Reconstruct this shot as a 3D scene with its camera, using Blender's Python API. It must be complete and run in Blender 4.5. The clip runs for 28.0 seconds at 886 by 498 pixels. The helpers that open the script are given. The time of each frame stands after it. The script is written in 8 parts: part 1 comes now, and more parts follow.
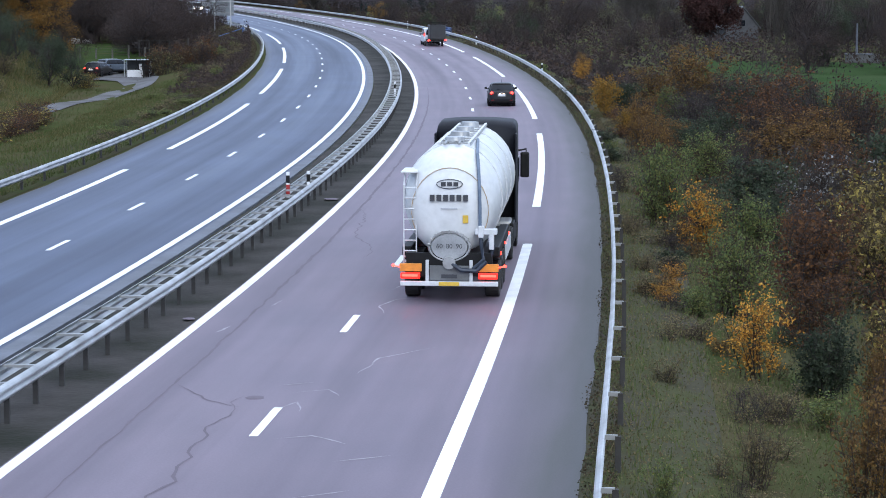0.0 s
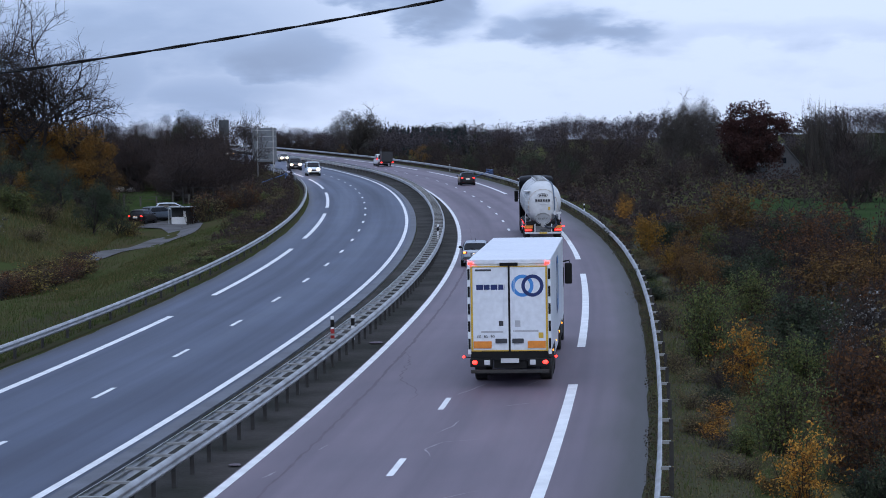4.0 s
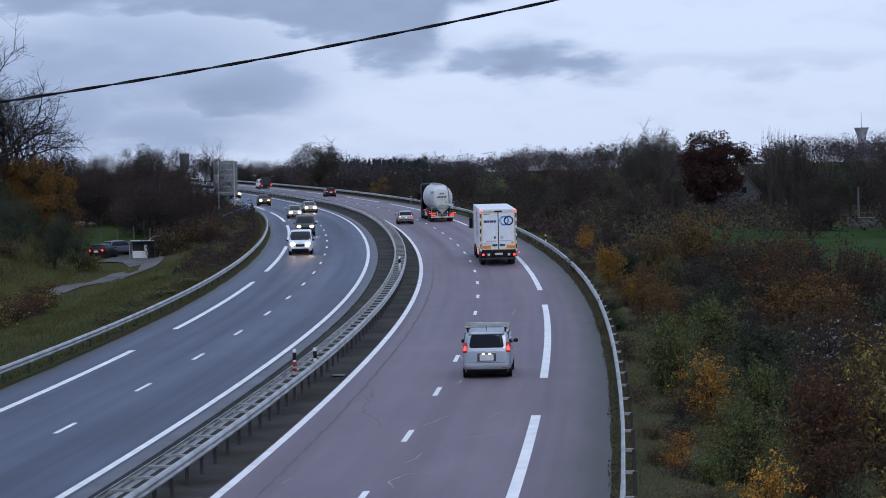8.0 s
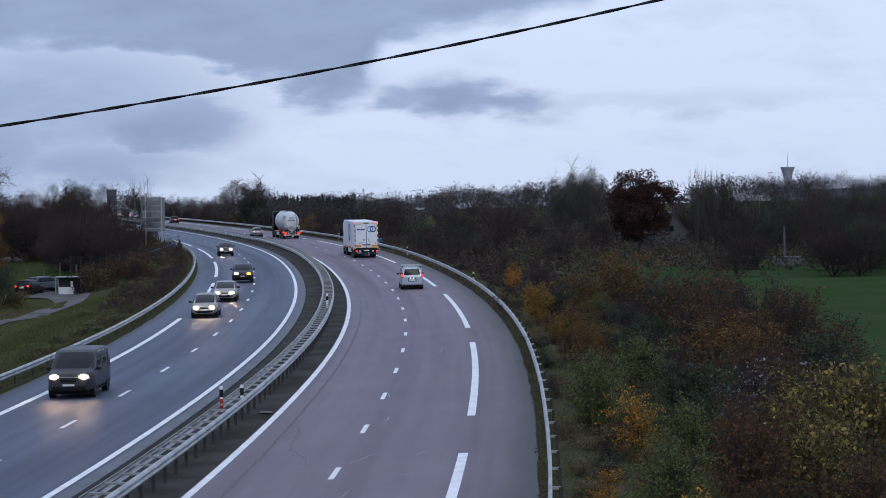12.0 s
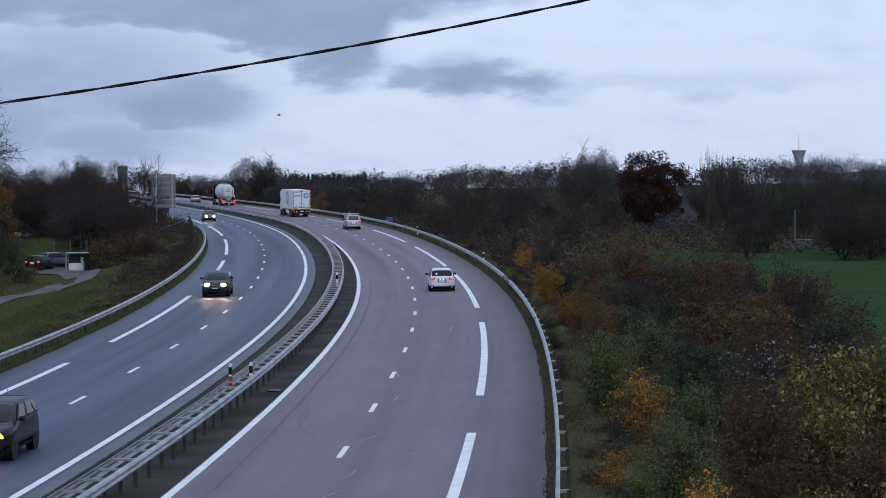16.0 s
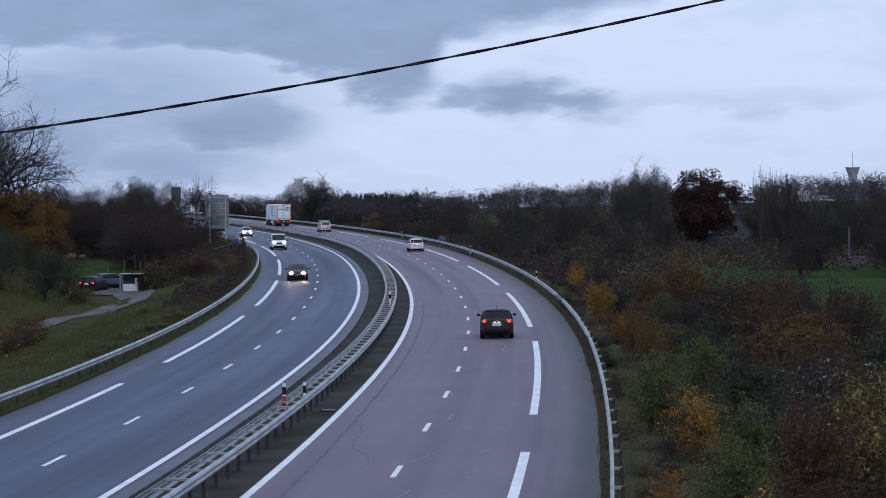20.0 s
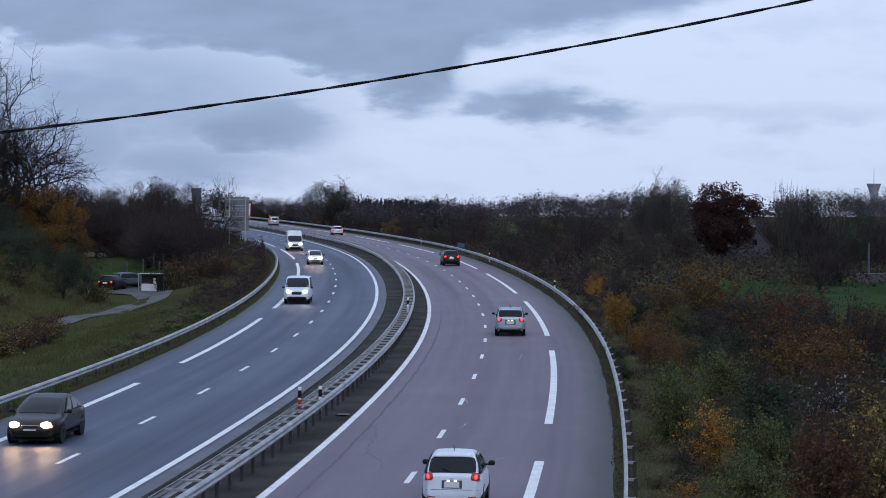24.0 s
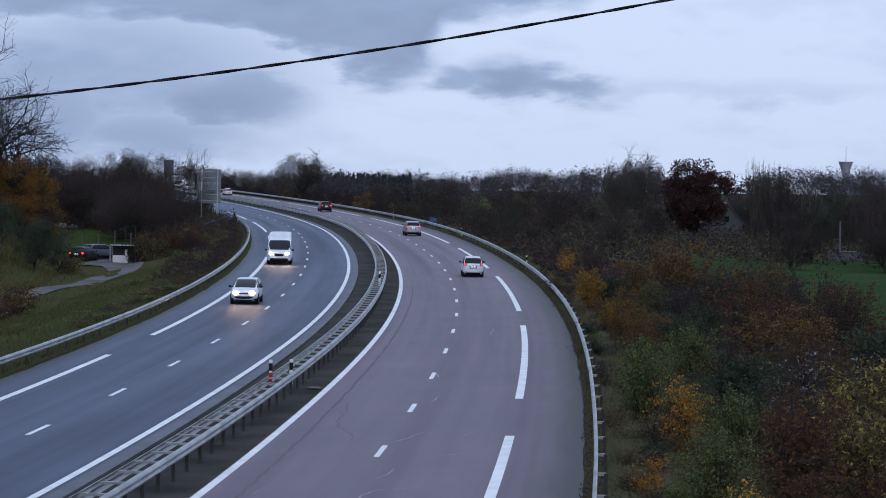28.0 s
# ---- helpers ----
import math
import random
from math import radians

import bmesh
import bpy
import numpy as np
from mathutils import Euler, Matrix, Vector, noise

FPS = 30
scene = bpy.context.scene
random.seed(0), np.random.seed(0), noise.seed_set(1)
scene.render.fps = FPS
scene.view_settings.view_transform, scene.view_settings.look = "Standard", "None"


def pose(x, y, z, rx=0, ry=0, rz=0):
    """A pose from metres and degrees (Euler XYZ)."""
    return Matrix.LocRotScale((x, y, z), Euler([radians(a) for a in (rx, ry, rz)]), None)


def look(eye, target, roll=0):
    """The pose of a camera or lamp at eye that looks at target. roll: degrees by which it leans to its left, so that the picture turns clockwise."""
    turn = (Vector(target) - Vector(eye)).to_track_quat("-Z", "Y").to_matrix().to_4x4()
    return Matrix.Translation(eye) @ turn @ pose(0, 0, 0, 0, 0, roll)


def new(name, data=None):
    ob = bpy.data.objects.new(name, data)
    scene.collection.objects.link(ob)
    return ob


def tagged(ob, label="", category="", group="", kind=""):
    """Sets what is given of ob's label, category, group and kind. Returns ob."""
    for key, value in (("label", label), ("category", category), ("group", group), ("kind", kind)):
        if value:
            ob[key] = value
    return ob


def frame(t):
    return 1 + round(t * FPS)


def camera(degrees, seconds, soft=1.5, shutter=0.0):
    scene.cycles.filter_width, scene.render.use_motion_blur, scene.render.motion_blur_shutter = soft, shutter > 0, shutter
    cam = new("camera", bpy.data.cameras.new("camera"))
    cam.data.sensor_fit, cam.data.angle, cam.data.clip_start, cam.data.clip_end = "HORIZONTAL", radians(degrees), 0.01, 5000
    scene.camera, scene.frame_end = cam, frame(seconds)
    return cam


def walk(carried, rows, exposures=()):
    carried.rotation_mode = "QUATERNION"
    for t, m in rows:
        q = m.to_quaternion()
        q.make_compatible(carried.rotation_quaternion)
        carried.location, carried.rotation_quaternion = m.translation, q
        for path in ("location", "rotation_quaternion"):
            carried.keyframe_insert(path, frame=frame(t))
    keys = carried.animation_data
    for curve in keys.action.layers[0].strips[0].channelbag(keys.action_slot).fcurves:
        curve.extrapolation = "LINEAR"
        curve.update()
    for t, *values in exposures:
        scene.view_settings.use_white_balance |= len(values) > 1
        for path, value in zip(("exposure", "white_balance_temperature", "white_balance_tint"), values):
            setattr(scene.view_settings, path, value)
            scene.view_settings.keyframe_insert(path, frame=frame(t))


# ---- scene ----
# ---- camera ----
EYE_Z = 7.354
cam = camera(22.35, 28.0, soft=0.95)
# seconds, yaw, pitch, roll (degrees) of the phone held on the bridge
TURNS = [
    (0, 1.628, -6.637, 0.063), (0.5, 1.69, -5.02, -0.09), (1, 2.079, -4.506, 0.022), (1.5, 2.727, -4.393, -0.507),
    (2, 3.175, -4.370, -0.890), (2.5, 3.038, -4.213, -0.941), (3, 2.806, -3.507, -0.484), (3.5, 2.838, -3.241, -0.970),
    (4.5, 2.62, -2.70, -0.83), (5.5, 2.361, -2.395, -0.686), (6, 2.103, -2.380, -0.373), (6.5, 2.147, -2.322, -0.454),
    (7, 2.244, -2.326, -0.851), (7.5, 2.203, -2.323, -1.241), (8, 1.739, -2.207, -1.323), (8.5, 1.522, -2.078, -1.871),
    (9, 0.815, -1.976, -2.227), (9.5, 0.508, -1.890, -1.997), (10, 0.201, -1.715, -2.255), (10.5, 0.113, -1.605, -2.201),
    (11, 0.052, -1.430, -1.703), (11.5, -0.090, -1.259, -1.477), (12.5, -0.07, -1.36, -0.33), (13.5, -0.001, -1.504, 0.800),
    (14, 0.126, -1.540, 0.500), (14.5, 0.292, -1.455, 0.174), (15, 0.348, -1.381, -0.210), (15.5, 0.270, -1.329, -0.145),
    (16, 0.146, -1.805, -0.482), (16.5, 0.034, -2.026, -0.699), (17, 0.000, -2.046, -0.469), (17.5, 0.071, -2.023, -0.324),
    (18, 0.514, -1.924, -0.282), (18.5, 0.931, -1.800, -0.710), (19, 1.168, -1.629, -0.743), (19.5, 1.356, -1.437, -0.665),
    (20, 1.489, -1.299, -0.793), (20.5, 1.590, -1.215, -0.617), (21, 1.768, -1.140, -0.428), (21.5, 1.875, -1.096, -0.395),
    (22.5, 1.94, -1.06, 0.05), (23.5, 1.969, -1.053, 0.477), (24, 1.972, -1.122, 0.521), (24.5, 1.966, -1.252, 0.600),
    (25, 1.900, -1.405, 0.638), (25.5, 1.882, -1.412, 0.571), (26, 1.865, -1.551, 0.520), (26.5, 1.765, -1.600, 0.579),
    (27, 1.445, -1.809, 1.063), (27.5, 1.333, -1.816, 1.431), (28, 1.251, -1.769, 1.031),
]


def aim(yaw, pitch, roll):
    y, p = radians(yaw), radians(pitch)
    eye = Vector((0, 0, EYE_Z))
    return look(eye, eye + Vector((-math.sin(y) * math.cos(p), math.cos(y) * math.cos(p), math.sin(p))), roll)


# the phone meters on the dark road first, then on the sky
EXPOSURES = [(0, 1.14, 7000, 7), (0.4, 0.82, 7000, 7), (1.0, 0.50, 7000, 8), (1.5, 0.25, 6850, 9), (2.0, 0.02, 6650, 10), (3.0, 0.2, 6550, 10), (4.5, 0.15, 6550, 10), (6.0, 0.08, 6500, 10), (7.0, 0.08, 6650, 10), (9.0, 0.05, 6800, 10), (16.0, 0.03, 6800, 10), (20.0, 0.0, 6650, 10), (28, 0.0, 6650, 10)]
walk(cam, [(t, aim(y, p, r)) for t, y, p, r in TURNS], EXPOSURES)

# ---- light: overcast dusk ----
world = bpy.data.worlds.new("overcast_sky")
scene.world = world
world.use_nodes = True
sun = new("sun", bpy.data.lights.new("sun", "SUN"))
sun.data.energy, sun.data.angle, sun.data.color = 0.65, radians(25), (0.95, 0.98, 1.0)
sun.matrix_world = look((14, -60, 38), (0, 0, 0))


def build_sky():
    nt = world.node_tree
    nt.nodes.clear()
    n = nt.nodes.new
    lk = nt.links.new

    def mth(op, a, b=None, c=None):
        m = n("ShaderNodeMath")
        m.operation = op
        for i, v in enumerate((a, b, c)):
            if v is None:
                continue
            if isinstance(v, (int, float)):
                m.inputs[i].default_value = v
            else:
                lk(v, m.inputs[i])
        return m.outputs[0]

    tc = n("ShaderNodeTexCoord")
    sep = n("ShaderNodeSeparateXYZ")
    lk(tc.outputs["Generated"], sep.inputs[0])
    az = mth("ARCTAN2", sep.outputs["X"], sep.outputs["Y"])
    el = mth("ARCSINE", sep.outputs["Z"])
    # cloud sheets are stretched sideways towards the horizon
    comb = n("ShaderNodeCombineXYZ")
    lk(mth("MULTIPLY", az, 9.0), comb.inputs[0])
    lk(mth("MULTIPLY", el, 26.0), comb.inputs[1])
    big = n("ShaderNodeTexNoise")
    big.inputs["Scale"].default_value, big.inputs["Detail"].default_value = 1.1, 6.0
    big.inputs["Roughness"].default_value, big.inputs["Distortion"].default_value = 0.55, 0.4
    lk(comb.outputs[0], big.inputs["Vector"])
    fine = n("ShaderNodeTexNoise")
    fine.inputs["Scale"].default_value, fine.inputs["Detail"].default_value = 3.6, 7.0
    lk(comb.outputs[0], fine.inputs["Vector"])
    wob = mth("MULTIPLY", mth("SUBTRACT", big.outputs["Fac"], 0.5), 1.0)
    wob2 = mth("MULTIPLY", mth("SUBTRACT", fine.outputs["Fac"], 0.5), 1.0)
    azw = mth("ADD", az, mth("ADD", mth("MULTIPLY", wob, 0.045), mth("MULTIPLY", wob2, 0.03)))
    elw = mth("ADD", el, mth("ADD", mth("MULTIPLY", wob2, 0.020), mth("MULTIPLY", wob, 0.015)))
    # the great bank: everything above a ragged base that climbs to the right
    ramp_b = n("ShaderNodeValToRGB")
    rb = ramp_b.color_ramp
    while len(rb.elements) < len(BANK_BASE):
        rb.elements.new(0.5)
    for i, (a0, e0) in enumerate(BANK_BASE):
        rb.elements[i].position = (a0 + 0.6) / 1.2
        rb.elements[i].color = (e0 * 5, e0 * 5, e0 * 5, 1)
    lk(mth("DIVIDE", mth("ADD", azw, 0.6), 1.2), ramp_b.inputs[0])
    base = mth("DIVIDE", ramp_b.outputs[0], 5.0)
    rise = n("ShaderNodeMapRange")
    rise.interpolation_type = "SMOOTHSTEP"
    rise.inputs["From Min"].default_value, rise.inputs["From Max"].default_value = -0.003, 0.011
    rise.inputs["To Max"].default_value = 0.66
    lk(mth("SUBTRACT", elw, base), rise.inputs["Value"])
    # higher up the sheet thins a little
    dens = mth("MULTIPLY", rise.outputs[0], mth("SUBTRACT", 1.06, mth("MULTIPLY", mth("MAXIMUM", el, 0.0), 1.2)))
    for a0, e0, wa, we, k in CLOUDS:
        da = mth("DIVIDE", mth("SUBTRACT", azw, a0), wa)
        de = mth("DIVIDE", mth("SUBTRACT", elw, e0), we)
        r2 = mth("ADD", mth("MULTIPLY", da, da), mth("MULTIPLY", de, de))
        g = mth("MULTIPLY", mth("POWER", 2.718, mth("MULTIPLY", mth("POWER", r2, 1.6), -1.0)), k)
        dens = mth("MAXIMUM", dens, g)
    dens = mth("ADD", dens, mth("MULTIPLY", mth("SUBTRACT", big.outputs["Fac"], 0.48), 0.42))
    dens = mth("ADD", dens, mth("MULTIPLY", mth("SUBTRACT", fine.outputs["Fac"], 0.5), 0.30))
    ramp = n("ShaderNodeValToRGB")
    cr = ramp.color_ramp
    cr.elements[0].position, cr.elements[0].color = 0.0, (0.60, 0.72, 0.99, 1)
    cr.elements[1].position, cr.elements[1].color = 1.0, (0.17, 0.235, 0.40, 1)
    mid = cr.elements.new(0.45)
    mid.color = (0.31, 0.42, 0.67, 1)
    lk(dens, ramp.inputs[0])
    sky = n("ShaderNodeTexSky")
    sky.sky_type = "NISHITA"
    sky.sun_disc = False
    sky.sun_elevation, sky.sun_rotation = radians(31), radians(167)
    bg_sky = n("ShaderNodeBackground")
    bg_sky.inputs[1].default_value = 0.08
    lk(sky.outputs[0], bg_sky.inputs[0])
    bg_cloud = n("ShaderNodeBackground")
    # the overcast deck is a little brighter towards the zenith
    lk(mth("ADD", 1.0, mth("MULTIPLY", mth("MAXIMUM", sep.outputs["Z"], 0.0), 0.55)), bg_cloud.inputs[1])
    lk(ramp.outputs[0], bg_cloud.inputs[0])
    mix = n("ShaderNodeMixShader")
    mix.inputs[0].default_value = 0.93
    lk(bg_sky.outputs[0], mix.inputs[1])
    lk(bg_cloud.outputs[0], mix.inputs[2])
    out = n("ShaderNodeOutputWorld")
    lk(mix.outputs[0], out.inputs[0])


# azimuth, elevation, half widths (radians), weight of the darker cloud banks
CLOUDS = [(-0.17, 0.045, 0.085, 0.030, 0.42), (-0.24, 0.035, 0.06, 0.03, 0.46), (-0.116, 0.034, 0.034, 0.0125, 0.62), (-0.135, 0.040, 0.030, 0.010, 0.42), (-0.20, 0.026, 0.040, 0.020, 0.50), (0.008, 0.0455, 0.022, 0.0085, 0.66), (0.026, 0.0425, 0.028, 0.0055, 0.60), (-0.012, 0.0455, 0.020, 0.006, 0.48), (-0.150, 0.018, 0.05, 0.012, 0.42), (-0.050, 0.052, 0.022, 0.010, 0.72), (0.10, 0.040, 0.08, 0.006, 0.16)]
# azimuth and elevation of the great bank's ragged base
BANK_BASE = [(-0.6, 0.05), (-0.30, 0.066), (-0.230, 0.0685), (-0.2125, 0.061), (-0.172, 0.067), (-0.142, 0.0645), (-0.109, 0.059), (-0.089, 0.0515), (-0.066, 0.0455), (-0.034, 0.0445), (-0.027, 0.056), (-0.018, 0.070), (0.010, 0.0735), (0.0345, 0.075), (0.072, 0.085), (0.17, 0.105), (0.5, 0.12)]
build_sky()


# ---- the road's line ----
def knots(s, ks, vs):
    if s <= ks[0]:
        return vs[0]
    for i in range(1, len(ks)):
        if s <= ks[i]:
            f = (s - ks[i - 1]) / (ks[i] - ks[i - 1])
            return vs[i - 1] + f * (vs[i] - vs[i - 1])
    return vs[-1]


BEND_AT = (0, 28, 57, 104.5, 152, 199.5, 247, 304, 361, 418, 480, 700, 760)
BEND = (-0.0024, 0.00084, 0.00062, 0.00109, 0.00097, 0.00074, 0.001109, 0.000611, 0.000499, 0.00025, 0.0004, 0.0006, 0.0)
GRADE_AT = (0, 33, 66.5, 123.5, 180.5, 237.5, 294.5, 351.5, 418, 494, 640, 800)
GRADE = (1.292, 1.464, 2.008, 2.597, 2.721, 2.643, 2.364, 2.397, 2.346, 2.4, 2.1, 0.75)
BANK = 0.00704
DS = 2.0


def lay_line():
    """The median's line: (x, y, z, heading) every DS metres from s = 0."""
    x, y, th, z = -11.202, 19.0, -0.03533, -0.328
    line = []
    for i in range(1800):
        s = i * DS
        line.append((x, y, z - 0.015709 * y, th))
        k0, k1 = knots(s, BEND_AT, BEND), knots(s + DS, BEND_AT, BEND)
        th1 = th + DS * (k0 + k1) / 2
        x += -(math.sin(th) + math.sin(th1)) * DS / 2
        y += (math.cos(th) + math.cos(th1)) * DS / 2
        z += DS * (knots(s, GRADE_AT, GRADE) + knots(s + DS, GRADE_AT, GRADE)) / 200
        th = th1
    return line


LINE = lay_line()


def mid_at(s):
    if s < 0:
        x, y, z, th = LINE[0]
        return x - math.sin(th) * s, y + math.cos(th) * s, z, th
    i = min(int(s / DS), len(LINE) - 2)
    f = s / DS - i
    a, b = LINE[i], LINE[i + 1]
    return tuple(a[j] + f * (b[j] - a[j]) for j in range(4))


def at(s, o, h=0.0):
    """A point of the road: s metres along, o metres right of the median, h above the surface."""
    x, y, z, th = mid_at(s)
    return Vector((x + o * math.cos(th), y + o * math.sin(th), z + BANK * max(-14, min(14, o)) + h))


def ease(k):
    k = min(1.0, max(0.0, k))
    return k * k * (3 - 2 * k)


def side_drop(s, o):
    """How far the land lies from the road's level, beside it."""
    if o > 11.6:
        d = -2.6 * min(1, max(0, (o - 12.6) / 13)) - 0.6 * min(1, max(0, (o - 30) / 60))
    elif o < -11.3:
        deep = min(1, max(0.15, (s - 70) / 60))
        d = -2.1 * deep * min(1, max(0, (-o - 13) / 10))
        # the grassy mound beside the track
        d += 3.3 * ease((-o - 28.3) / 8) * ease((s - 145) / 25) * ease((214 - s) / 14)
    elif o > 11.35:
        return -0.05
    else:
        return -0.07
    far = min(1, max(0, (abs(o) - 60) / 300))
    return d + far * 3.0


def land(s, o):
    p = at(s, o)
    w = min(1, max(0, (abs(o) - 12.5) / 4))
    p.z += side_drop(s, o) + w * 0.35 * noise.noise(Vector((p.x * 0.11, p.y * 0.11, 3.1))) + (w * 0.12 * noise.noise(Vector((p.x * 0.6, p.y * 0.6, 7.7))) if s < 120 else 0.0)
    return p


def road_coords(x, y):
    """s and o of a place on the plan."""
    lo, hi = 0, len(LINE) - 1
    s = max(0.0, y - 19)
    for _ in range(12):
        mx, my, _, th = mid_at(s)
        s = s + (-(x - mx) * math.sin(th) + (y - my) * math.cos(th))
        s = max(-700.0, min(s, 3500.0))
    mx, my, _, th = mid_at(s)
    return s, (x - mx) * math.cos(th) + (y - my) * math.sin(th)


def land_z(x, y):
    return land(*road_coords(x, y)).z


# ---- materials ----
MATS = {}


def mat(name, col, rough=0.6, metal=0.0, col2=None, scale=3.0, bump=0.0, bump_scale=40.0, fine=None, island=0.0, objrand=0.0, coat=0.0, emit=None, emit_k=0.0, spec=0.5, stretch=None, detail=5.0):
    """A surface with two scales of variation: large patches (col to col2) and fine grain, on object-sized coordinates."""
    if name in MATS:
        return MATS[name]
    m = bpy.data.materials.new(name)
    m.use_nodes = True
    nt = m.node_tree
    b = nt.nodes["Principled BSDF"]
    n, lk = nt.nodes.new, nt.links.new
    b.inputs["Roughness"].default_value = rough
    b.inputs["Metallic"].default_value = metal
    b.inputs["Specular IOR Level"].default_value = spec
    if coat:
        b.inputs["Coat Weight"].default_value, b.inputs["Coat Roughness"].default_value = coat, 0.06
    geo = n("ShaderNodeNewGeometry")
    tc = n("ShaderNodeTexCoord")
    vec = tc.outputs["Object"]
    if stretch:
        mp = n("ShaderNodeMapping")
        mp.inputs["Scale"].default_value = stretch
        lk(vec, mp.inputs["Vector"])
        vec = mp.outputs[0]
    no = n("ShaderNodeTexNoise")
    no.inputs["Scale"].default_value, no.inputs["Detail"].default_value = scale, detail
    lk(vec, no.inputs["Vector"])
    mx = n("ShaderNodeMix")
    mx.data_type = "RGBA"
    mx.inputs["A"].default_value = (*col, 1)
    mx.inputs["B"].default_value = (*(col2 or [c * 0.7 for c in col]), 1)
    rmp = n("ShaderNodeMapRange")
    rmp.inputs["From Min"].default_value, rmp.inputs["From Max"].default_value = 0.35, 0.68
    lk(no.outputs["Fac"], rmp.inputs["Value"])
    lk(rmp.outputs[0], mx.inputs["Factor"])
    out = mx.outputs["Result"]
    gr = n("ShaderNodeTexNoise")
    gr.inputs["Scale"].default_value, gr.inputs["Detail"].default_value = (fine or bump_scale), 3.0
    lk(tc.outputs["Object"], gr.inputs["Vector"])
    hsv = n("ShaderNodeHueSaturation")
    lk(out, hsv.inputs["Color"])
    val = n("ShaderNodeMapRange")
    val.inputs["To Min"].default_value, val.inputs["To Max"].default_value = 0.82, 1.18
    lk(gr.outputs["Fac"], val.inputs["Value"])
    v = val.outputs[0]
    for amount, src in ((island, geo.outputs["Random Per Island"]), (objrand, None)):
        if not amount:
            continue
        if src is None:
            oi = n("ShaderNodeObjectInfo")
            src = oi.outputs["Random"]
        mr = n("ShaderNodeMapRange")
        mr.inputs["To Min"].default_value, mr.inputs["To Max"].default_value = 1 - amount, 1 + amount
        lk(src, mr.inputs["Value"])
        mu = n("ShaderNodeMath")
        mu.operation = "MULTIPLY"
        lk(v, mu.inputs[0])
        lk(mr.outputs[0], mu.inputs[1])
        v = mu.outputs[0]
    lk(v, hsv.inputs["Value"])
    lk(hsv.outputs[0], b.inputs["Base Color"])
    if bump:
        bp = n("ShaderNodeBump")
        bp.inputs["Strength"].default_value, bp.inputs["Distance"].default_value = bump, 0.02
        lk(gr.outputs["Fac"], bp.inputs["Height"])
        lk(bp.outputs[0], b.inputs["Normal"])
    if emit:
        b.inputs["Emission Color"].default_value = (*emit, 1)
        b.inputs["Emission Strength"].default_value = emit_k
    MATS[name] = m
    return m


def leaf_mat(name, cols, rough=0.75, objrand=0.15):
    """Leaves or twigs: each island takes its colour from a ramp."""
    if name in MATS:
        return MATS[name]
    m = bpy.data.materials.new(name)
    m.use_nodes = True
    nt = m.node_tree
    b = nt.nodes["Principled BSDF"]
    n, lk = nt.nodes.new, nt.links.new
    b.inputs["Roughness"].default_value = rough
    b.inputs["Specular IOR Level"].default_value = 0.04
    geo = n("ShaderNodeNewGeometry")
    ramp = n("ShaderNodeValToRGB")
    cr = ramp.color_ramp
    while len(cr.elements) < len(cols):
        cr.elements.new(0.5)
    for i, c in enumerate(cols):
        cr.elements[i].position = i / max(1, len(cols) - 1)
        cr.elements[i].color = (*c, 1)
    lk(geo.outputs["Random Per Island"], ramp.inputs[0])
    oi = n("ShaderNodeObjectInfo")
    mr = n("ShaderNodeMapRange")
    mr.inputs["To Min"].default_value, mr.inputs["To Max"].default_value = 1 - objrand, 1 + objrand
    lk(oi.outputs["Random"], mr.inputs["Value"])
    hsv = n("ShaderNodeHueSaturation")
    lk(ramp.outputs[0], hsv.inputs["Color"])
    lk(mr.outputs[0], hsv.inputs["Value"])
    lk(hsv.outputs[0], b.inputs["Base Color"])
    thin = n("ShaderNodeBsdfTranslucent")
    lk(hsv.outputs[0], thin.inputs["Color"])
    both = n("ShaderNodeMixShader")
    both.inputs[0].default_value = 0.3
    lk(b.outputs[0], both.inputs[1])
    lk(thin.outputs[0], both.inputs[2])
    lk(both.outputs[0], nt.nodes["Material Output"].inputs["Surface"])
    MATS[name] = m
    return m


def glass_mat():
    return mat("dark_glass", (0.007, 0.009, 0.012), rough=0.05, col2=(0.012, 0.014, 0.018), scale=1.5, spec=0.18)


def glow(name, col, k, base=(0.3, 0.02, 0.01)):
    return mat(name, base, rough=0.25, emit=col, emit_k=k, spec=0.5)


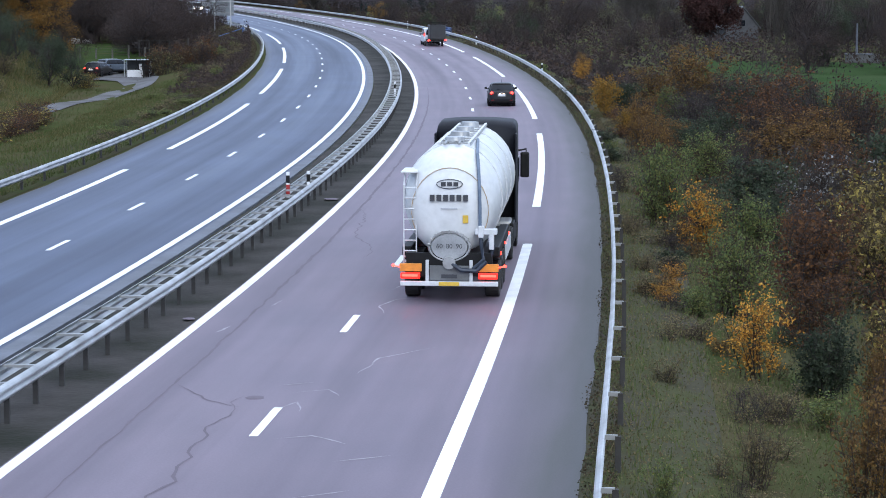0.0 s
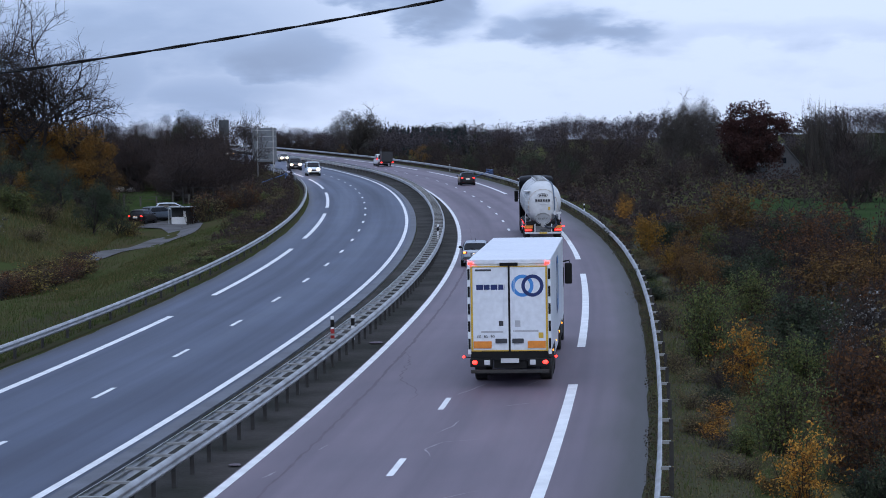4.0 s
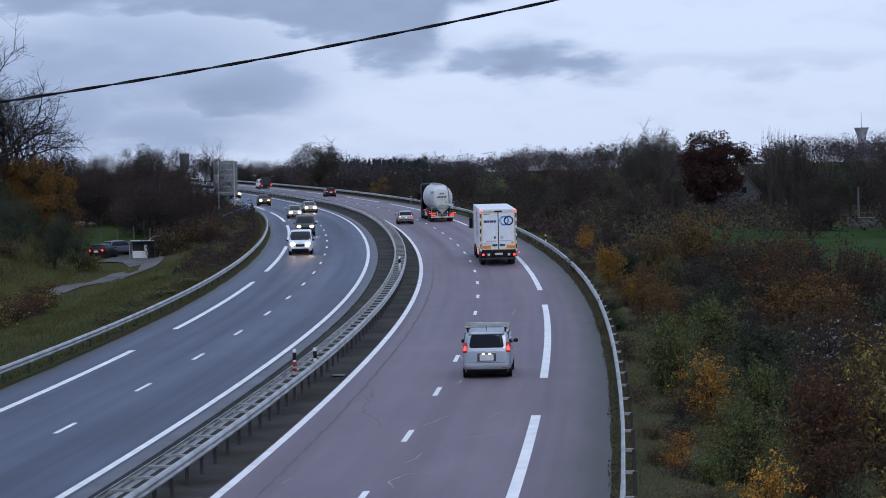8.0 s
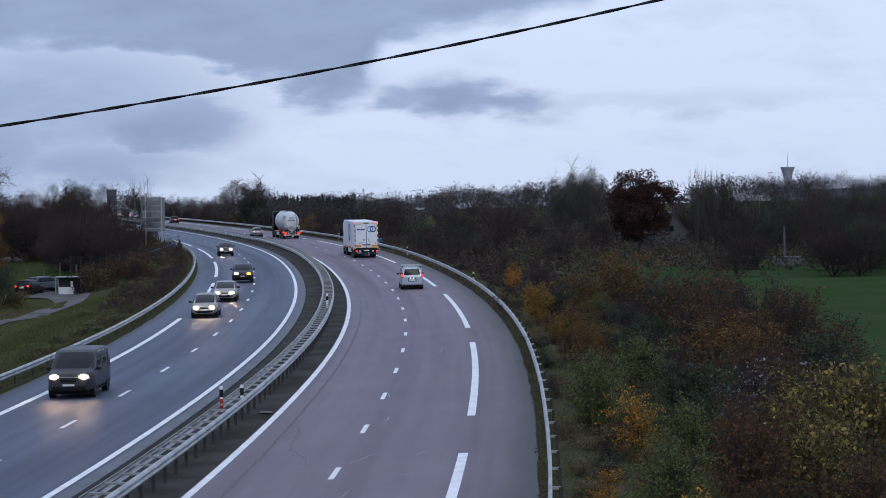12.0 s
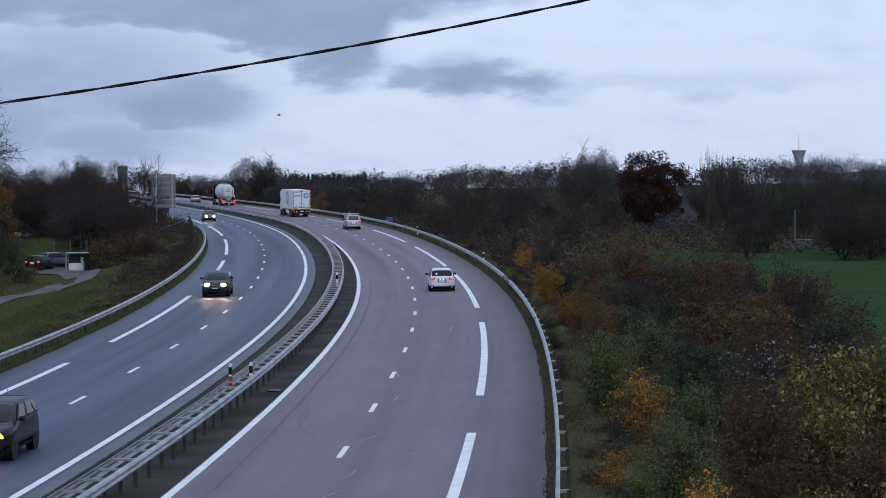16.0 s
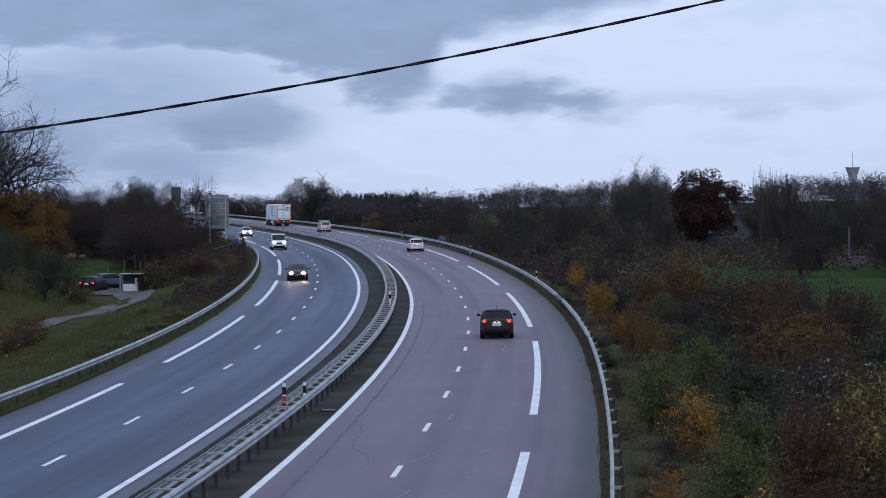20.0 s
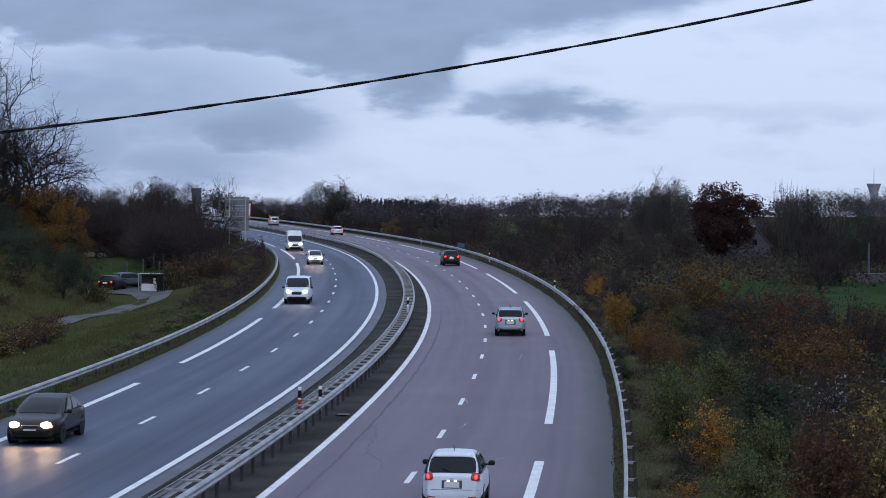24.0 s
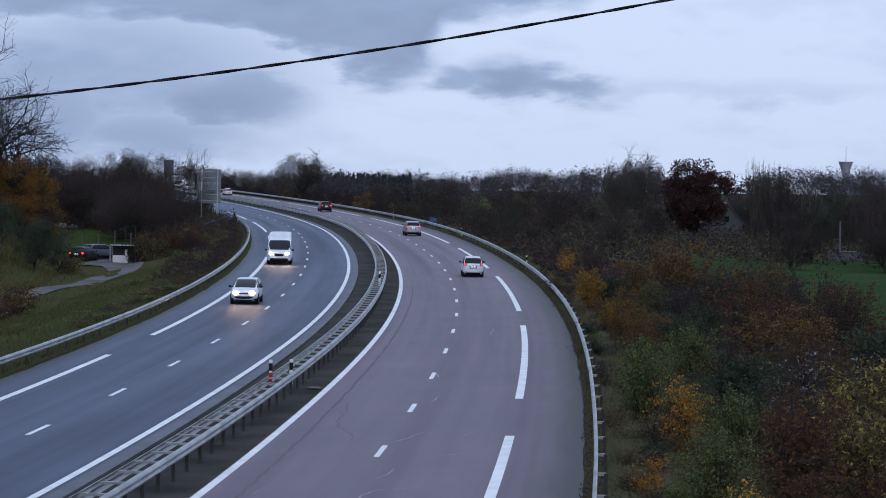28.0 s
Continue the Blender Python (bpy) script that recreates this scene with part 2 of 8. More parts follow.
def asphalt(name, c1, c2, c3, rough, wet=0.0, dirt=None):
    """Worn asphalt: aggregate grain, long stains along the lanes, cracks and tar."""
    m = bpy.data.materials.new(name)
    m.use_nodes = True
    nt = m.node_tree
    b = nt.nodes["Principled BSDF"]
    n, lk = nt.nodes.new, nt.links.new
    uv = n("ShaderNodeUVMap")
    uv.uv_map = "along"
    sep = n("ShaderNodeSeparateXYZ")
    lk(uv.outputs[0], sep.inputs[0])
    mp = n("ShaderNodeMapping")
    mp.inputs["Scale"].default_value = (0.55, 0.008, 1)
    lk(uv.outputs[0], mp.inputs[0])
    streak = n("ShaderNodeTexNoise")
    streak.inputs["Scale"].default_value, streak.inputs["Detail"].default_value = 1.0, 4
    lk(mp.outputs[0], streak.inputs["Vector"])
    patch = n("ShaderNodeTexNoise")
    patch.inputs["Scale"].default_value, patch.inputs["Detail"].default_value = 0.16, 6
    lk(uv.outputs[0], patch.inputs["Vector"])
    grain = n("ShaderNodeTexNoise")
    grain.inputs["Scale"].default_value, grain.inputs["Detail"].default_value = 22, 4
    lk(uv.outputs[0], grain.inputs["Vector"])
    mid = n("ShaderNodeTexNoise")
    mid.inputs["Scale"].default_value, mid.inputs["Detail"].default_value = 1.6, 3
    mp2 = n("ShaderNodeMapping")
    mp2.inputs["Scale"].default_value = (1, 0.10, 1)
    lk(uv.outputs[0], mp2.inputs[0])
    lk(mp2.outputs[0], mid.inputs["Vector"])

    def mixc(fac, a, bcol, lo, hi):
        r = n("ShaderNodeMapRange")
        r.inputs["From Min"].default_value, r.inputs["From Max"].default_value = lo, hi
        lk(fac, r.inputs["Value"])
        mx = n("ShaderNodeMix")
        mx.data_type = "RGBA"
        lk(r.outputs[0], mx.inputs["Factor"])
        for key, v in (("A", a), ("B", bcol)):
            if isinstance(v, tuple):
                mx.inputs[key].default_value = (*v, 1)
            else:
                lk(v, mx.inputs[key])
        return mx.outputs["Result"]

    c = mixc(patch.outputs["Fac"], c1, c2, 0.35, 0.65)
    c = mixc(streak.outputs["Fac"], c, c3, 0.48, 0.75)
    if dirt:
        # washed-up dirt along the outer edge of the shoulder
        ad = n("ShaderNodeMath")
        ad.operation = "MULTIPLY_ADD"
        ad.inputs[1].default_value = 1.5
        lk(mid.outputs["Fac"], ad.inputs[0])
        ab = n("ShaderNodeMath")
        ab.operation = "ABSOLUTE"
        lk(sep.outputs["X"], ab.inputs[0])
        lk(ab.outputs[0], ad.inputs[2])
        c = mixc(ad.outputs[0], c, dirt[2], dirt[0] + 0.75, dirt[1] + 0.75)
    g = n("ShaderNodeMapRange")
    g.inputs["To Min"].default_value, g.inputs["To Max"].default_value = 0.8, 1.2
    lk(grain.outputs["Fac"], g.inputs["Value"])
    g2 = n("ShaderNodeMapRange")
    g2.inputs["To Min"].default_value, g2.inputs["To Max"].default_value = 0.8, 1.2
    lk(mid.outputs["Fac"], g2.inputs["Value"])
    mu = n("ShaderNodeMath")
    mu.operation = "MULTIPLY"
    lk(g.outputs[0], mu.inputs[0])
    lk(g2.outputs[0], mu.inputs[1])
    hsv = n("ShaderNodeHueSaturation")
    lk(c, hsv.inputs["Color"])
    lk(mu.outputs[0], hsv.inputs["Value"])
    lk(hsv.outputs[0], b.inputs["Base Color"])
    rr = n("ShaderNodeMapRange")
    rr.inputs["From Min"].default_value, rr.inputs["From Max"].default_value = 0.35, 0.7
    rr.inputs["To Min"].default_value, rr.inputs["To Max"].default_value = rough - wet, rough + 0.08
    lk(streak.outputs["Fac"], rr.inputs["Value"])
    lk(rr.outputs[0], b.inputs["Roughness"])
    bp = n("ShaderNodeBump")
    bp.inputs["Strength"].default_value, bp.inputs["Distance"].default_value = 0.15, 0.01
    lk(grain.outputs["Fac"], bp.inputs["Height"])
    lk(bp.outputs[0], b.inputs["Normal"])
    MATS[name] = m
    return m


ASPHALT_R = asphalt("worn_reddish_asphalt", (0.132, 0.101, 0.126), (0.108, 0.085, 0.110), (0.074, 0.060, 0.080), 0.62, 0.05, (9.8, 11.3, (0.036, 0.033, 0.031)))
ASPHALT_L = asphalt("damp_blue_grey_asphalt", (0.020, 0.031, 0.066), (0.030, 0.044, 0.086), (0.012, 0.019, 0.042), 0.56, 0.10, (10.2, 11.2, (0.030, 0.030, 0.032)))
PAINT = mat("road_paint", (0.74, 0.75, 0.76), 0.55, col2=(0.58, 0.59, 0.60), scale=1.2, bump=0.15, bump_scale=30)
STEEL = mat("galvanised_steel", (0.46, 0.47, 0.48), 0.45, 0.7, col2=(0.26, 0.26, 0.255), scale=0.9, fine=9, bump=0.05, detail=8)
RUSTY = mat("weathered_steel_post", (0.045, 0.043, 0.042), 0.7, 0.3, col2=(0.03, 0.026, 0.024), scale=4)
CONCRETE = mat("concrete_gutter", (0.10, 0.11, 0.135), 0.7, col2=(0.065, 0.07, 0.085), scale=0.8, bump=0.3, bump_scale=18)
GRAVEL = mat("dark_gravel", (0.050, 0.045, 0.043), 0.9, col2=(0.018, 0.019, 0.014), scale=0.45, bump=0.9, bump_scale=12, fine=9, spec=0.1)
BLACK = mat("black_plastic", (0.006, 0.006, 0.007), 0.55, col2=(0.010, 0.010, 0.010), scale=5, spec=0.2)
RUBBER = mat("tyre_rubber", (0.013, 0.013, 0.014), 0.8, col2=(0.022, 0.021, 0.02), scale=9)
WHITE = mat("white_lacquer", (0.70, 0.71, 0.73), 0.35, col2=(0.60, 0.61, 0.63), scale=0.9, coat=0.3)
GREY_PLATE = mat("pale_grey_plate", (0.55, 0.56, 0.58), 0.45, col2=(0.45, 0.46, 0.47), scale=3)
RED_PAINT = mat("red_lacquer", (0.35, 0.02, 0.02), 0.45, col2=(0.25, 0.02, 0.02), scale=3)


# ---- mesh helpers ----
def mesh_of(name, verts, faces, material=None, smooth=False):
    me = bpy.data.meshes.new(name)
    me.from_pydata([tuple(v) for v in verts], [], faces)
    if material:
        me.materials.append(material)
    if smooth:
        me.polygons.foreach_set("use_smooth", [True] * len(me.polygons))
    me.update()
    return me


def part(name, bm, material, parent, label="", smooth=False):
    """Links a bmesh or a mesh as one mesh object under its thing or part."""
    if isinstance(bm, bmesh.types.BMesh):
        me = bpy.data.meshes.new(name)
        bm.to_mesh(me)
        bm.free()
        me.materials.append(material)
        if smooth:
            me.polygons.foreach_set("use_smooth", [True] * len(me.polygons))
    else:
        me = bm
        if material and not me.materials:
            me.materials.append(material)
    ob = new(name, me)
    if parent is not None:
        ob.parent = parent
    if label:
        ob["label"] = label
    return ob


def thing(name, label, category, group="", kind="", m=None):
    ob = new(name)
    ob.empty_display_size = 0.3
    if m is not None:
        ob.matrix_world = m
    return tagged(ob, label, category, group, kind)


def box(bm, x0, x1, y0, y1, z0, z1, bevel=0.0):
    r = bmesh.ops.create_cube(bm, size=1.0)
    vs = r["verts"]
    for v in vs:
        v.co = Vector((x0 + (v.co.x + 0.5) * (x1 - x0), y0 + (v.co.y + 0.5) * (y1 - y0), z0 + (v.co.z + 0.5) * (z1 - z0)))
    if bevel:
        es = list({e for v in vs for e in v.link_edges})
        bmesh.ops.bevel(bm, geom=es, offset=bevel, segments=2, affect="EDGES", profile=0.5)
    return bm


def boxes(*rows, bevel=0.0):
    bm = bmesh.new()
    for r in rows:
        box(bm, *r, bevel=bevel)
    return bm


def tube(bm, pts, rad, seg=6, closed=False):
    """A round bar along a row of points; rad may be a list."""
    rings = []
    n = len(pts)
    for i, p in enumerate(pts):
        p = Vector(p)
        a = Vector(pts[max(0, i - 1)])
        b = Vector(pts[min(n - 1, i + 1)])
        d = (b - a).normalized()
        u = d.cross(Vector((0, 0, 1)))
        if u.length < 0.05:
            u = d.cross(Vector((1, 0, 0)))
        u.normalize()
        w = d.cross(u)
        r = rad[i] if isinstance(rad, (list, tuple)) else rad
        rings.append([bm.verts.new(p + r * (math.cos(6.2832 * k / seg) * u + math.sin(6.2832 * k / seg) * w)) for k in range(seg)])
    for i in range(n - 1):
        for k in range(seg):
            bm.faces.new((rings[i][k], rings[i][(k + 1) % seg], rings[i + 1][(k + 1) % seg], rings[i + 1][k]))
    bm.faces.new(list(reversed(rings[0])))
    bm.faces.new(rings[-1])
    return bm


def ribbon(name, o0, o1, s0, s1, h, material, ds=2.0, cols=1, kind="", label="", category="", ragged=0.0, thick=0.0):
    """A strip of the road's surface between two offsets."""
    verts, faces, uvs = [], [], []
    n = max(1, int(round((s1 - s0) / ds)))
    for i in range(n + 1):
        s = s0 + (s1 - s0) * i / n
        for j in range(cols + 1):
            o = o0 + (o1 - o0) * j / cols
            if ragged and j == cols:
                o += ragged * (noise.noise(Vector((s * 0.45, o0, 0))) + 0.6 * noise.noise(Vector((s * 1.7, o0, 5))))
            verts.append(at(s, o, h))
            uvs.append((o, s))
    w = cols + 1
    for i in range(n):
        for j in range(cols):
            faces.append((i * w + j, i * w + j + 1, (i + 1) * w + j + 1, (i + 1) * w + j))
    if thick:
        k = len(verts)
        for v in list(verts):
            verts.append(v - Vector((0, 0, thick)))
            uvs.append((0, 0))
        for i in range(n):
            for j, flip in ((0, False), (cols, True)):
                a, b = i * w + j, (i + 1) * w + j
                faces.append((a, b, b + k, a + k) if not flip else (b, a, a + k, b + k))
        for i, flip in ((0, True), (n, False)):
            for j in range(cols):
                a, b = i * w + j, i * w + j + 1
                faces.append((a, b, b + k, a + k) if flip is False else (b, a, a + k, b + k))
    me = mesh_of(name, verts, faces, material)
    lay = me.uv_layers.new(name="along")
    for lp in me.loops:
        lay.data[lp.index].uv = uvs[lp.vertex_index]
    ob = new(name, me)
    if kind or label:
        tagged(ob, label, category, "", kind)
    return ob


# ---- ground and road ----
def build_ground():
    ss = [-700, -500, -300, -200, -130, -80, -50, -25, 0] + [20 + 4 * i for i in range(76)] + [324 + 12 * i for i in range(20)] + [570 + 40 * i for i in range(20)] + [1400 + 150 * i for i in range(15)]
    right = [11.0, 11.6, 12.2, 13, 14, 15.5, 17, 19, 21.5, 24, 27, 31, 36, 42, 50, 60, 75, 95, 125, 170, 240, 350, 500, 800, 1300, 2200]
    oo = [-1200, -800, -500, -320, -210, -150, -110, -85, -68, -55, -46, -40, -35, -31, -28, -25, -22.5, -20.5, -18.5, -17, -15.5, -14, -13, -12, -11.3, -10.6, 0] + right
    verts = [land(s, o) for s in ss for o in oo]
    w = len(oo)
    faces = [(i * w + j, i * w + j + 1, (i + 1) * w + j + 1, (i + 1) * w + j) for i in range(len(ss) - 1) for j in range(w - 1)]
    g = mat("rough_autumn_grass", (0.046, 0.058, 0.022), 0.95, col2=(0.062, 0.053, 0.030), scale=0.25, bump=0.8, bump_scale=2.5, fine=3.0, detail=8, spec=0.0)
    tagged(new("ground", mesh_of("ground", verts, faces, g, True)), "rough autumn grass land on both sides of the road", "ground", "", "structure")


build_ground()
LINE_L, DASH_L, EDGE_L = -2.019, -5.538, -9.101
LINE_R, DASH_R, EDGE_R = 1.961, 5.611, 9.251
ribbon("road_outbound", 1.80, 11.56, -680, 900, 0.0, ASPHALT_R, cols=6, kind="structure", label="worn reddish asphalt carriageway with hard shoulder", category="road", ragged=0.08)
ribbon("road_inbound", -1.72, -11.0, -680, 900, 0.0, ASPHALT_L, cols=6, kind="structure", label="damp blue-grey asphalt carriageway", category="road", ragged=0.10)
ribbon("median_strip", -1.2, 1.81, -680, 900, -0.05, GRAVEL, cols=4, kind="structure", label="dark gravel strip under the central barrier", category="median")
ribbon("gutter", -1.72, -1.25, -680, 900, 0.03, CONCRETE, cols=1, kind="structure", label="pale concrete gutter along the median", category="gutter", thick=0.1)


def markings():
    tagged(ribbon("edge_line", LINE_R - 0.12, LINE_R + 0.12, -20, 700, 0.006, PAINT), "continuous white edge line", "road marking", "road markings", "structure")
    tagged(ribbon("edge_line", LINE_L - 0.12, LINE_L + 0.12, -20, 700, 0.006, PAINT), "continuous white edge line", "road marking", "road markings", "structure")
    for o, first, n in ((DASH_R, 34.546 - 12.35 * 2, 44), (DASH_L, 63.106 - 12.35 * 4, 44)):
        for i in range(n):
            s = first + 12.35 * i
            tagged(ribbon("lane_dash", o - 0.085, o + 0.085, s - 1.4, s + 1.4, 0.006, PAINT, ds=1.4), "short white lane dash on asphalt", "road marking", "lane dashes", "structure")
    for o, first, n in ((EDGE_R, RIGHT_LONG, 12), (EDGE_L, LEFT_LONG, 12)):
        for i in range(n):
            s = first + 49.4 * i
            tagged(ribbon("shoulder_dash", o - 0.15, o + 0.15, s, s + 37.8, 0.006, PAINT), "long white shoulder dash", "road marking", "shoulder dashes", "structure")


RIGHT_LONG, LEFT_LONG = -35.8, -7.8
markings()


def wear():
    """Tar-dark seams, cracks and pale scrape marks on the outbound lanes."""
    tar = mat("tar_seam", (0.082, 0.062, 0.078), 0.75, col2=(0.100, 0.076, 0.096), scale=1.2, bump=0.2, bump_scale=20)
    pale = mat("pale_scrape", (0.30, 0.28, 0.30), 0.7, col2=(0.18, 0.16, 0.175), scale=3)

    def stroke(name, label, pts, width, material, h=0.004, jag=0.12):
        verts, faces = [], []
        row = []
        for (s0, o0), (s1, o1) in zip(pts, pts[1:]):
            n = max(2, int(abs(s1 - s0) / 0.5) + 3)
            row += [(s0 + (s1 - s0) * i / n, o0 + (o1 - o0) * i / n) for i in range(n)]
        row.append(pts[-1])
        for i, (s, o) in enumerate(row):
            o += jag * (noise.noise(Vector((s * 0.9, o0, 2.2))) + 0.5 * noise.noise(Vector((s * 2.9, o0, 6.2))))
            a, b = row[max(0, i - 1)], row[min(len(row) - 1, i + 1)]
            ds, do = b[0] - a[0], b[1] - a[1]
            k = math.hypot(ds, do) + 1e-6
            w = width * (0.35 + 0.9 * abs(noise.noise(Vector((s * 1.3, o, 8.0))))) * min(1, 3.0 * i / len(row) + 0.1, 3.0 * (len(row) - 1 - i) / len(row) + 0.1)
            verts += [at(s - do / k * w, o + ds / k * w, h), at(s + do / k * w, o - ds / k * w, h)]
        faces = [(2 * i, 2 * i + 1, 2 * i + 3, 2 * i + 2) for i in range(len(row) - 1)]
        tagged(new(name, mesh_of(name, verts, faces, material)), label, "road wear", "road wear", "structure")

    stroke("tar_seam", "dark tar seam along the fast lane", [(8, 3.25), (22, 3.1), (40, 2.95), (70, 2.8), (110, 2.75), (150, 2.8)], 0.10, tar, 0.004, 0.06)
    stroke("road_crack", "dark branching crack in the asphalt", [(63, 2.9), (58.5, 3.37), (53.5, 3.6), (51.5, 4.2), (47.5, 4.6)], 0.045, tar, 0.005, 0.25)
    stroke("road_crack", "dark branching crack in the asphalt", [(26, 3.2), (24.5, 4.0), (23.6, 4.8)], 0.05, tar, 0.005, 0.2)
    stroke("road_crack", "dark branching crack in the asphalt", [(24.8, 4.75), (22, 4.7), (17, 4.9), (13, 4.5)], 0.05, tar, 0.005, 0.25)
    for pts in ([(40.6, 5.95), (42, 6.35), (43.1, 6.34)], [(50.9, 7.68), (52.7, 8.22)], [(99.2, 7.68), (93.5, 7.54)], [(15.9, 7.0), (16.5, 7.9)], [(18.7, 7.3), (19.3, 8.3)], [(23.5, 5.6), (24.2, 5.9), (23.2, 6.1)], [(49.0, 5.8), (52.0, 6.5)], [(37.5, 3.2), (38.5, 3.4)], [(33.0, 2.6), (34.0, 2.8)], [(27.5, 6.6), (29.5, 6.9), (30.6, 7.6), (31.0, 8.0)], [(20.6, 5.9), (20.9, 6.6), (20.2, 7.3)], [(26.0, 5.3), (26.4, 5.9)], [(25.2, 5.6), (25.6, 6.3), (24.9, 6.6)], [(36.2, 6.2), (37.5, 6.0), (38.8, 6.4), (39.2, 7.2)], [(61.0, 6.1), (63.5, 6.3)], [(70.5, 5.9), (73.0, 5.7)], [(46.0, 7.2), (47.0, 8.4)]):
        stroke("scrape_mark", "pale curved scrape mark on the asphalt", pts, 0.045, pale, 0.005, 0.10)
    for s, o, k in ((24.6, 5.0, 0.20), (35.2, 1.55, 0.16), (66.0, 1.42, 0.3)):
        bm = bmesh.new()
        bmesh.ops.create_icosphere(bm, subdivisions=2, radius=k)
        for v in bm.verts:
            v.co += v.normal * 0.4 * k * noise.noise(v.co * 6)
            v.co.z *= 0.10
        ob = part("road_stain", bm, tar, None)
        ob.location = at(s, o, 0.0)
        tagged(ob, "dark tar blot on the asphalt", "road wear", "road wear", "structure")


wear()

# ---- crash barriers ----
def beam(name, o, h, s0, s1, facing, parent, ds=4.0, thick=0.31):
    """A W-profile steel beam that follows the road; facing is +1 or -1 towards the traffic it guards."""
    prof = [(0.0, 0.0), (0.05, 0.03), (0.08, 0.07), (0.08, 0.10), (0.03, 0.14), (0.03, 0.17), (0.08, 0.21), (0.08, 0.24), (0.05, 0.28), (0.0, thick)]
    prof += [(a - 0.025, b) for a, b in reversed(prof)]
    n = int((s1 - s0) / ds)
    verts, faces = [], []
    k = len(prof)
    for i in range(n + 1):
        s = s0 + (s1 - s0) * i / n
        sway = 0.02 * noise.noise(Vector((s * 0.13, o, 1)))
        for a, b in prof:
            verts.append(at(s, o + facing * a + sway, h - thick + b + 0.5 * sway))
    for i in range(n):
        for j in range(k):
            a, b = i * k + j, i * k + (j + 1) % k
            faces.append((a, b, b + k, a + k))
    faces += [tuple(range(k)), tuple(reversed(range(n * k, n * k + k)))]
    return part(name, mesh_of(name, verts, faces, STEEL), None, parent)


def upright(bm, s, o, h, a=0.05, b=0.05):
    p, q = at(s, o, -0.25), at(s, o, h)
    bx = [Vector((dx, dy, 0)) for dx, dy in ((-a, -b), (a, -b), (a, b), (-a, b))]
    lo = [bm.verts.new(p + d) for d in bx]
    hi = [bm.verts.new(q + d) for d in bx]
    for i in range(4):
        bm.faces.new((lo[i], lo[(i + 1) % 4], hi[(i + 1) % 4], hi[i]))
    bm.faces.new(hi)


def small(name, parent, mesh_, loc, rz):
    ob = new(name, mesh_)
    ob.parent = parent
    ob.matrix_basis = Matrix.Translation(loc) @ Matrix.Rotation(rz, 4, "Z")
    return ob


def bm_mesh(name, bm, material):
    me = bpy.data.meshes.new(name)
    bm.to_mesh(me)
    bm.free()
    me.materials.append(material)
    return me


def barriers():
    post = bm_mesh("post", boxes((-0.05, 0.05, -0.035, 0.035, -0.9, 0.0)), RUSTY)
    spacer = bm_mesh("spacer", boxes((-0.34, 0.34, -0.035, 0.035, -0.06, 0.0)), STEEL)
    bracket = bm_mesh("bracket", boxes((-0.12, 0.10, -0.03, 0.03, -0.08, 0.0)), STEEL)
    # central barrier: two beams held apart by spacers
    cb = thing("central_barrier", "galvanised double-beam steel crash barrier on the median", "guardrail", "", "structure")
    beam("beam", 0.82, 0.75, -20, 620, 1, cb)
    beam("beam", 0.12, 0.75, -20, 620, -1, cb)
    rest = bmesh.new()
    for i in range(300):
        s = 16 + 2.0 * i
        x, y, z, th = mid_at(s)
        if i < 140:
            small("post", cb, post, at(s, 0.76, 0.62), th)
            small("spacer", cb, spacer, at(s, 0.47, 0.73), th)
        else:
            upright(rest, s, 0.62, 0.7)
    tagged(part("far_posts", rest, RUSTY, cb, "distant barrier posts"), kind="stuff")
    for name, o, facing, lab in (("shoulder_barrier", 11.92, -1, "galvanised single-beam steel crash barrier beside the hard shoulder"), ("verge_barrier", -11.28, 1, "galvanised single-beam steel crash barrier beside the grass verge")):
        b = thing(name, lab, "guardrail", "", "structure")
        beam("beam", o, 0.75, -20, 620, facing, b)
        far = bmesh.new()
        for i in range(150):
            s = 14 + 4.0 * i
            x, y, z, th = mid_at(s)
            if i < 90:
                small("post", b, post, at(s, o - facing * 0.24, 0.64), th)
                small("bracket", b, bracket, at(s, o - facing * 0.13, 0.66), th)
            else:
                upright(far, s, o - facing * 0.25, 0.6)
        tagged(part("far_posts", far, RUSTY, b, "distant barrier posts"), kind="stuff")


barriers()


# ---- plants ----
RNG = np.random.default_rng(11)


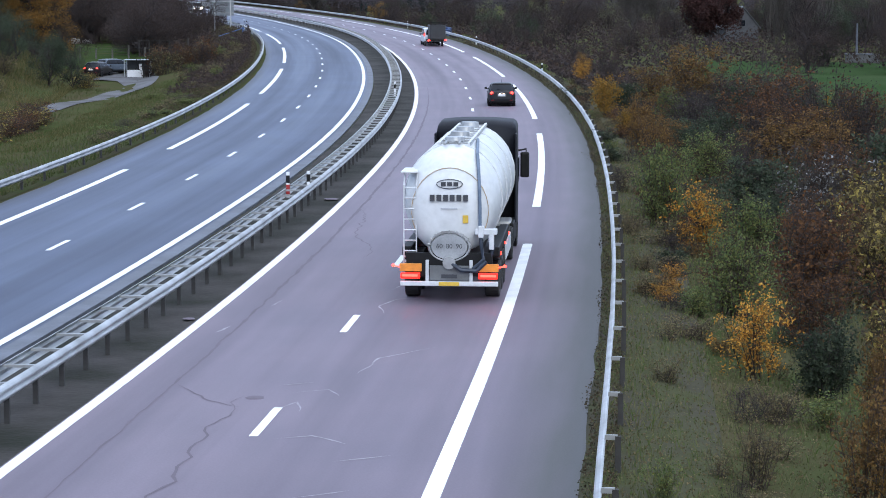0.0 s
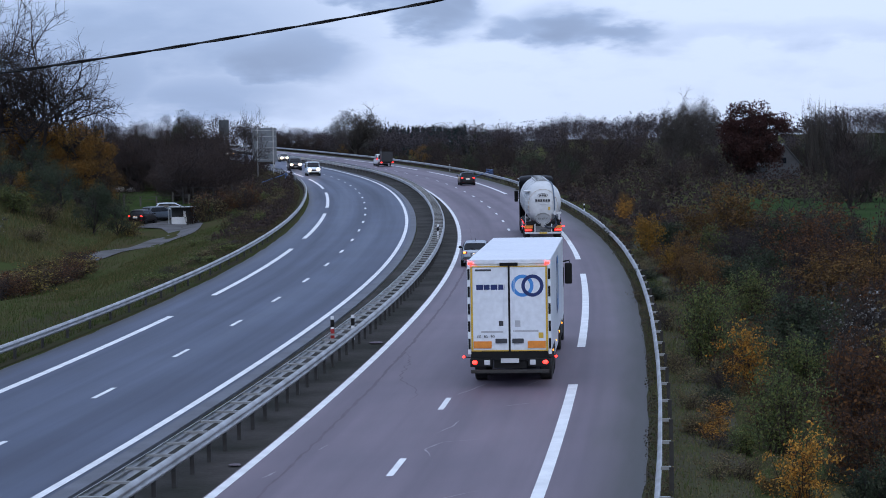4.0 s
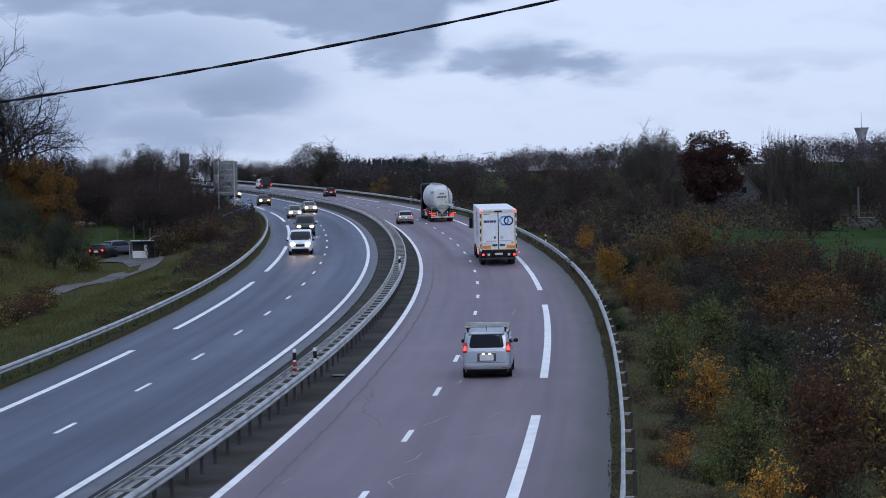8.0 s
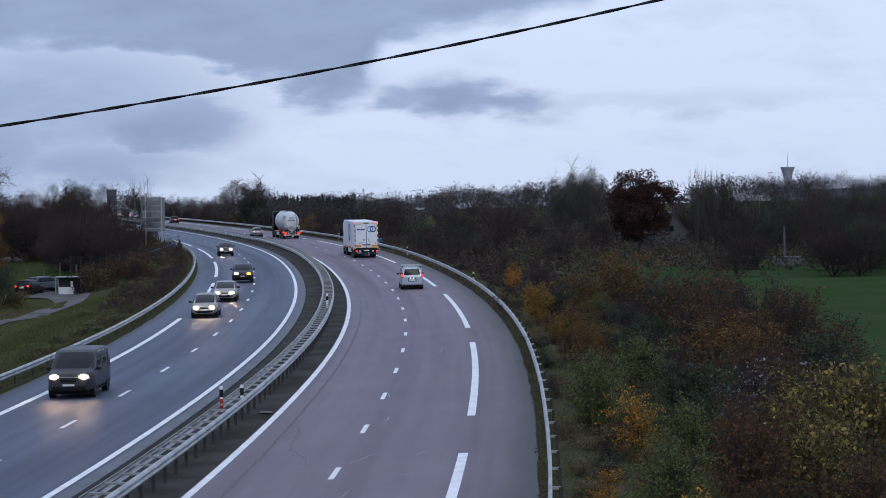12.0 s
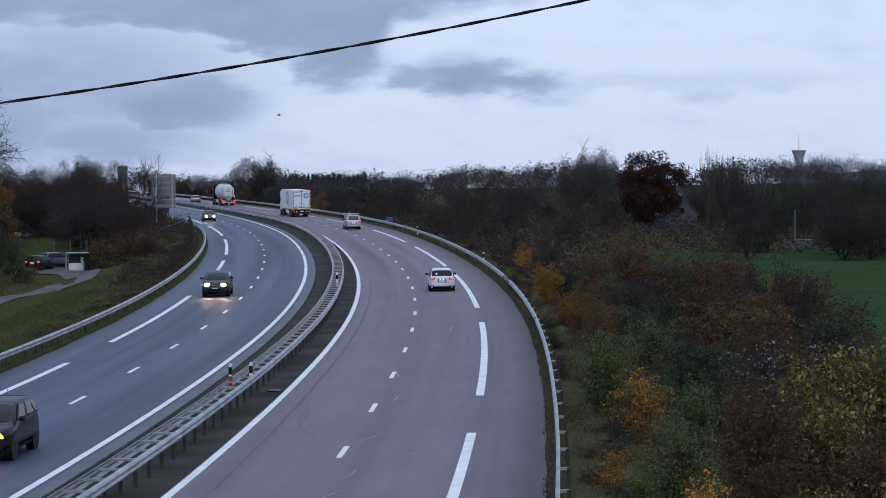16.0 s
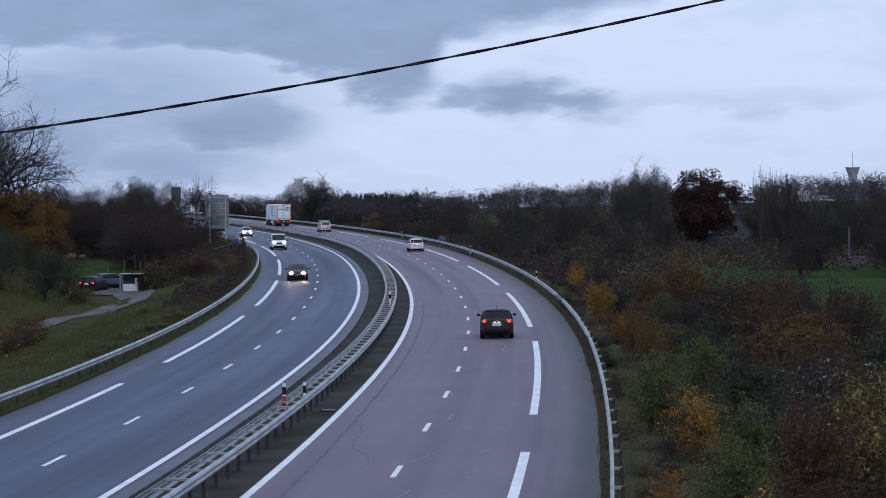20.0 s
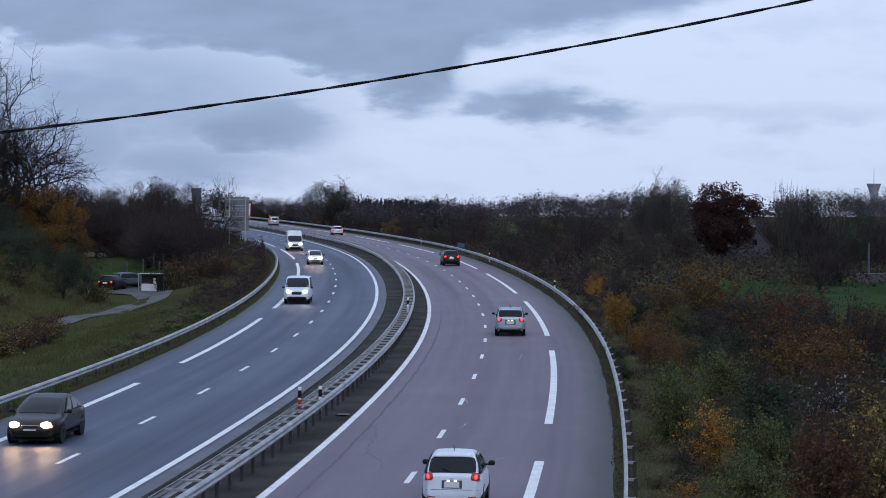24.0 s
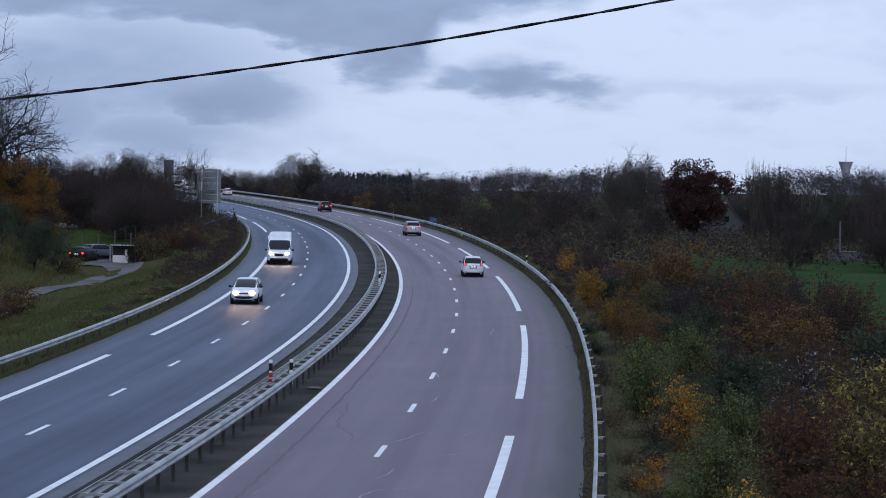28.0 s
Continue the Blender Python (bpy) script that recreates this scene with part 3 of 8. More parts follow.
def strips_mesh(name, paths, material, sides=3, fine=0.40):
    """Stems and twigs: each path is (points, radii); three-sided tapered tubes in one mesh."""
    verts, faces = [], []
    thin = fine * max(r[0] for _, r in paths)
    for pts, rad in paths:
        base = len(verts)
        n = len(pts)
        if rad[0] < thin and n > 2:
            # fine twigs: one flat blade in two lengths
            k = n // 2
            pts, rad, n = [pts[0], pts[k], pts[-1]], [rad[0], rad[k], rad[-1]], 3
            d = pts[2] - pts[0]
            u = np.cross(d, (0.31, 0.87, 0.2))
            u = u / (np.linalg.norm(u) + 1e-9)
            for i in range(3):
                verts += [pts[i] - u * rad[i], pts[i] + u * rad[i]]
            faces += [(base, base + 1, base + 3, base + 2), (base + 2, base + 3, base + 5, base + 4)]
            continue
        for i in range(n):
            p = pts[i]
            d = pts[min(i + 1, n - 1)] - pts[max(i - 1, 0)]
            d = d / (np.linalg.norm(d) + 1e-9)
            u = np.cross(d, (0.31, 0.87, 0.2) if abs(d[2]) > 0.7 else (0, 0, 1.0))
            u = u / (np.linalg.norm(u) + 1e-9)
            w = np.cross(d, u)
            for k in range(sides):
                a = 6.2832 * k / sides
                verts.append(p + rad[i] * (math.cos(a) * u + math.sin(a) * w))
        for i in range(n - 1):
            for k in range(sides):
                a, b = base + i * sides + k, base + i * sides + (k + 1) % sides
                faces.append((a, b, b + sides, a + sides))
    return mesh_of(name, verts, faces, material)


def leaves_mesh(name, centres, size, material, flat=0.0, single=False):
    """One leaf blade at each centre, turned at random: folded in two, or a single small one."""
    n = len(centres)
    c = np.asarray(centres)
    a = RNG.normal(size=(n, 3))
    a[:, 2] *= 1 - flat
    a /= np.linalg.norm(a, axis=1)[:, None] + 1e-9
    b = RNG.normal(size=(n, 3))
    b -= (a * b).sum(1)[:, None] * a
    b /= np.linalg.norm(b, axis=1)[:, None] + 1e-9
    nn = np.cross(a, b)
    s = size * RNG.uniform(0.55, 1.35, n)[:, None]
    v = np.stack([c - a * s * 0.5, c + b * s * 0.30 + nn * s * 0.10, c + a * s * 0.5, c - b * s * 0.30 + nn * s * 0.10], 1).reshape(-1, 3)
    i = np.arange(n)[:, None] * 4
    f = np.concatenate([i + [[0, 1, 2]], i + [[0, 2, 3]]], 1).reshape(-1, 3)
    if single:
        f = f.reshape(-1, 2, 3)[:, 0, :]
        v = v.reshape(-1, 4, 3)
        v[:, 1] += (v[:, 1] - v[:, 3]) * 0.5
        v = v[:, :3].reshape(-1, 3)
        f = np.arange(n)[:, None] * 3 + np.array([[0, 1, 2]])
    me = bpy.data.meshes.new(name)
    me.from_pydata(v.tolist(), [], f.tolist())
    me.materials.append(material)
    return me


def bend_path(p, d, length, n, wander, lift=0.0):
    """A wandering twig from p along d."""
    pts = [np.array(p, float)]
    d = np.array(d, float)
    for _ in range(n):
        d = d + RNG.normal(size=3) * wander + np.array((0, 0, lift))
        d = d / np.linalg.norm(d)
        pts.append(pts[-1] + d * length / n)
    return np.array(pts), d


def shrub_parts(H, W, stems, twigs, leaves, leaf, lean=0.35, lift=0.03, sub=2, r0=0.018, gap=0.25, start=0.12):
    """Stems that fan out of one root with side twigs, and places for leaves along them."""
    paths, spots = [], []
    for i in range(stems):
        az = RNG.uniform(0, 6.2832)
        out = RNG.uniform(0.1, 1.0) ** 0.7 * lean
        d = (math.cos(az) * out, math.sin(az) * out, 1.0)
        root = (RNG.normal() * 0.10 * W, RNG.normal() * 0.10 * W, -0.05)
        ln = H * RNG.uniform(0.65, 1.05)
        pts, _ = bend_path(root, np.array(d) / np.linalg.norm(d), ln, 7, 0.10, lift)
        paths.append((pts, [r0 * (1 - 0.8 * k / 7) for k in range(8)]))
        for j in range(twigs):
            k = RNG.uniform(start, 0.98) * 7
            a = int(min(6, k))
            p = pts[a] + (pts[a + 1] - pts[a]) * (k - a)
            side = RNG.normal(size=3)
            side[2] = abs(side[2]) * 0.6
            side /= np.linalg.norm(side)
            tl = W * RNG.uniform(0.18, 0.42) * (1.15 - 0.7 * k / 7)
            tp, td = bend_path(p, side, tl, 4, 0.22, 0.05)
            paths.append((tp, [r0 * 0.38, r0 * 0.3, r0 * 0.22, r0 * 0.16, r0 * 0.08]))
            spots.append(tp)
            for _ in range(sub):
                q = tp[RNG.integers(1, 4)]
                sd = td + RNG.normal(size=3) * 0.8
                sd /= np.linalg.norm(sd)
                sp, _ = bend_path(q, sd, tl * 0.5, 3, 0.25)
                paths.append((sp, [r0 * 0.22, r0 * 0.17, r0 * 0.12, r0 * 0.05]))
                spots.append(sp)
    # leaves sit in bunches on twigs; some twigs stay bare
    keep = [s for s in spots if RNG.uniform() > gap]
    cs = []
    for _ in range(leaves):
        s = keep[RNG.integers(len(keep))]
        k = RNG.integers(1, len(s))
        cs.append(s[k - 1] + (s[k] - s[k - 1]) * RNG.uniform() + RNG.normal(size=3) * leaf * 0.8)
    return paths, cs


def grow(p, d, length, r, level, paths, tips, spread, lift, wander=0.12, n=5):
    """A limb with forked branches."""
    pts, dd = bend_path(p, d, length, n, wander, lift)
    paths.append((pts, [r * (1 - 0.55 * k / n) for k in range(n + 1)]))
    if level == 0:
        tips.append(pts)
        return
    kids = {4: 5, 3: 5, 2: 5, 1: 5}.get(level, 4)
    for i in range(kids):
        k = RNG.uniform(0.30, 1.0) * n if i < kids - 1 else n
        a = int(min(n - 1, k))
        q = pts[a] + (pts[a + 1] - pts[a]) * (k - a)
        side = RNG.normal(size=3)
        side -= side.dot(dd) * dd
        side /= np.linalg.norm(side) + 1e-9
        nd = dd * (1 - spread) + side * spread + np.array((0, 0, lift))
        nd /= np.linalg.norm(nd)
        grow(q, nd, length * RNG.uniform(0.50, 0.78), r * 0.52, level - 1, paths, tips, spread, lift, wander, max(3, n - 1))


def tree_parts(H, level=4, spread=0.5, lift=0.06, r=None, trunk=0.28, first=0.42, wander=0.12):
    paths, tips = [], []
    r = r or H * 0.023
    tr, d = bend_path((0, 0, -0.3), (0, 0, 1), H * trunk + 0.3, 4, 0.05)
    paths.append((tr, [r * 1.35, r * 1.15, r, r * 0.95, r * 0.9]))
    for i in range(6):
        az = 6.2832 * (i + RNG.uniform(-0.3, 0.3)) / 6
        up = RNG.uniform(0.5, 1.6)
        dd = np.array((math.cos(az), math.sin(az), up))
        dd /= np.linalg.norm(dd)
        grow(tr[RNG.integers(3, 5)], dd, H * first * RNG.uniform(0.8, 1.05), r * 0.6, level - 1, paths, tips, spread, lift, wander)
    grow(tr[-1], d, H * first * 1.1, r * 0.7, level - 1, paths, tips, spread, lift, wander)
    return paths, tips


def fit_size(paths, cs, H, W):
    """Brings a plant to H metres tall and W wide."""
    p = np.concatenate([q for q, _ in paths] + ([np.array(cs)] if len(cs) else []))
    kz = H / np.quantile(p[:, 2], 0.997)
    kx = W / (2 * np.quantile(np.hypot(p[:, 0], p[:, 1]), 0.97))
    k = np.array((kx, kx, kz))
    return [(q * k, [r * (kx + kz) / 2 for r in rad]) for q, rad in paths], [c * k for c in cs]


def fit_tree(paths, tips):
    n = len(tips)
    allp, _ = fit_size(paths + [(t, [0.01] * len(t)) for t in tips], [], 10.0, 9.0)
    return allp[:len(paths)], [q for q, _ in allp[len(paths):]]


def crown_spots(n, lumps=18, rx=3.5, z0=1.0, z1=9.7, rl=1.35):
    """Places for leaves in a crown of overlapping round clumps with gaps between them."""
    zc, rz = (z0 + z1) / 2, (z1 - z0) / 2 - rl * 0.7
    cs, ce = [], []
    for _ in range(lumps):
        d = RNG.normal(size=3)
        d /= np.linalg.norm(d)
        k = RNG.uniform(0.45, 1.0)
        ce.append((np.array((d[0] * rx * k, d[1] * rx * k, zc + d[2] * rz * k)), rl * RNG.uniform(0.65, 1.15)))
    for _ in range(n):
        c, r = ce[RNG.integers(lumps)]
        d = RNG.normal(size=3)
        d /= np.linalg.norm(d)
        cs.append(c + d * r * RNG.uniform() ** 0.4)
    return cs


def tip_spots(tips, n, jitter):
    cs = []
    for _ in range(n):
        t = tips[RNG.integers(len(tips))]
        cs.append(t[RNG.integers(len(t))] + RNG.normal(size=3) * jitter)
    return cs


LEAF = {
    "orange": leaf_mat("orange_birch_leaves", [(0.165, 0.0825, 0.0242), (0.44, 0.209, 0.0385), (0.528, 0.286, 0.0605), (0.308, 0.121, 0.0242), (0.176, 0.154, 0.0495)]),
    "yellow": leaf_mat("ochre_leaves", [(0.1817, 0.101, 0.02052), (0.2818, 0.151, 0.03078), (0.1495, 0.101, 0.02736)]),
    "tan": leaf_mat("tan_leaves", [(0.109, 0.0634, 0.0288), (0.167, 0.0943, 0.038), (0.0828, 0.0495, 0.0276), (0.207, 0.121, 0.0392), (0.0691, 0.053, 0.03)]),
    "willow": leaf_mat("grey_green_willow_leaves", [(0.07056, 0.0984, 0.04284), (0.1058, 0.14, 0.05355), (0.1613, 0.1624, 0.05355), (0.05544, 0.07616, 0.03808)]),
    "rust": leaf_mat("rusty_brown_leaves", [(0.0609, 0.0348, 0.0232), (0.104, 0.0508, 0.0275), (0.0493, 0.0333, 0.0261), (0.157, 0.0725, 0.029), (0.0522, 0.0391, 0.029)]),
    "dark": leaf_mat("dark_evergreen_leaves", [(0.02668, 0.03737, 0.02508), (0.04669, 0.06003, 0.039), (0.0667, 0.07739, 0.05016)]),
    "hazel": leaf_mat("yellow_hazel_leaves", [(0.0525, 0.0405, 0.024), (0.09, 0.0675, 0.033), (0.3, 0.232, 0.0675), (0.0675, 0.048, 0.03), (0.165, 0.128, 0.0525), (0.06, 0.045, 0.03), (0.36, 0.277, 0.0825), (0.075, 0.075, 0.033), (0.063, 0.045, 0.027)]),
    "beard": leaf_mat("grey_seed_heads", [(0.052, 0.0442, 0.0403), (0.078, 0.0689, 0.0624), (0.0585, 0.0468, 0.0416), (0.065, 0.0546, 0.0468), (0.0494, 0.0403, 0.0351), (0.0546, 0.0468, 0.039), (0.312, 0.312, 0.312), (0.052, 0.0416, 0.0364), (0.065, 0.0585, 0.0494), (0.0468, 0.039, 0.0338)]),
    "bracken": leaf_mat("dead_bracken", [(0.145, 0.109, 0.0667), (0.109, 0.0957, 0.0522), (0.203, 0.152, 0.0841), (0.087, 0.0957, 0.0406)]),
    "brown": leaf_mat("withered_brown_leaves", [(0.04105, 0.03213, 0.03022), (0.05768, 0.04089, 0.03643), (0.03643, 0.03137, 0.0334), (0.07286, 0.04826, 0.03491)]),
    # purple-brown, with the haze of distance put into the leaf colours
    "far": leaf_mat("haze_tinted_far_leaves", [(0.056, 0.048, 0.054), (0.070, 0.058, 0.060), (0.046, 0.043, 0.050)]),
    "oakred": leaf_mat("dark_red_oak_leaves", [(0.044, 0.024, 0.023), (0.062, 0.030, 0.027), (0.034, 0.022, 0.022)]),
    "conifer": leaf_mat("conifer_needles", [(0.018, 0.03, 0.0306), (0.03, 0.045, 0.0442)]),
    "ivy": leaf_mat("ivy_leaves", [(0.0144, 0.0224, 0.0112), (0.024, 0.032, 0.016), (0.0096, 0.0144, 0.008)]),
    "grass": leaf_mat("grass_blades", [(0.0624, 0.0884, 0.0286), (0.0975, 0.114, 0.0442), (0.156, 0.135, 0.0728), (0.0754, 0.101, 0.0325), (0.12, 0.0962, 0.0585)]),
    "amber": leaf_mat("amber_tree_leaves", [(0.184, 0.0978, 0.0322), (0.287, 0.144, 0.0368), (0.127, 0.0747, 0.0322), (0.241, 0.149, 0.0414)]),
    "bankgrass": leaf_mat("bank_grass_blades", [(0.0405, 0.0621, 0.0189), (0.0648, 0.081, 0.027), (0.101, 0.0891, 0.0459), (0.0486, 0.0702, 0.0216)]),
    "deadweed": leaf_mat("dead_weed_stalks", [(0.075, 0.057, 0.039), (0.105, 0.075, 0.048), (0.054, 0.045, 0.033), (0.066, 0.069, 0.033)]),
    "straw": leaf_mat("straw_blades", [(0.11, 0.095, 0.042), (0.15, 0.125, 0.06), (0.08, 0.080, 0.032), (0.062, 0.074, 0.026)]),
    "field": leaf_mat("meadow_blades", [(0.026, 0.048, 0.018), (0.034, 0.060, 0.022), (0.040, 0.058, 0.026)]),
}
TWIG = leaf_mat("brown_twigs", [(0.045, 0.034, 0.028), (0.07, 0.052, 0.04), (0.055, 0.045, 0.042)])
BARK = mat("dark_bark", (0.05, 0.042, 0.036), 0.9, col2=(0.03, 0.026, 0.024), scale=3, bump=0.6, bump_scale=14, stretch=(4, 4, 0.6))
PALE_TWIG = leaf_mat("pale_grey_twigs", [(0.075, 0.068, 0.064), (0.10, 0.09, 0.08), (0.062, 0.056, 0.054)])
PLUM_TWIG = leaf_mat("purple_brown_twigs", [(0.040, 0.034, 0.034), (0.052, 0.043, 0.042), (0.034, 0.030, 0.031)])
KINDS = {
    # kind: stems, twigs, leaves, leaf size, lean, twig material, words
    "orange": (14, 12, 2300, 0.075, 0.30, TWIG, "young birch bush full of orange autumn leaves"),
    "yellow": (16, 12, 3000, 0.085, 0.40, TWIG, "ochre-yellow autumn bush on the verge"),
    "tan": (18, 13, 3800, 0.070, 0.45, TWIG, "tan-leaved autumn bush in the thicket"),
    "willow": (26, 12, 4600, 0.070, 0.26, TWIG, "upright grey-green willow bush on the verge"),
    "rust": (20, 14, 3000, 0.080, 0.45, PLUM_TWIG, "rusty brown half-bare bush in the thicket"),
    "dark": (20, 13, 4600, 0.090, 0.60, PLUM_TWIG, "dense dark evergreen bush"),
    "hazel": (22, 14, 1900, 0.115, 0.50, TWIG, "hazel bush with large yellow leaves"),
    "beard": (20, 14, 2200, 0.085, 0.55, PLUM_TWIG, "tangled grey bush with pale seed heads"),
    "bare": (26, 16, 500, 0.070, 0.50, PLUM_TWIG, "bare purple-brown thorn bush"),
    "bracken": (24, 9, 1500, 0.070, 0.75, TWIG, "dead brown bracken and weeds"),
}
PROTO = {}


def plant_proto(kind, v):
    """The two meshes of a bush, two metres tall and two wide, shared by all its kind."""
    key = (kind, v)
    if key not in PROTO:
        stems, twigs, leaves, leaf, lean, tw, words = KINDS[kind]
        if v == 2:
            # low scrub: fewer stems and leaves
            stems, leaves, leaf = stems // 2, leaves // 3, leaf * 1.5
        paths, cs = shrub_parts(2.0, 2.0, stems, twigs, leaves, leaf, lean, gap=0.5 if kind in ("hazel", "orange", "tan") else 0.3)
        paths, cs = fit_size(paths, cs, 2.0, 2.0)
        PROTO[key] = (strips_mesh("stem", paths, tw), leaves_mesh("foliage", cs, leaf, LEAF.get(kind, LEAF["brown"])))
    return PROTO[key]


def plant(kind, x, y, h, w, group="verge bushes", v=None):
    stems, foliage = plant_proto(kind, v if v is not None else int(RNG.integers(2)))
    ob = thing("bush", KINDS[kind][6], "bush", group)
    ob.location = (x, y, land_z(x, y) - 0.05)
    ob.rotation_euler = (0, 0, RNG.uniform(0, 6.28))
    ob.scale = (w / 2.0, w / 2.0, h / 2.0)
    part("stem", stems, None, ob)
    part("foliage", foliage, None, ob)
    return ob


BUSHES = [
    ("orange", 6.25, 69.5, 2.3, 2.2), ("willow", 5.3, 75.6, 2.9, 2.2), ("tan", 6.4, 107.5, 3.1, 2.2), ("tan", 7.3, 105.4, 2.2, 2.6), ("yellow", 5.9, 134.7, 2.7, 2.4),
    ("orange", 5.9, 178.7, 2.2, 1.7), ("tan", 13.8, 173.2, 5.0, 6.2), ("bare", 11.2, 134.2, 3.0, 4.6), ("rust", 18.3, 152.6, 4.8, 6.8), ("tan", 13.9, 116.8, 3.0, 5.4),
    ("dark", 9.4, 84.0, 2.6, 3.2), ("beard", 12.2, 88.7, 3.2, 3.4), ("hazel", 12.4, 76.4, 3.3, 3.2), ("rust", 8.6, 62.8, 3.0, 3.0), ("willow", 5.7, 57.1, 2.3, 2.2),
    ("orange", 5.2, 48.0, 2.0, 1.8), ("dark", 6.9, 47.7, 1.9, 1.9), ("bracken", 4.2, 36.8, 1.5, 1.2), ("tan", 6.2, 36.6, 2.4, 1.8), ("bracken", 4.4, 52.2, 0.8, 1.6),
    ("orange", 4.2, 57.5, 0.6, 1.0), ("tan", 7.5, 44.5, 2.0, 1.5), ("bracken", 4.0, 72.5, 0.8, 1.1), ("bracken", 3.9, 63.4, 0.7, 1.1), ("bare", 5.6, 81.4, 1.9, 2.2),
    ("dark", 7.4, 146.6, 2.0, 3.2), ("bare", 10.3, 102.1, 2.6, 3.6), ("willow", 7.6, 68.5, 2.4, 2.2), ("willow", 8.6, 98.0, 2.4, 2.6), ("dark", 8.6, 110.0, 2.2, 3.0),
    ("hazel", 10.6, 64.5, 2.8, 3.0), ("hazel", 14.4, 86.0, 3.3, 3.6), ("beard", 10.6, 77.5, 2.8, 3.0), ("rust", 10.4, 57.0, 2.7, 2.8), ("hazel", 8.8, 50.0, 2.4, 2.2),
    ("rust", 7.4, 54.5, 2.2, 2.2), ("yellow", 6.6, 120.5, 1.9, 2.2), ("orange", 6.6, 151.0, 1.8, 2.0), ("bare", 7.0, 125.0, 2.0, 2.8), ("bare", 6.4, 93.0, 2.0, 2.4),
    ("rust", 15.5, 126.5, 3.6, 4.6), ("tan", 17.5, 121.0, 3.0, 4.4), ("bare", 15.4, 108.0, 3.0, 4.0), ("rust", 14.8, 99.0, 3.2, 3.8), ("yellow", 20.8, 143.0, 3.4, 3.8),
    ("beard", 16.4, 94.0, 3.4, 3.6), ("bare", 12.8, 146.0, 3.4, 4.6), ("willow", 10.2, 141.0, 2.4, 3.0), ("dark", 11.4, 121.5, 2.4, 3.4), ("tan", 10.5, 158.0, 3.2, 4.0),
    ("hazel", 16.3, 84.0, 4.0, 3.6), ("dark", 17.5, 100.0, 4.0, 4.4), ("rust", 20.4, 118.0, 3.4, 5.0), ("bare", 23.0, 131.0, 3.2, 5.0), ("bracken", 5.2, 43.0, 0.9, 1.3), ("bracken", 5.8, 33.5, 1.2, 1.3), ("rust", 7.4, 39.5, 2.3, 1.8), ("dark", 8.8, 41.0, 2.4, 2.0), ("bracken", 3.3, 45.5, 0.6, 1.0),
    ("dark", 8.4, 73.5, 2.4, 2.3), ("rust", 16.0, 138.0, 5.0, 5.5), ("bare", 19.0, 136.0, 5.6, 4.6), ("dark", 18.0, 142.0, 4.4, 5.0), ("rust", 14.6, 131.0, 4.0, 4.6), ("bare", 20.4, 131.0, 5.4, 4.2), ("tan", 17.5, 127.0, 3.6, 4.6),
    ("dark", 15.0, 146.0, 3.4, 4.5), ("bare", 14.0, 124.0, 3.4, 4.0), ("rust", 22.0, 140.0, 4.6, 5.0), ("hazel", 11.6, 69.0, 3.0, 3.0), ("rust", 9.6, 68.0, 3.0, 2.6), ("bare", 17.2, 133.0, 4.8, 4.4), ("tan", 6.6, 98.6, 2.6, 2.0), ("willow", 6.2, 88.0, 2.2, 2.0), ("orange", 4.4, 60.0, 0.8, 1.0),
]
for row in BUSHES:
    plant(*row)


def verge_scrub():
    """Low brown scrub that grows against the shoulder barrier and on both verges."""
    for i in range(54):
        s = 46 + i * 5.2 + RNG.uniform(-2, 2)
        o = RNG.uniform(12.0, 13.2) if i % 3 else RNG.uniform(13.2, 15.0)
        p = at(s, o)
        plant(("bare", "bracken", "bracken", "willow", "bare")[i % 5], p.x, p.y, RNG.uniform(0.5, 1.0), RNG.uniform(0.9, 1.9), "verge scrub", 2)
    for i in range(46):
        p = at(38 + i * 2.3 + RNG.uniform(-1, 1), RNG.uniform(12.3, 15.4))
        plant(("bare", "bracken", "rust", "bracken", "dark")[i % 5], p.x, p.y, RNG.uniform(0.5, 1.15), RNG.uniform(0.9, 1.8), "verge scrub", 2)
    for i in range(84):
        s = 96 + i * 2.9 + RNG.uniform(-2, 2)
        if 246 < s < 286:
            continue
        o = -RNG.uniform(12.4, 15.0 if s < 150 else 19.0)
        p = at(s, o)
        plant(("bracken", "bare", "bracken", "willow")[i % 4], p.x, p.y, RNG.uniform(0.5, 1.5 if s > 160 else 0.6), RNG.uniform(1.2, 2.8), "verge scrub", 2)


verge_scrub()

# ---- woods ----
SKY_AT = (-0.30, -0.2594, -0.2294, -0.1971, -0.187, -0.1743, -0.1617, -0.1492, -0.1392, -0.114, -0.0712, -0.036, -0.0234, -0.0057, 0.0194, 0.0421, 0.051, 0.0749, 0.0755, 0.1100, 0.1126, 0.1378, 0.1605, 0.168, 0.1978, 0.4)
SKY_H = (0.0322, 0.0202, 0.0162, 0.0074, 0.0106, 0.014, 0.0147, 0.012, 0.0057, 0.0029, 0.0031, 0.0023, 0.0009, 0.0034, 0.0048, 0.0067, 0.0075, 0.0075, -0.0035, -0.0035, 0.0047, 0.0072, 0.0062, 0.0077, 0.007, 0.0082)


def skyline(a):
    """The woods' upper edge by direction, uneven from crown to crown."""
    return knots(a, SKY_AT, SKY_H) + 0.0012 + 0.0030 * noise.noise(Vector((a * 42, 0.3, 0))) + 0.0012 * noise.noise(Vector((a * 190, 2.3, 0)))


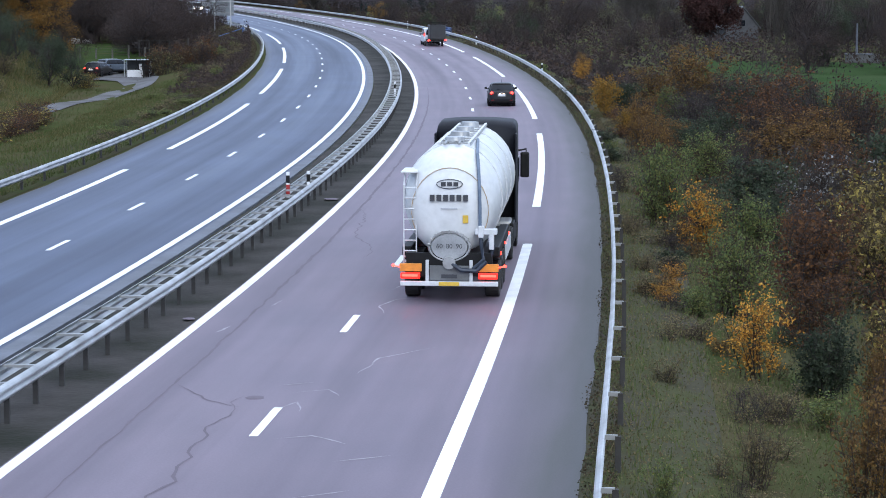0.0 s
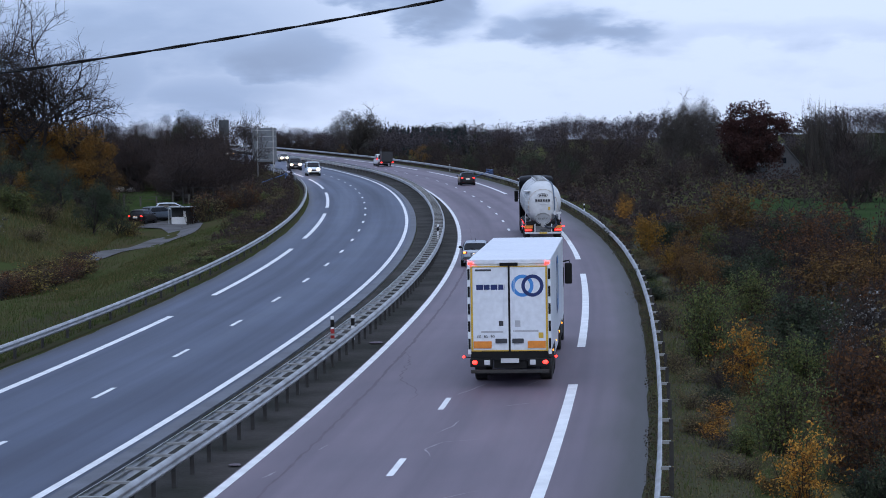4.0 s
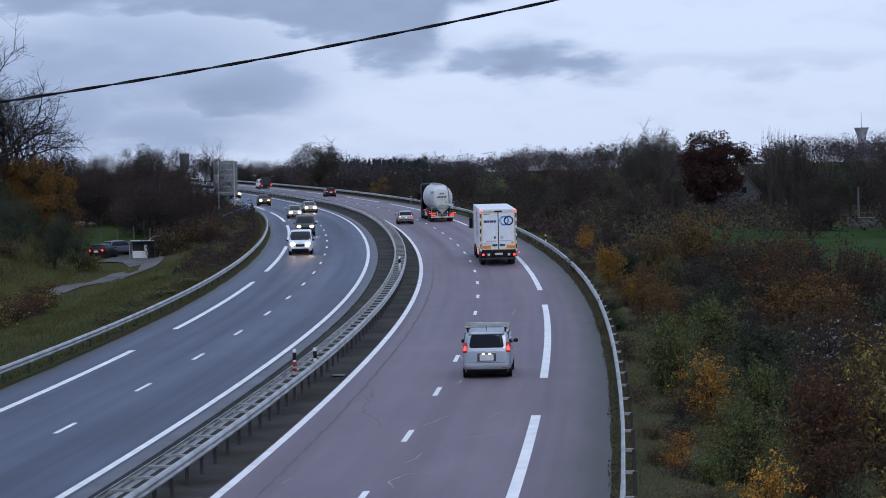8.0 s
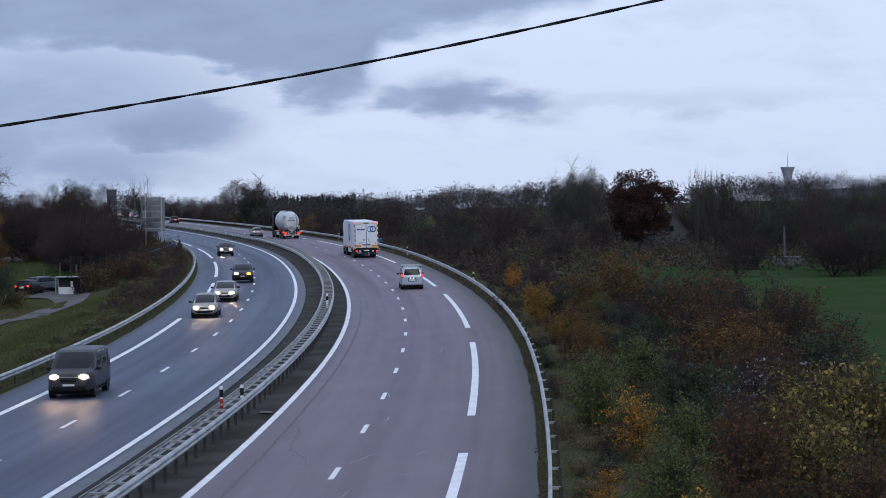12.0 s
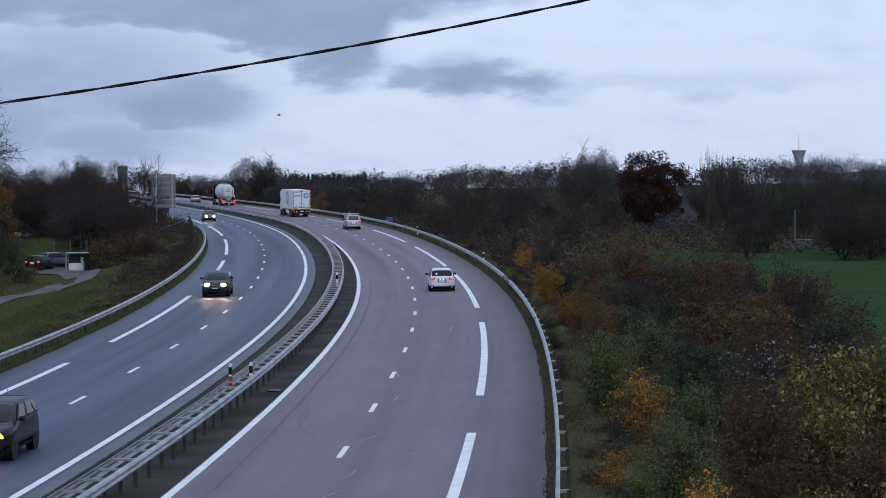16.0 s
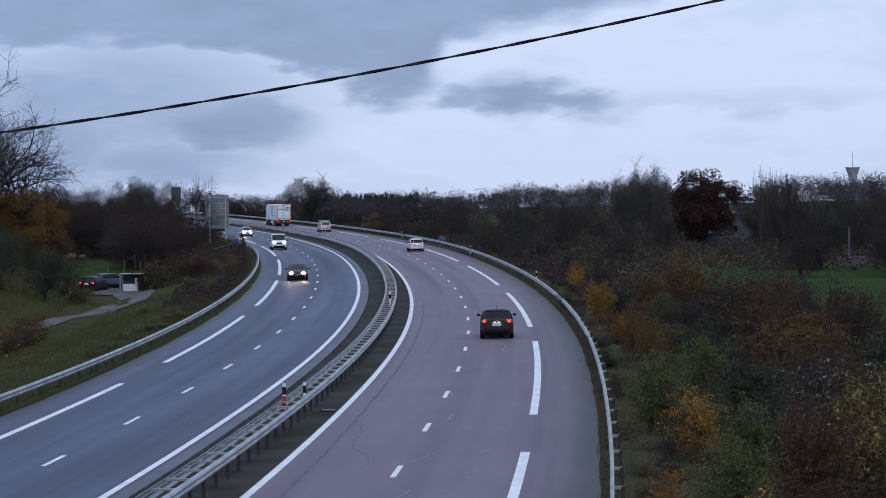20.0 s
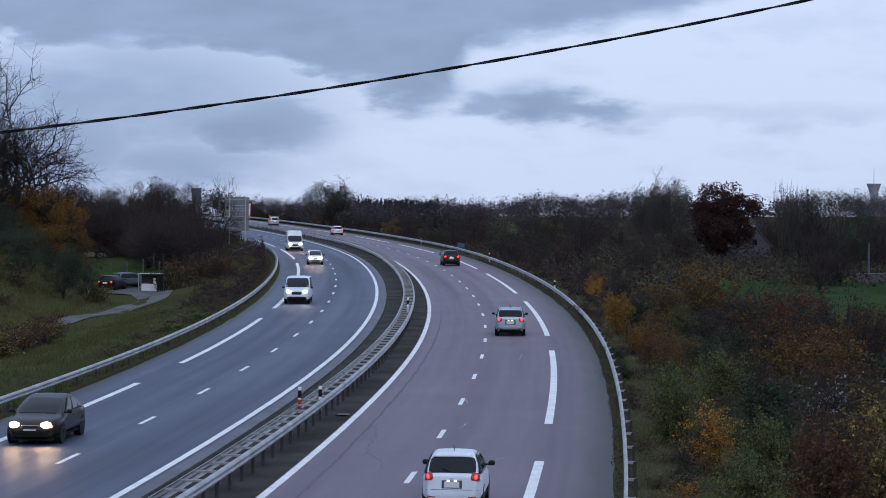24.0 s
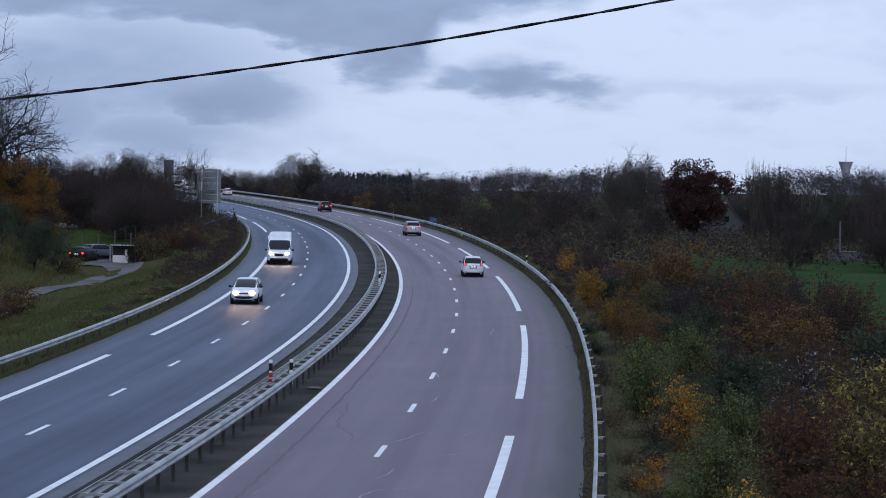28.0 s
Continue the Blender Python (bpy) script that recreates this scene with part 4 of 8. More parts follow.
def tree_proto(kind, v):
    key = ("tree", kind, v)
    if key in PROTO:
        return PROTO[key]
    if kind == "wood":
        paths, tips = tree_parts(10.0, 3, 0.50, 0.05, trunk=0.06, first=0.44)
        paths, tips = fit_tree(paths, tips)
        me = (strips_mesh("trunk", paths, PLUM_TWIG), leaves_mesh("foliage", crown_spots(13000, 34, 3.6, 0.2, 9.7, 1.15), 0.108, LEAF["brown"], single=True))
    elif kind == "green":
        paths, tips = tree_parts(10.0, 3, 0.55, 0.03, trunk=0.12, first=0.42)
        paths, tips = fit_tree(paths, tips)
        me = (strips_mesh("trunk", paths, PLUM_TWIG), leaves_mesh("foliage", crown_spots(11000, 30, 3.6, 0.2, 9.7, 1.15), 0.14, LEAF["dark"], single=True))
    elif kind == "tanwood":
        paths, tips = tree_parts(10.0, 3, 0.55, 0.03, trunk=0.12, first=0.42)
        paths, tips = fit_tree(paths, tips)
        me = (strips_mesh("trunk", paths, TWIG), leaves_mesh("foliage", crown_spots(11000, 28, 3.6, 0.6, 9.7, 1.15), 0.13, LEAF["tan"], single=True))
    elif kind == "amber":
        paths, tips = tree_parts(10.0, 3, 0.55, 0.03, trunk=0.12, first=0.42)
        paths, tips = fit_tree(paths, tips)
        me = (strips_mesh("trunk", paths, TWIG), leaves_mesh("foliage", crown_spots(13000, 40, 3.7, 0.3, 9.8, 1.1), 0.15, LEAF["amber"], single=True))
    elif kind == "oakred":
        paths, tips = tree_parts(10.0, 3, 0.55, 0.02, trunk=0.22, first=0.36)
        paths, tips = fit_tree(paths, tips)
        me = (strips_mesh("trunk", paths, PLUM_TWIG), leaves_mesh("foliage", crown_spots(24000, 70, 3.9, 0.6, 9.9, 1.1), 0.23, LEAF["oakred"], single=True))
    elif kind == "bare":
        paths, tips = tree_parts(10.0, 5 if v else 4, 0.52 if v else 0.50, 0.03, r=0.20 if v else 0.165, trunk=0.22, first=0.36, wander=0.075)
        paths, tips = fit_tree(paths, tips)
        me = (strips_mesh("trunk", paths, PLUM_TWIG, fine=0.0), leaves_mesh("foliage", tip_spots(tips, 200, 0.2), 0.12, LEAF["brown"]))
    elif kind == "palebare":
        paths, tips = tree_parts(10.0, 5, 0.55, 0.02, trunk=0.18, first=0.34)
        paths, tips = fit_tree(paths, tips)
        me = (strips_mesh("trunk", paths, PALE_TWIG, fine=0.0), leaves_mesh("foliage", crown_spots(15000, 60, 4.0, 2.0, 9.9, 1.0), 0.13, PALE_TWIG, single=True))
    else:
        paths, tips = tree_parts(10.0, 4, 0.28, 0.16, trunk=0.15, first=0.42)
        paths, tips = fit_tree(paths, tips)
        me = (strips_mesh("trunk", paths, PALE_TWIG, fine=0.0), leaves_mesh("foliage", tip_spots(tips, 200, 0.2), 0.12, LEAF["brown"]))
    if kind in ("wood", "green", "tanwood", "oakred", "amber"):
        # the branches stay inside the crown
        me[0].transform(Matrix.Diagonal((0.78, 0.78, 0.86, 1)))
    PROTO[key] = me
    return me


TREE_WORDS = {"wood": "dark half-bare woodland tree with withered leaves", "green": "dark green woodland tree", "amber": "broad tree with amber autumn leaves", "tanwood": "tan autumn tree at the wood's edge", "oakred": "broad oak with dark red autumn leaves", "bare": "bare winter tree with fine dark twigs", "palebare": "round bare tree with pale grey twigs", "poplar": "slender bare poplar with upright twigs"}


def tree(kind, x, y, h, w=None, group="trees", v=0):
    branches, foliage = tree_proto(kind, v)
    ob = thing("tree", TREE_WORDS[kind], "tree", group)
    ob.location = (x, y, land_z(x, y) - 0.1)
    ob.rotation_euler = (0, 0, RNG.uniform(0, 6.28))
    k = h / 10.0
    kw = (w / 9.0) if w else k
    ob.scale = (kw, kw, k)
    part("trunk", branches, None, ob)
    part("foliage", foliage, None, ob)
    return ob


def in_field(s, o):
    """The mown meadow between the thicket and the cottage."""
    return 24 + 0.075 * max(0, s - 95) < o < 125 and 92 < s < 222


def woods():
    count = 0
    for i in range(2600):
        s = 90 + 620 * RNG.uniform() ** 1.25
        right = RNG.uniform() < 0.78
        o = (15.5 + 150 * RNG.uniform() ** 1.7) if right else -(16 + 110 * RNG.uniform() ** 1.4)
        p = at(s, o)
        if abs(p.x / p.y) > 0.30:
            continue
        if right and (in_field(s, o) or (o > 30 and s < 95) or (s < 215 and o < 24 and s < 165)):
            continue
        az = p.x / p.y
        if not right and (s < 205 or (s < 232 and az > -0.196) or (-0.198 < az < -0.150 and s < 315)):
            continue
        if not right and s > 296 and s < 312 and o > -19:
            continue
        z = land(s, o).z
        top = EYE_Z + p.y * (skyline(p.x / p.y) - RNG.uniform(0.0, 0.012 if p.y > 250 else 0.02))
        h = min(top - z, 11.5) * RNG.uniform(0.92, 1.0)
        if 0.092 < az < 0.119 and p.y < 352:
            h = min(h, EYE_Z - 0.020 * p.y - z)
        if right and o < 34 and s > 160:
            h = min(h, 2.2 + 0.20 * (o - 14) + RNG.uniform(0, 1.2))
        if h < 1.8:
            continue
        u = RNG.uniform()
        kind = "wood" if u < 0.74 else "green" if u < 0.89 else "tanwood" if u < 0.965 and az < 0.10 else "bare"
        tree(kind, p.x, p.y, h, h * RNG.uniform(0.85, 1.25), "woods", int(RNG.integers(3)) if kind == "wood" else int(RNG.integers(2)) if kind == "green" else 0)
        count += 1
        if count >= 185:
            break
    # far ridge behind the woods, too many to count
    paths, cs = [], []
    for i in range(1250):
        y = RNG.uniform(430, 1150)
        x = RNG.uniform(-0.32, 0.32) * y
        z = land_z(x, y)
        top = EYE_Z + y * (skyline(x / y) - RNG.uniform(0.0, 0.004))
        h = max(top - z, 3.5)
        s, o = road_coords(x, y)
        if h < 2 or abs(o) < 18 or x / y < -0.145:
            continue
        wide = h * RNG.uniform(0.35, 0.6)
        lumps = [(RNG.normal(size=3) * (0.45, 0.45, 0.16) + (0, 0, 0.60)) for _ in range(6)]
        for _ in range(250):
            d = RNG.normal(size=3)
            c = lumps[RNG.integers(6)] + d / np.linalg.norm(d) * RNG.uniform() ** 0.4 * (0.42, 0.42, 0.24)
            if 0.02 < c[2] < 1.06:
                cs.append(np.array((x + c[0] * wide, y + c[1] * wide, z + c[2] * h)))
    tagged(new("far_woods", leaves_mesh("far_woods", cs, 0.42, LEAF["far"], single=True)), "distant brown woods along the skyline, tinted with haze", "woods", "", "stuff")


woods()


def thicket(name, label, n, region, size, material):
    """Tangled undergrowth: leaf clusters over the land, too dense to count."""
    cs = []
    while len(cs) < n:
        s, o, h = region()
        p = land(s, o)
        f = RNG.uniform() ** 0.8
        lump = 0.55 + 0.45 * noise.noise(Vector((p.x * 0.35, p.y * 0.35, 9.0))) + 0.25 * noise.noise(Vector((p.x * 1.1, p.y * 1.1, 4.0)))
        cs.append(np.array((p.x, p.y, p.z + f * h * max(0.12, lump))))
    tagged(new(name, leaves_mesh(name, cs, size, material)), label, "undergrowth", "", "stuff")


def far_floor():
    s = 130 + 320 * RNG.uniform()
    o = 14.5 + 110 * RNG.uniform() ** 1.5
    if in_field(s, o) or (s < 165 and o > 27):
        return far_floor()
    return s, o, min(4.0, 0.9 + 0.14 * (o - 14))


def near_floor():
    s = 26 + 115 * RNG.uniform()
    o = 16.0 + 12 * RNG.uniform() ** 1.2 + (2.5 if s < 50 else 0)
    return s, o, min(2.6, 0.5 + 0.30 * (o - 15))


def left_floor():
    s = 150 + 190 * RNG.uniform()
    o = -12.6 - 26 * RNG.uniform() ** 1.6
    if 246 < s < 306 and o > -16.5:
        return left_floor()
    p = at(s, o)
    a = p.x / p.y
    if on_track(s, o) or on_track(s - 6, o) or (s < 232 and o < -19) or (-0.198 < a < -0.150 and 195 < s < 305) or (s < 205 and o < -17):
        return left_floor()
    return s, o, 1.0 if s < 225 else 3.2


def track_edge(s):
    ks = (152, 160, 168, 180, 190, 196, 200, 204, 213)
    return knots(s, ks, (-27.8, -26.8, -25.6, -24.0, -23.8, -25.0, -28.0, -31.0, -31.5)), knots(s, ks, (-26.2, -24.8, -23.2, -21.4, -20.9, -21.0, -21.3, -21.8, -22.5))


def on_track(s, o):
    """The gravel track and its turning place."""
    a, b = track_edge(s)
    return 150 < s < 215 and a - 0.5 < o < b + 0.5


def verge_floor():
    s = 10 + 85 * RNG.uniform() ** 1.3
    o = 11.6 + 5.5 * RNG.uniform()
    return s, o, 0.18 + 0.22 * max(0.0, noise.noise(Vector((s * 0.35, o * 0.8, 1.0)))) + (0.25 if o < 12.2 and s > 40 else 0.0)


def edge_weeds():
    s = 8 + 230 * RNG.uniform() ** 1.5
    o = 12.15 - (0.62 + 0.30 * noise.noise(Vector((s * 0.22, 4.0, 0)))) * RNG.uniform() ** 1.3
    return s, o, 0.20 * max(0.15, o - 10.9)


thicket("edge_weeds", "dark weeds and moss that creep over the shoulder's edge", 22000, edge_weeds, 0.065, LEAF["deadweed"])
thicket("verge_weeds", "dead brown weeds on the verge", 26000, verge_floor, 0.055, LEAF["bracken"])
thicket("verge_clover", "low green weeds on the verge", 26000, verge_floor, 0.045, LEAF["grass"])
thicket("undergrowth", "dark brown tangled undergrowth of the wood", 52000, far_floor, 0.42, LEAF["brown"])
thicket("bramble_thicket", "tangled rusty brambles behind the verge", 26000, near_floor, 0.13, LEAF["rust"])
thicket("ivy_thicket", "dark green ivy and brambles behind the verge", 22000, near_floor, 0.13, LEAF["dark"])
def bank_weed_strip():
    s = 118 + 190 * RNG.uniform()
    o = -12.0 - (3.0 + 4.0 * min(1, max(0, (s - 150) / 60))) * RNG.uniform() ** 1.2
    return (s, o, 0.35 + 0.5 * min(1, max(0, (s - 130) / 60))) if not on_track(s, o) else bank_weed_strip()


thicket("bank_weeds", "dead dark brown weeds behind the verge barrier", 34000, bank_weed_strip, 0.13, LEAF["deadweed"])
thicket("bank_thicket", "dark brown thicket on the bank", 24000, left_floor, 0.24, LEAF["brown"])
tree("bare", -50.2, 217, 19.0, 17.5, v=1)
tree("bare", -57.0, 219, 20.5, 17.0, v=2)
tree("bare", -47.5, 224, 13.0, 11.0, v=2)
tree("bare", -57, 228, 15.0, 13.0, v=1)
for x, y, h, w, k in ((-52, 205, 7.5, 7, "green"), (-48, 208, 6.2, 6, "green"), (-45.2, 206, 5.0, 5, "green"), (-43.0, 212, 4.2, 4.6, "green"), (-56, 212, 8.0, 7, "green"), (-46.0, 217, 9.6, 9.0, "amber"), (-51.5, 219, 10.5, 10, "amber"), (-57, 216, 10.5, 10, "amber"), (-40.2, 196, 5.6, 5.4, "green"), (-43.2, 192, 5.8, 6.0, "green"), (-38.6, 199, 3.8, 3.6, "green"), (-46.5, 190, 5.0, 6.0, "green"), (-51, 236, 11.0, 10, "green"), (-55, 240, 12.0, 10, "green"), (-57, 220, 9.0, 8, "wood"), (-44.5, 230, 6.0, 6, "wood")):
    tree(k, x, y, h, w)
# the dark belt behind the paddock and along the bank up to the sign
for i in range(32):
    x, y = -70 + 0.78 * i + RNG.uniform(-1, 1), RNG.uniform(310, 345)
    if (x + 3.6) / y > at(302, -16.6).x / at(302, -16.6).y:
        continue
    tree("green" if i % 9 == 4 else "wood", x, y, (11.4 + 1.0 * math.sin(i * 0.33)) * RNG.uniform(0.86, 1.04), RNG.uniform(8.0, 11.0), "paddock belt", int(i % 2))
sign_edge = at(302, -16.6)
for i in range(26):
    s, o = 244 + 2.3 * i + RNG.uniform(-2, 2), -17.5 - 9 * RNG.uniform()
    p = at(s, o)
    h = min(3.4 + 0.10 * (s - 230) + 0.35 * (-o - 17), 10.0) * RNG.uniform(0.85, 1.1)
    if (p.x + 0.50 * h) / p.y < sign_edge.x / sign_edge.y + 0.0005:
        tree("wood", p.x, p.y, h * 0.85, h * 1.15, "bank trees", int(i % 3))
for a, y, top in ((-0.1455, 290, 7.6), (-0.1415, 284, 7.1), (-0.1375, 291, 6.3), (-0.1338, 287, 5.6)):
    # bank trees that stand up to the sign's edge
    if abs(road_coords(a * y, y)[1]) > 13.5:
        tree("wood", a * y, y, top - land_z(a * y, y), 4.2, "bank trees", 1)
for i in range(30):
    # low undergrowth that closes the far bend's outer side
    y = 560 + 14 * math.sin(i * 2.1)
    x = y * (-0.126 + 0.0019 * i)
    if abs(road_coords(x, y)[1]) > 17:
        tree("wood", x, y, 7.6 + 0.9 * math.sin(i * 1.7) - land_z(x, y), 7.5 + math.sin(i * 3.1), "far undergrowth", i % 3)
tree("oakred", 29.3, 326, 13.4, 12.6)
tree("palebare", 24.6, 372, 13.6, 9.5)
tree("palebare", 20.6, 368, 11.6, 6.5)
tree("palebare", -38.8, 450, 10.5, 12.5)
tree("bare", -40.0, 300, 10.2, 6.0)
tree("bare", 33.5, 255, 10.6, 8.0)
for i in range(34):
    # dark belt behind the meadow and the slope beyond it
    y = RNG.uniform(238, 262) if i < 18 else RNG.uniform(300, 345)
    a = 0.132 + 0.085 * ((i % 18) + RNG.uniform(-0.3, 0.3)) / 17
    if i < 18 and 0.146 < a < 0.168:
        continue
    tree("green" if i % 5 == 2 else "wood", a * y, y, RNG.uniform(7.0, 8.8) if i < 18 else RNG.uniform(8.6, 10.2), RNG.uniform(6.5, 9.0), "meadow belt", int(i % 2))
tree("poplar", 32.4, 262, 10.0, 4.5)
tree("poplar", 37.0, 262, 9.4, 4.5)
for i in range(7):
    tree("poplar", 38.0 + 1.25 * i, 330 + 3 * (i % 3), 12.6 - 0.3 * i, 3.4, "poplar row")


def conifer_row():
    """A far plantation edge: spires of needles, too many to count."""
    cs = []
    for i in range(58):
        x, y = -44.4 + i * 0.39 + RNG.uniform(-0.2, 0.2), 600 + RNG.uniform(-9, 9)
        h, w, z = RNG.uniform(6.9, 7.9), RNG.uniform(2.6, 3.4), land_z(x, y)
        for _ in range(420):
            f = RNG.uniform() ** 1.5
            a, r = RNG.uniform(0, 6.2832), w * 0.5 * (1.03 - f) * RNG.uniform() ** 0.5
            cs.append(np.array((x + math.cos(a) * r, y + math.sin(a) * r, z + f * h)))
    tagged(new("conifer_row", leaves_mesh("conifer_row", cs, 0.45, LEAF["conifer"], single=True)), "dark spiky row of far conifers on the skyline", "conifers", "", "stuff")


conifer_row()
for x, y, h, w, k in ((-43, 190, 2.0, 4.0, "bracken"), (-45, 186, 2.2, 4.5, "willow"), (-47.5, 200, 3.0, 4.5, "yellow"), (-41.5, 178, 1.4, 3.4, "bracken"), (-44, 172, 2.4, 4.4, "beard"), (-47, 176, 2.8, 4.6, "beard"), (-38.5, 204, 1.6, 2.6, "hazel")):
    plant(k, x, y, h, w, "bank bushes")
for i in range(17):
    # a trimmed hedge along the verge, ragged and brown
    k = i / 16
    x, y = -33.2 + 3.4 * k + RNG.uniform(-0.4, 0.4), 157.5 - 39 * k
    plant(("rust", "bare", "hazel", "rust", "bracken")[i % 5], x, y, RNG.uniform(1.3, 1.9) * (1.15 if i < 4 else 1.0), RNG.uniform(2.8, 3.8), "hedge bushes")
for i in range(11):
    # brown thicket between the farm lane and the barrier
    plant(("bare", "rust", "bracken")[i % 3], -35.2 + 0.58 * i, 221.5 + RNG.uniform(-2, 2), RNG.uniform(2.4, 3.1), RNG.uniform(2.6, 3.4), "lane thicket", 2)
for i in range(26):
    # saplings and dead weeds scattered over the near verge
    k = RNG.uniform() ** 0.8
    p = at(10 + 42 * k, RNG.uniform(12.6, 16.2))
    plant(("bracken", "willow", "bracken", "tan", "bare", "bracken")[i % 6], p.x, p.y, RNG.uniform(0.3, 0.9), RNG.uniform(0.6, 1.3), "verge saplings", 2)


def blades(name, label, n, region, height, material, width=0.03):
    """Grass: thin bent blades by the thousand."""
    v, f = [], []
    for i in range(n):
        s, o = region()
        p = land(s, o)
        h = height * RNG.uniform(0.4, 1.3)
        a = RNG.uniform(0, 6.28)
        lean = RNG.uniform(0.05, 0.6) * h
        dx, dy = math.cos(a), math.sin(a)
        w = width * RNG.uniform(0.6, 1.5)
        b = len(v)
        v += [(p.x - dy * w, p.y + dx * w, p.z - 0.02), (p.x + dy * w, p.y - dx * w, p.z - 0.02), (p.x + dx * lean * 0.4, p.y + dy * lean * 0.4, p.z + h * 0.6), (p.x + dx * lean, p.y + dy * lean, p.z + h)]
        f += [(b, b + 1, b + 2), (b, b + 2, b + 3)]
    tagged(new(name, mesh_of(name, v, f, material)), label, "grass", "", "stuff")


def near_right():
    s = 8 + 110 * RNG.uniform() ** 1.6
    return s, 11.75 + RNG.uniform() ** 1.2 * 12


def near_left():
    s = 60 + 125 * RNG.uniform() ** 1.2
    o = -11.6 - RNG.uniform() ** 1.4 * 16
    return (s, o) if not on_track(s, o) else (s, -13.0)


def meadow():
    s = RNG.uniform(95, 222)
    return s, RNG.uniform(25 + 0.075 * (s - 95), 90)


blades("verge_grass", "rough greenish grass and weeds on the verge", 26000, near_right, 0.20, LEAF["grass"], 0.014)
blades("bank_grass", "rough dark green grass on the bank", 26000, near_left, 0.26, LEAF["bankgrass"], 0.022)
def mound_side():
    s = 150 + 64 * RNG.uniform()
    return s, -27.6 - 12 * RNG.uniform() ** 1.3


def straw_patch():
    s = 96 + 66 * RNG.uniform()
    return s, -17.2 - 5.5 * RNG.uniform() * min(1, max(0.25, (s - 90) / 30))


blades("mound_grass", "long yellow-green grass on the mound", 15000, mound_side, 0.45, LEAF["straw"], 0.035)
blades("straw_grass", "pale dry grass beside the hedge", 7000, straw_patch, 0.16, LEAF["straw"], 0.03)
blades("meadow_grass", "short green meadow grass", 9000, meadow, 0.12, LEAF["field"], 0.10)


# ---- vehicles ----
def loft(secs, cap=True):
    """A skin over cross-sections with the same number of points."""
    bm = bmesh.new()
    rings = [[bm.verts.new(p) for p in s] for s in secs]
    n = len(rings[0])
    for a, b in zip(rings, rings[1:]):
        for k in range(n):
            bm.faces.new((a[k], a[(k + 1) % n], b[(k + 1) % n], b[k]))
    if cap:
        bm.faces.new(list(reversed(rings[0])))
        bm.faces.new(rings[-1])
    bmesh.ops.recalc_face_normals(bm, faces=bm.faces)
    return bm


def hull_ring(y, w, z0, z1, tuck=0.06, crown=0.03, shoulder=0.10):
    """Half-rounded body section at y: w half width, from z0 up to z1."""
    pts = [(w - tuck - 0.05, z0), (w - 0.02, z0 + 0.10), (w, z0 + (z1 - z0) * 0.45), (w - 0.02, z1 - shoulder), (w - 0.06, z1 - shoulder * 0.35), (w - 0.16, z1), (w * 0.4, z1 + crown)]
    right = [Vector((x, y, z)) for x, z in pts]
    left = [Vector((-x, y, z)) for x, z in reversed(pts)]
    return right + left


def wheel_meshes(r, w, key, rimcol):
    k = "wheel" + key
    if k in MESHES:
        return MESHES[k]
    prof = [(r * 0.62, -w / 2), (r * 0.93, -w / 2), (r, -w / 2 + 0.03), (r, w / 2 - 0.03), (r * 0.93, w / 2), (r * 0.62, w / 2)]
    seg = 20
    bm = bmesh.new()
    rings = [[bm.verts.new((x, q * math.cos(6.2832 * i / seg), q * math.sin(6.2832 * i / seg))) for q, x in prof] for i in range(seg)]
    for i in range(seg):
        a, b = rings[i], rings[(i + 1) % seg]
        for j in range(len(prof)):
            bm.faces.new((a[j], a[(j + 1) % len(prof)], b[(j + 1) % len(prof)], b[j]))
    tyre = bm_mesh("tyre", bm, RUBBER)
    bm = bmesh.new()
    for sgn in (-1, 1):
        c = bm.verts.new((sgn * w * 0.30, 0, 0))
        ring = [bm.verts.new((sgn * w * 0.42, r * 0.63 * math.cos(6.2832 * i / seg), r * 0.63 * math.sin(6.2832 * i / seg))) for i in range(seg)]
        inner = [bm.verts.new((sgn * w * 0.30, r * 0.45 * math.cos(6.2832 * i / seg), r * 0.45 * math.sin(6.2832 * i / seg))) for i in range(seg)]
        for i in range(seg):
            bm.faces.new((ring[i], ring[(i + 1) % seg], inner[(i + 1) % seg], inner[i]))
            bm.faces.new((inner[i], inner[(i + 1) % seg], c))
    rim = bm_mesh("rim", bm, rimcol)
    MESHES[k] = (tyre, rim)
    return MESHES[k]


MESHES = {}
ALLOY = mat("wheel_alloy", (0.40, 0.41, 0.42), 0.35, 0.8, col2=(0.28, 0.28, 0.29), scale=8)
TAIL = glow("tail_lamp_red", (1.0, 0.020, 0.016), 7.5, (0.35, 0.01, 0.01))
TAIL_DIM = glow("tail_lamp_dim", (1.0, 0.03, 0.02), 0.8, (0.30, 0.01, 0.01))
INDICATOR = glow("indicator_amber", (1.0, 0.30, 0.03), 7.0, (0.5, 0.2, 0.02))
HEAD = glow("head_lamp_warm", (1.0, 0.66, 0.38), 120.0, (0.7, 0.7, 0.7))
HEAD_COOL = glow("head_lamp_white", (1.0, 0.95, 0.85), 45.0, (0.7, 0.7, 0.7))
DARK_TRIM = mat("dark_grey_trim", (0.05, 0.052, 0.056), 0.5, col2=(0.035, 0.036, 0.04), scale=5)
# warm emission over the whole glass stands in for the lamp's orange halo
LENS_LIT = glow("lit_lamp_glass", (1.0, 0.50, 0.22), 1.1, (0.5, 0.45, 0.4))
PLATE_GLOW = glow("plate_lamp", (1.0, 0.62, 0.35), 2.2, (0.6, 0.5, 0.4))
LENS = mat("clear_lamp_lens", (0.5, 0.5, 0.52), 0.12, col2=(0.4, 0.4, 0.42), scale=9)


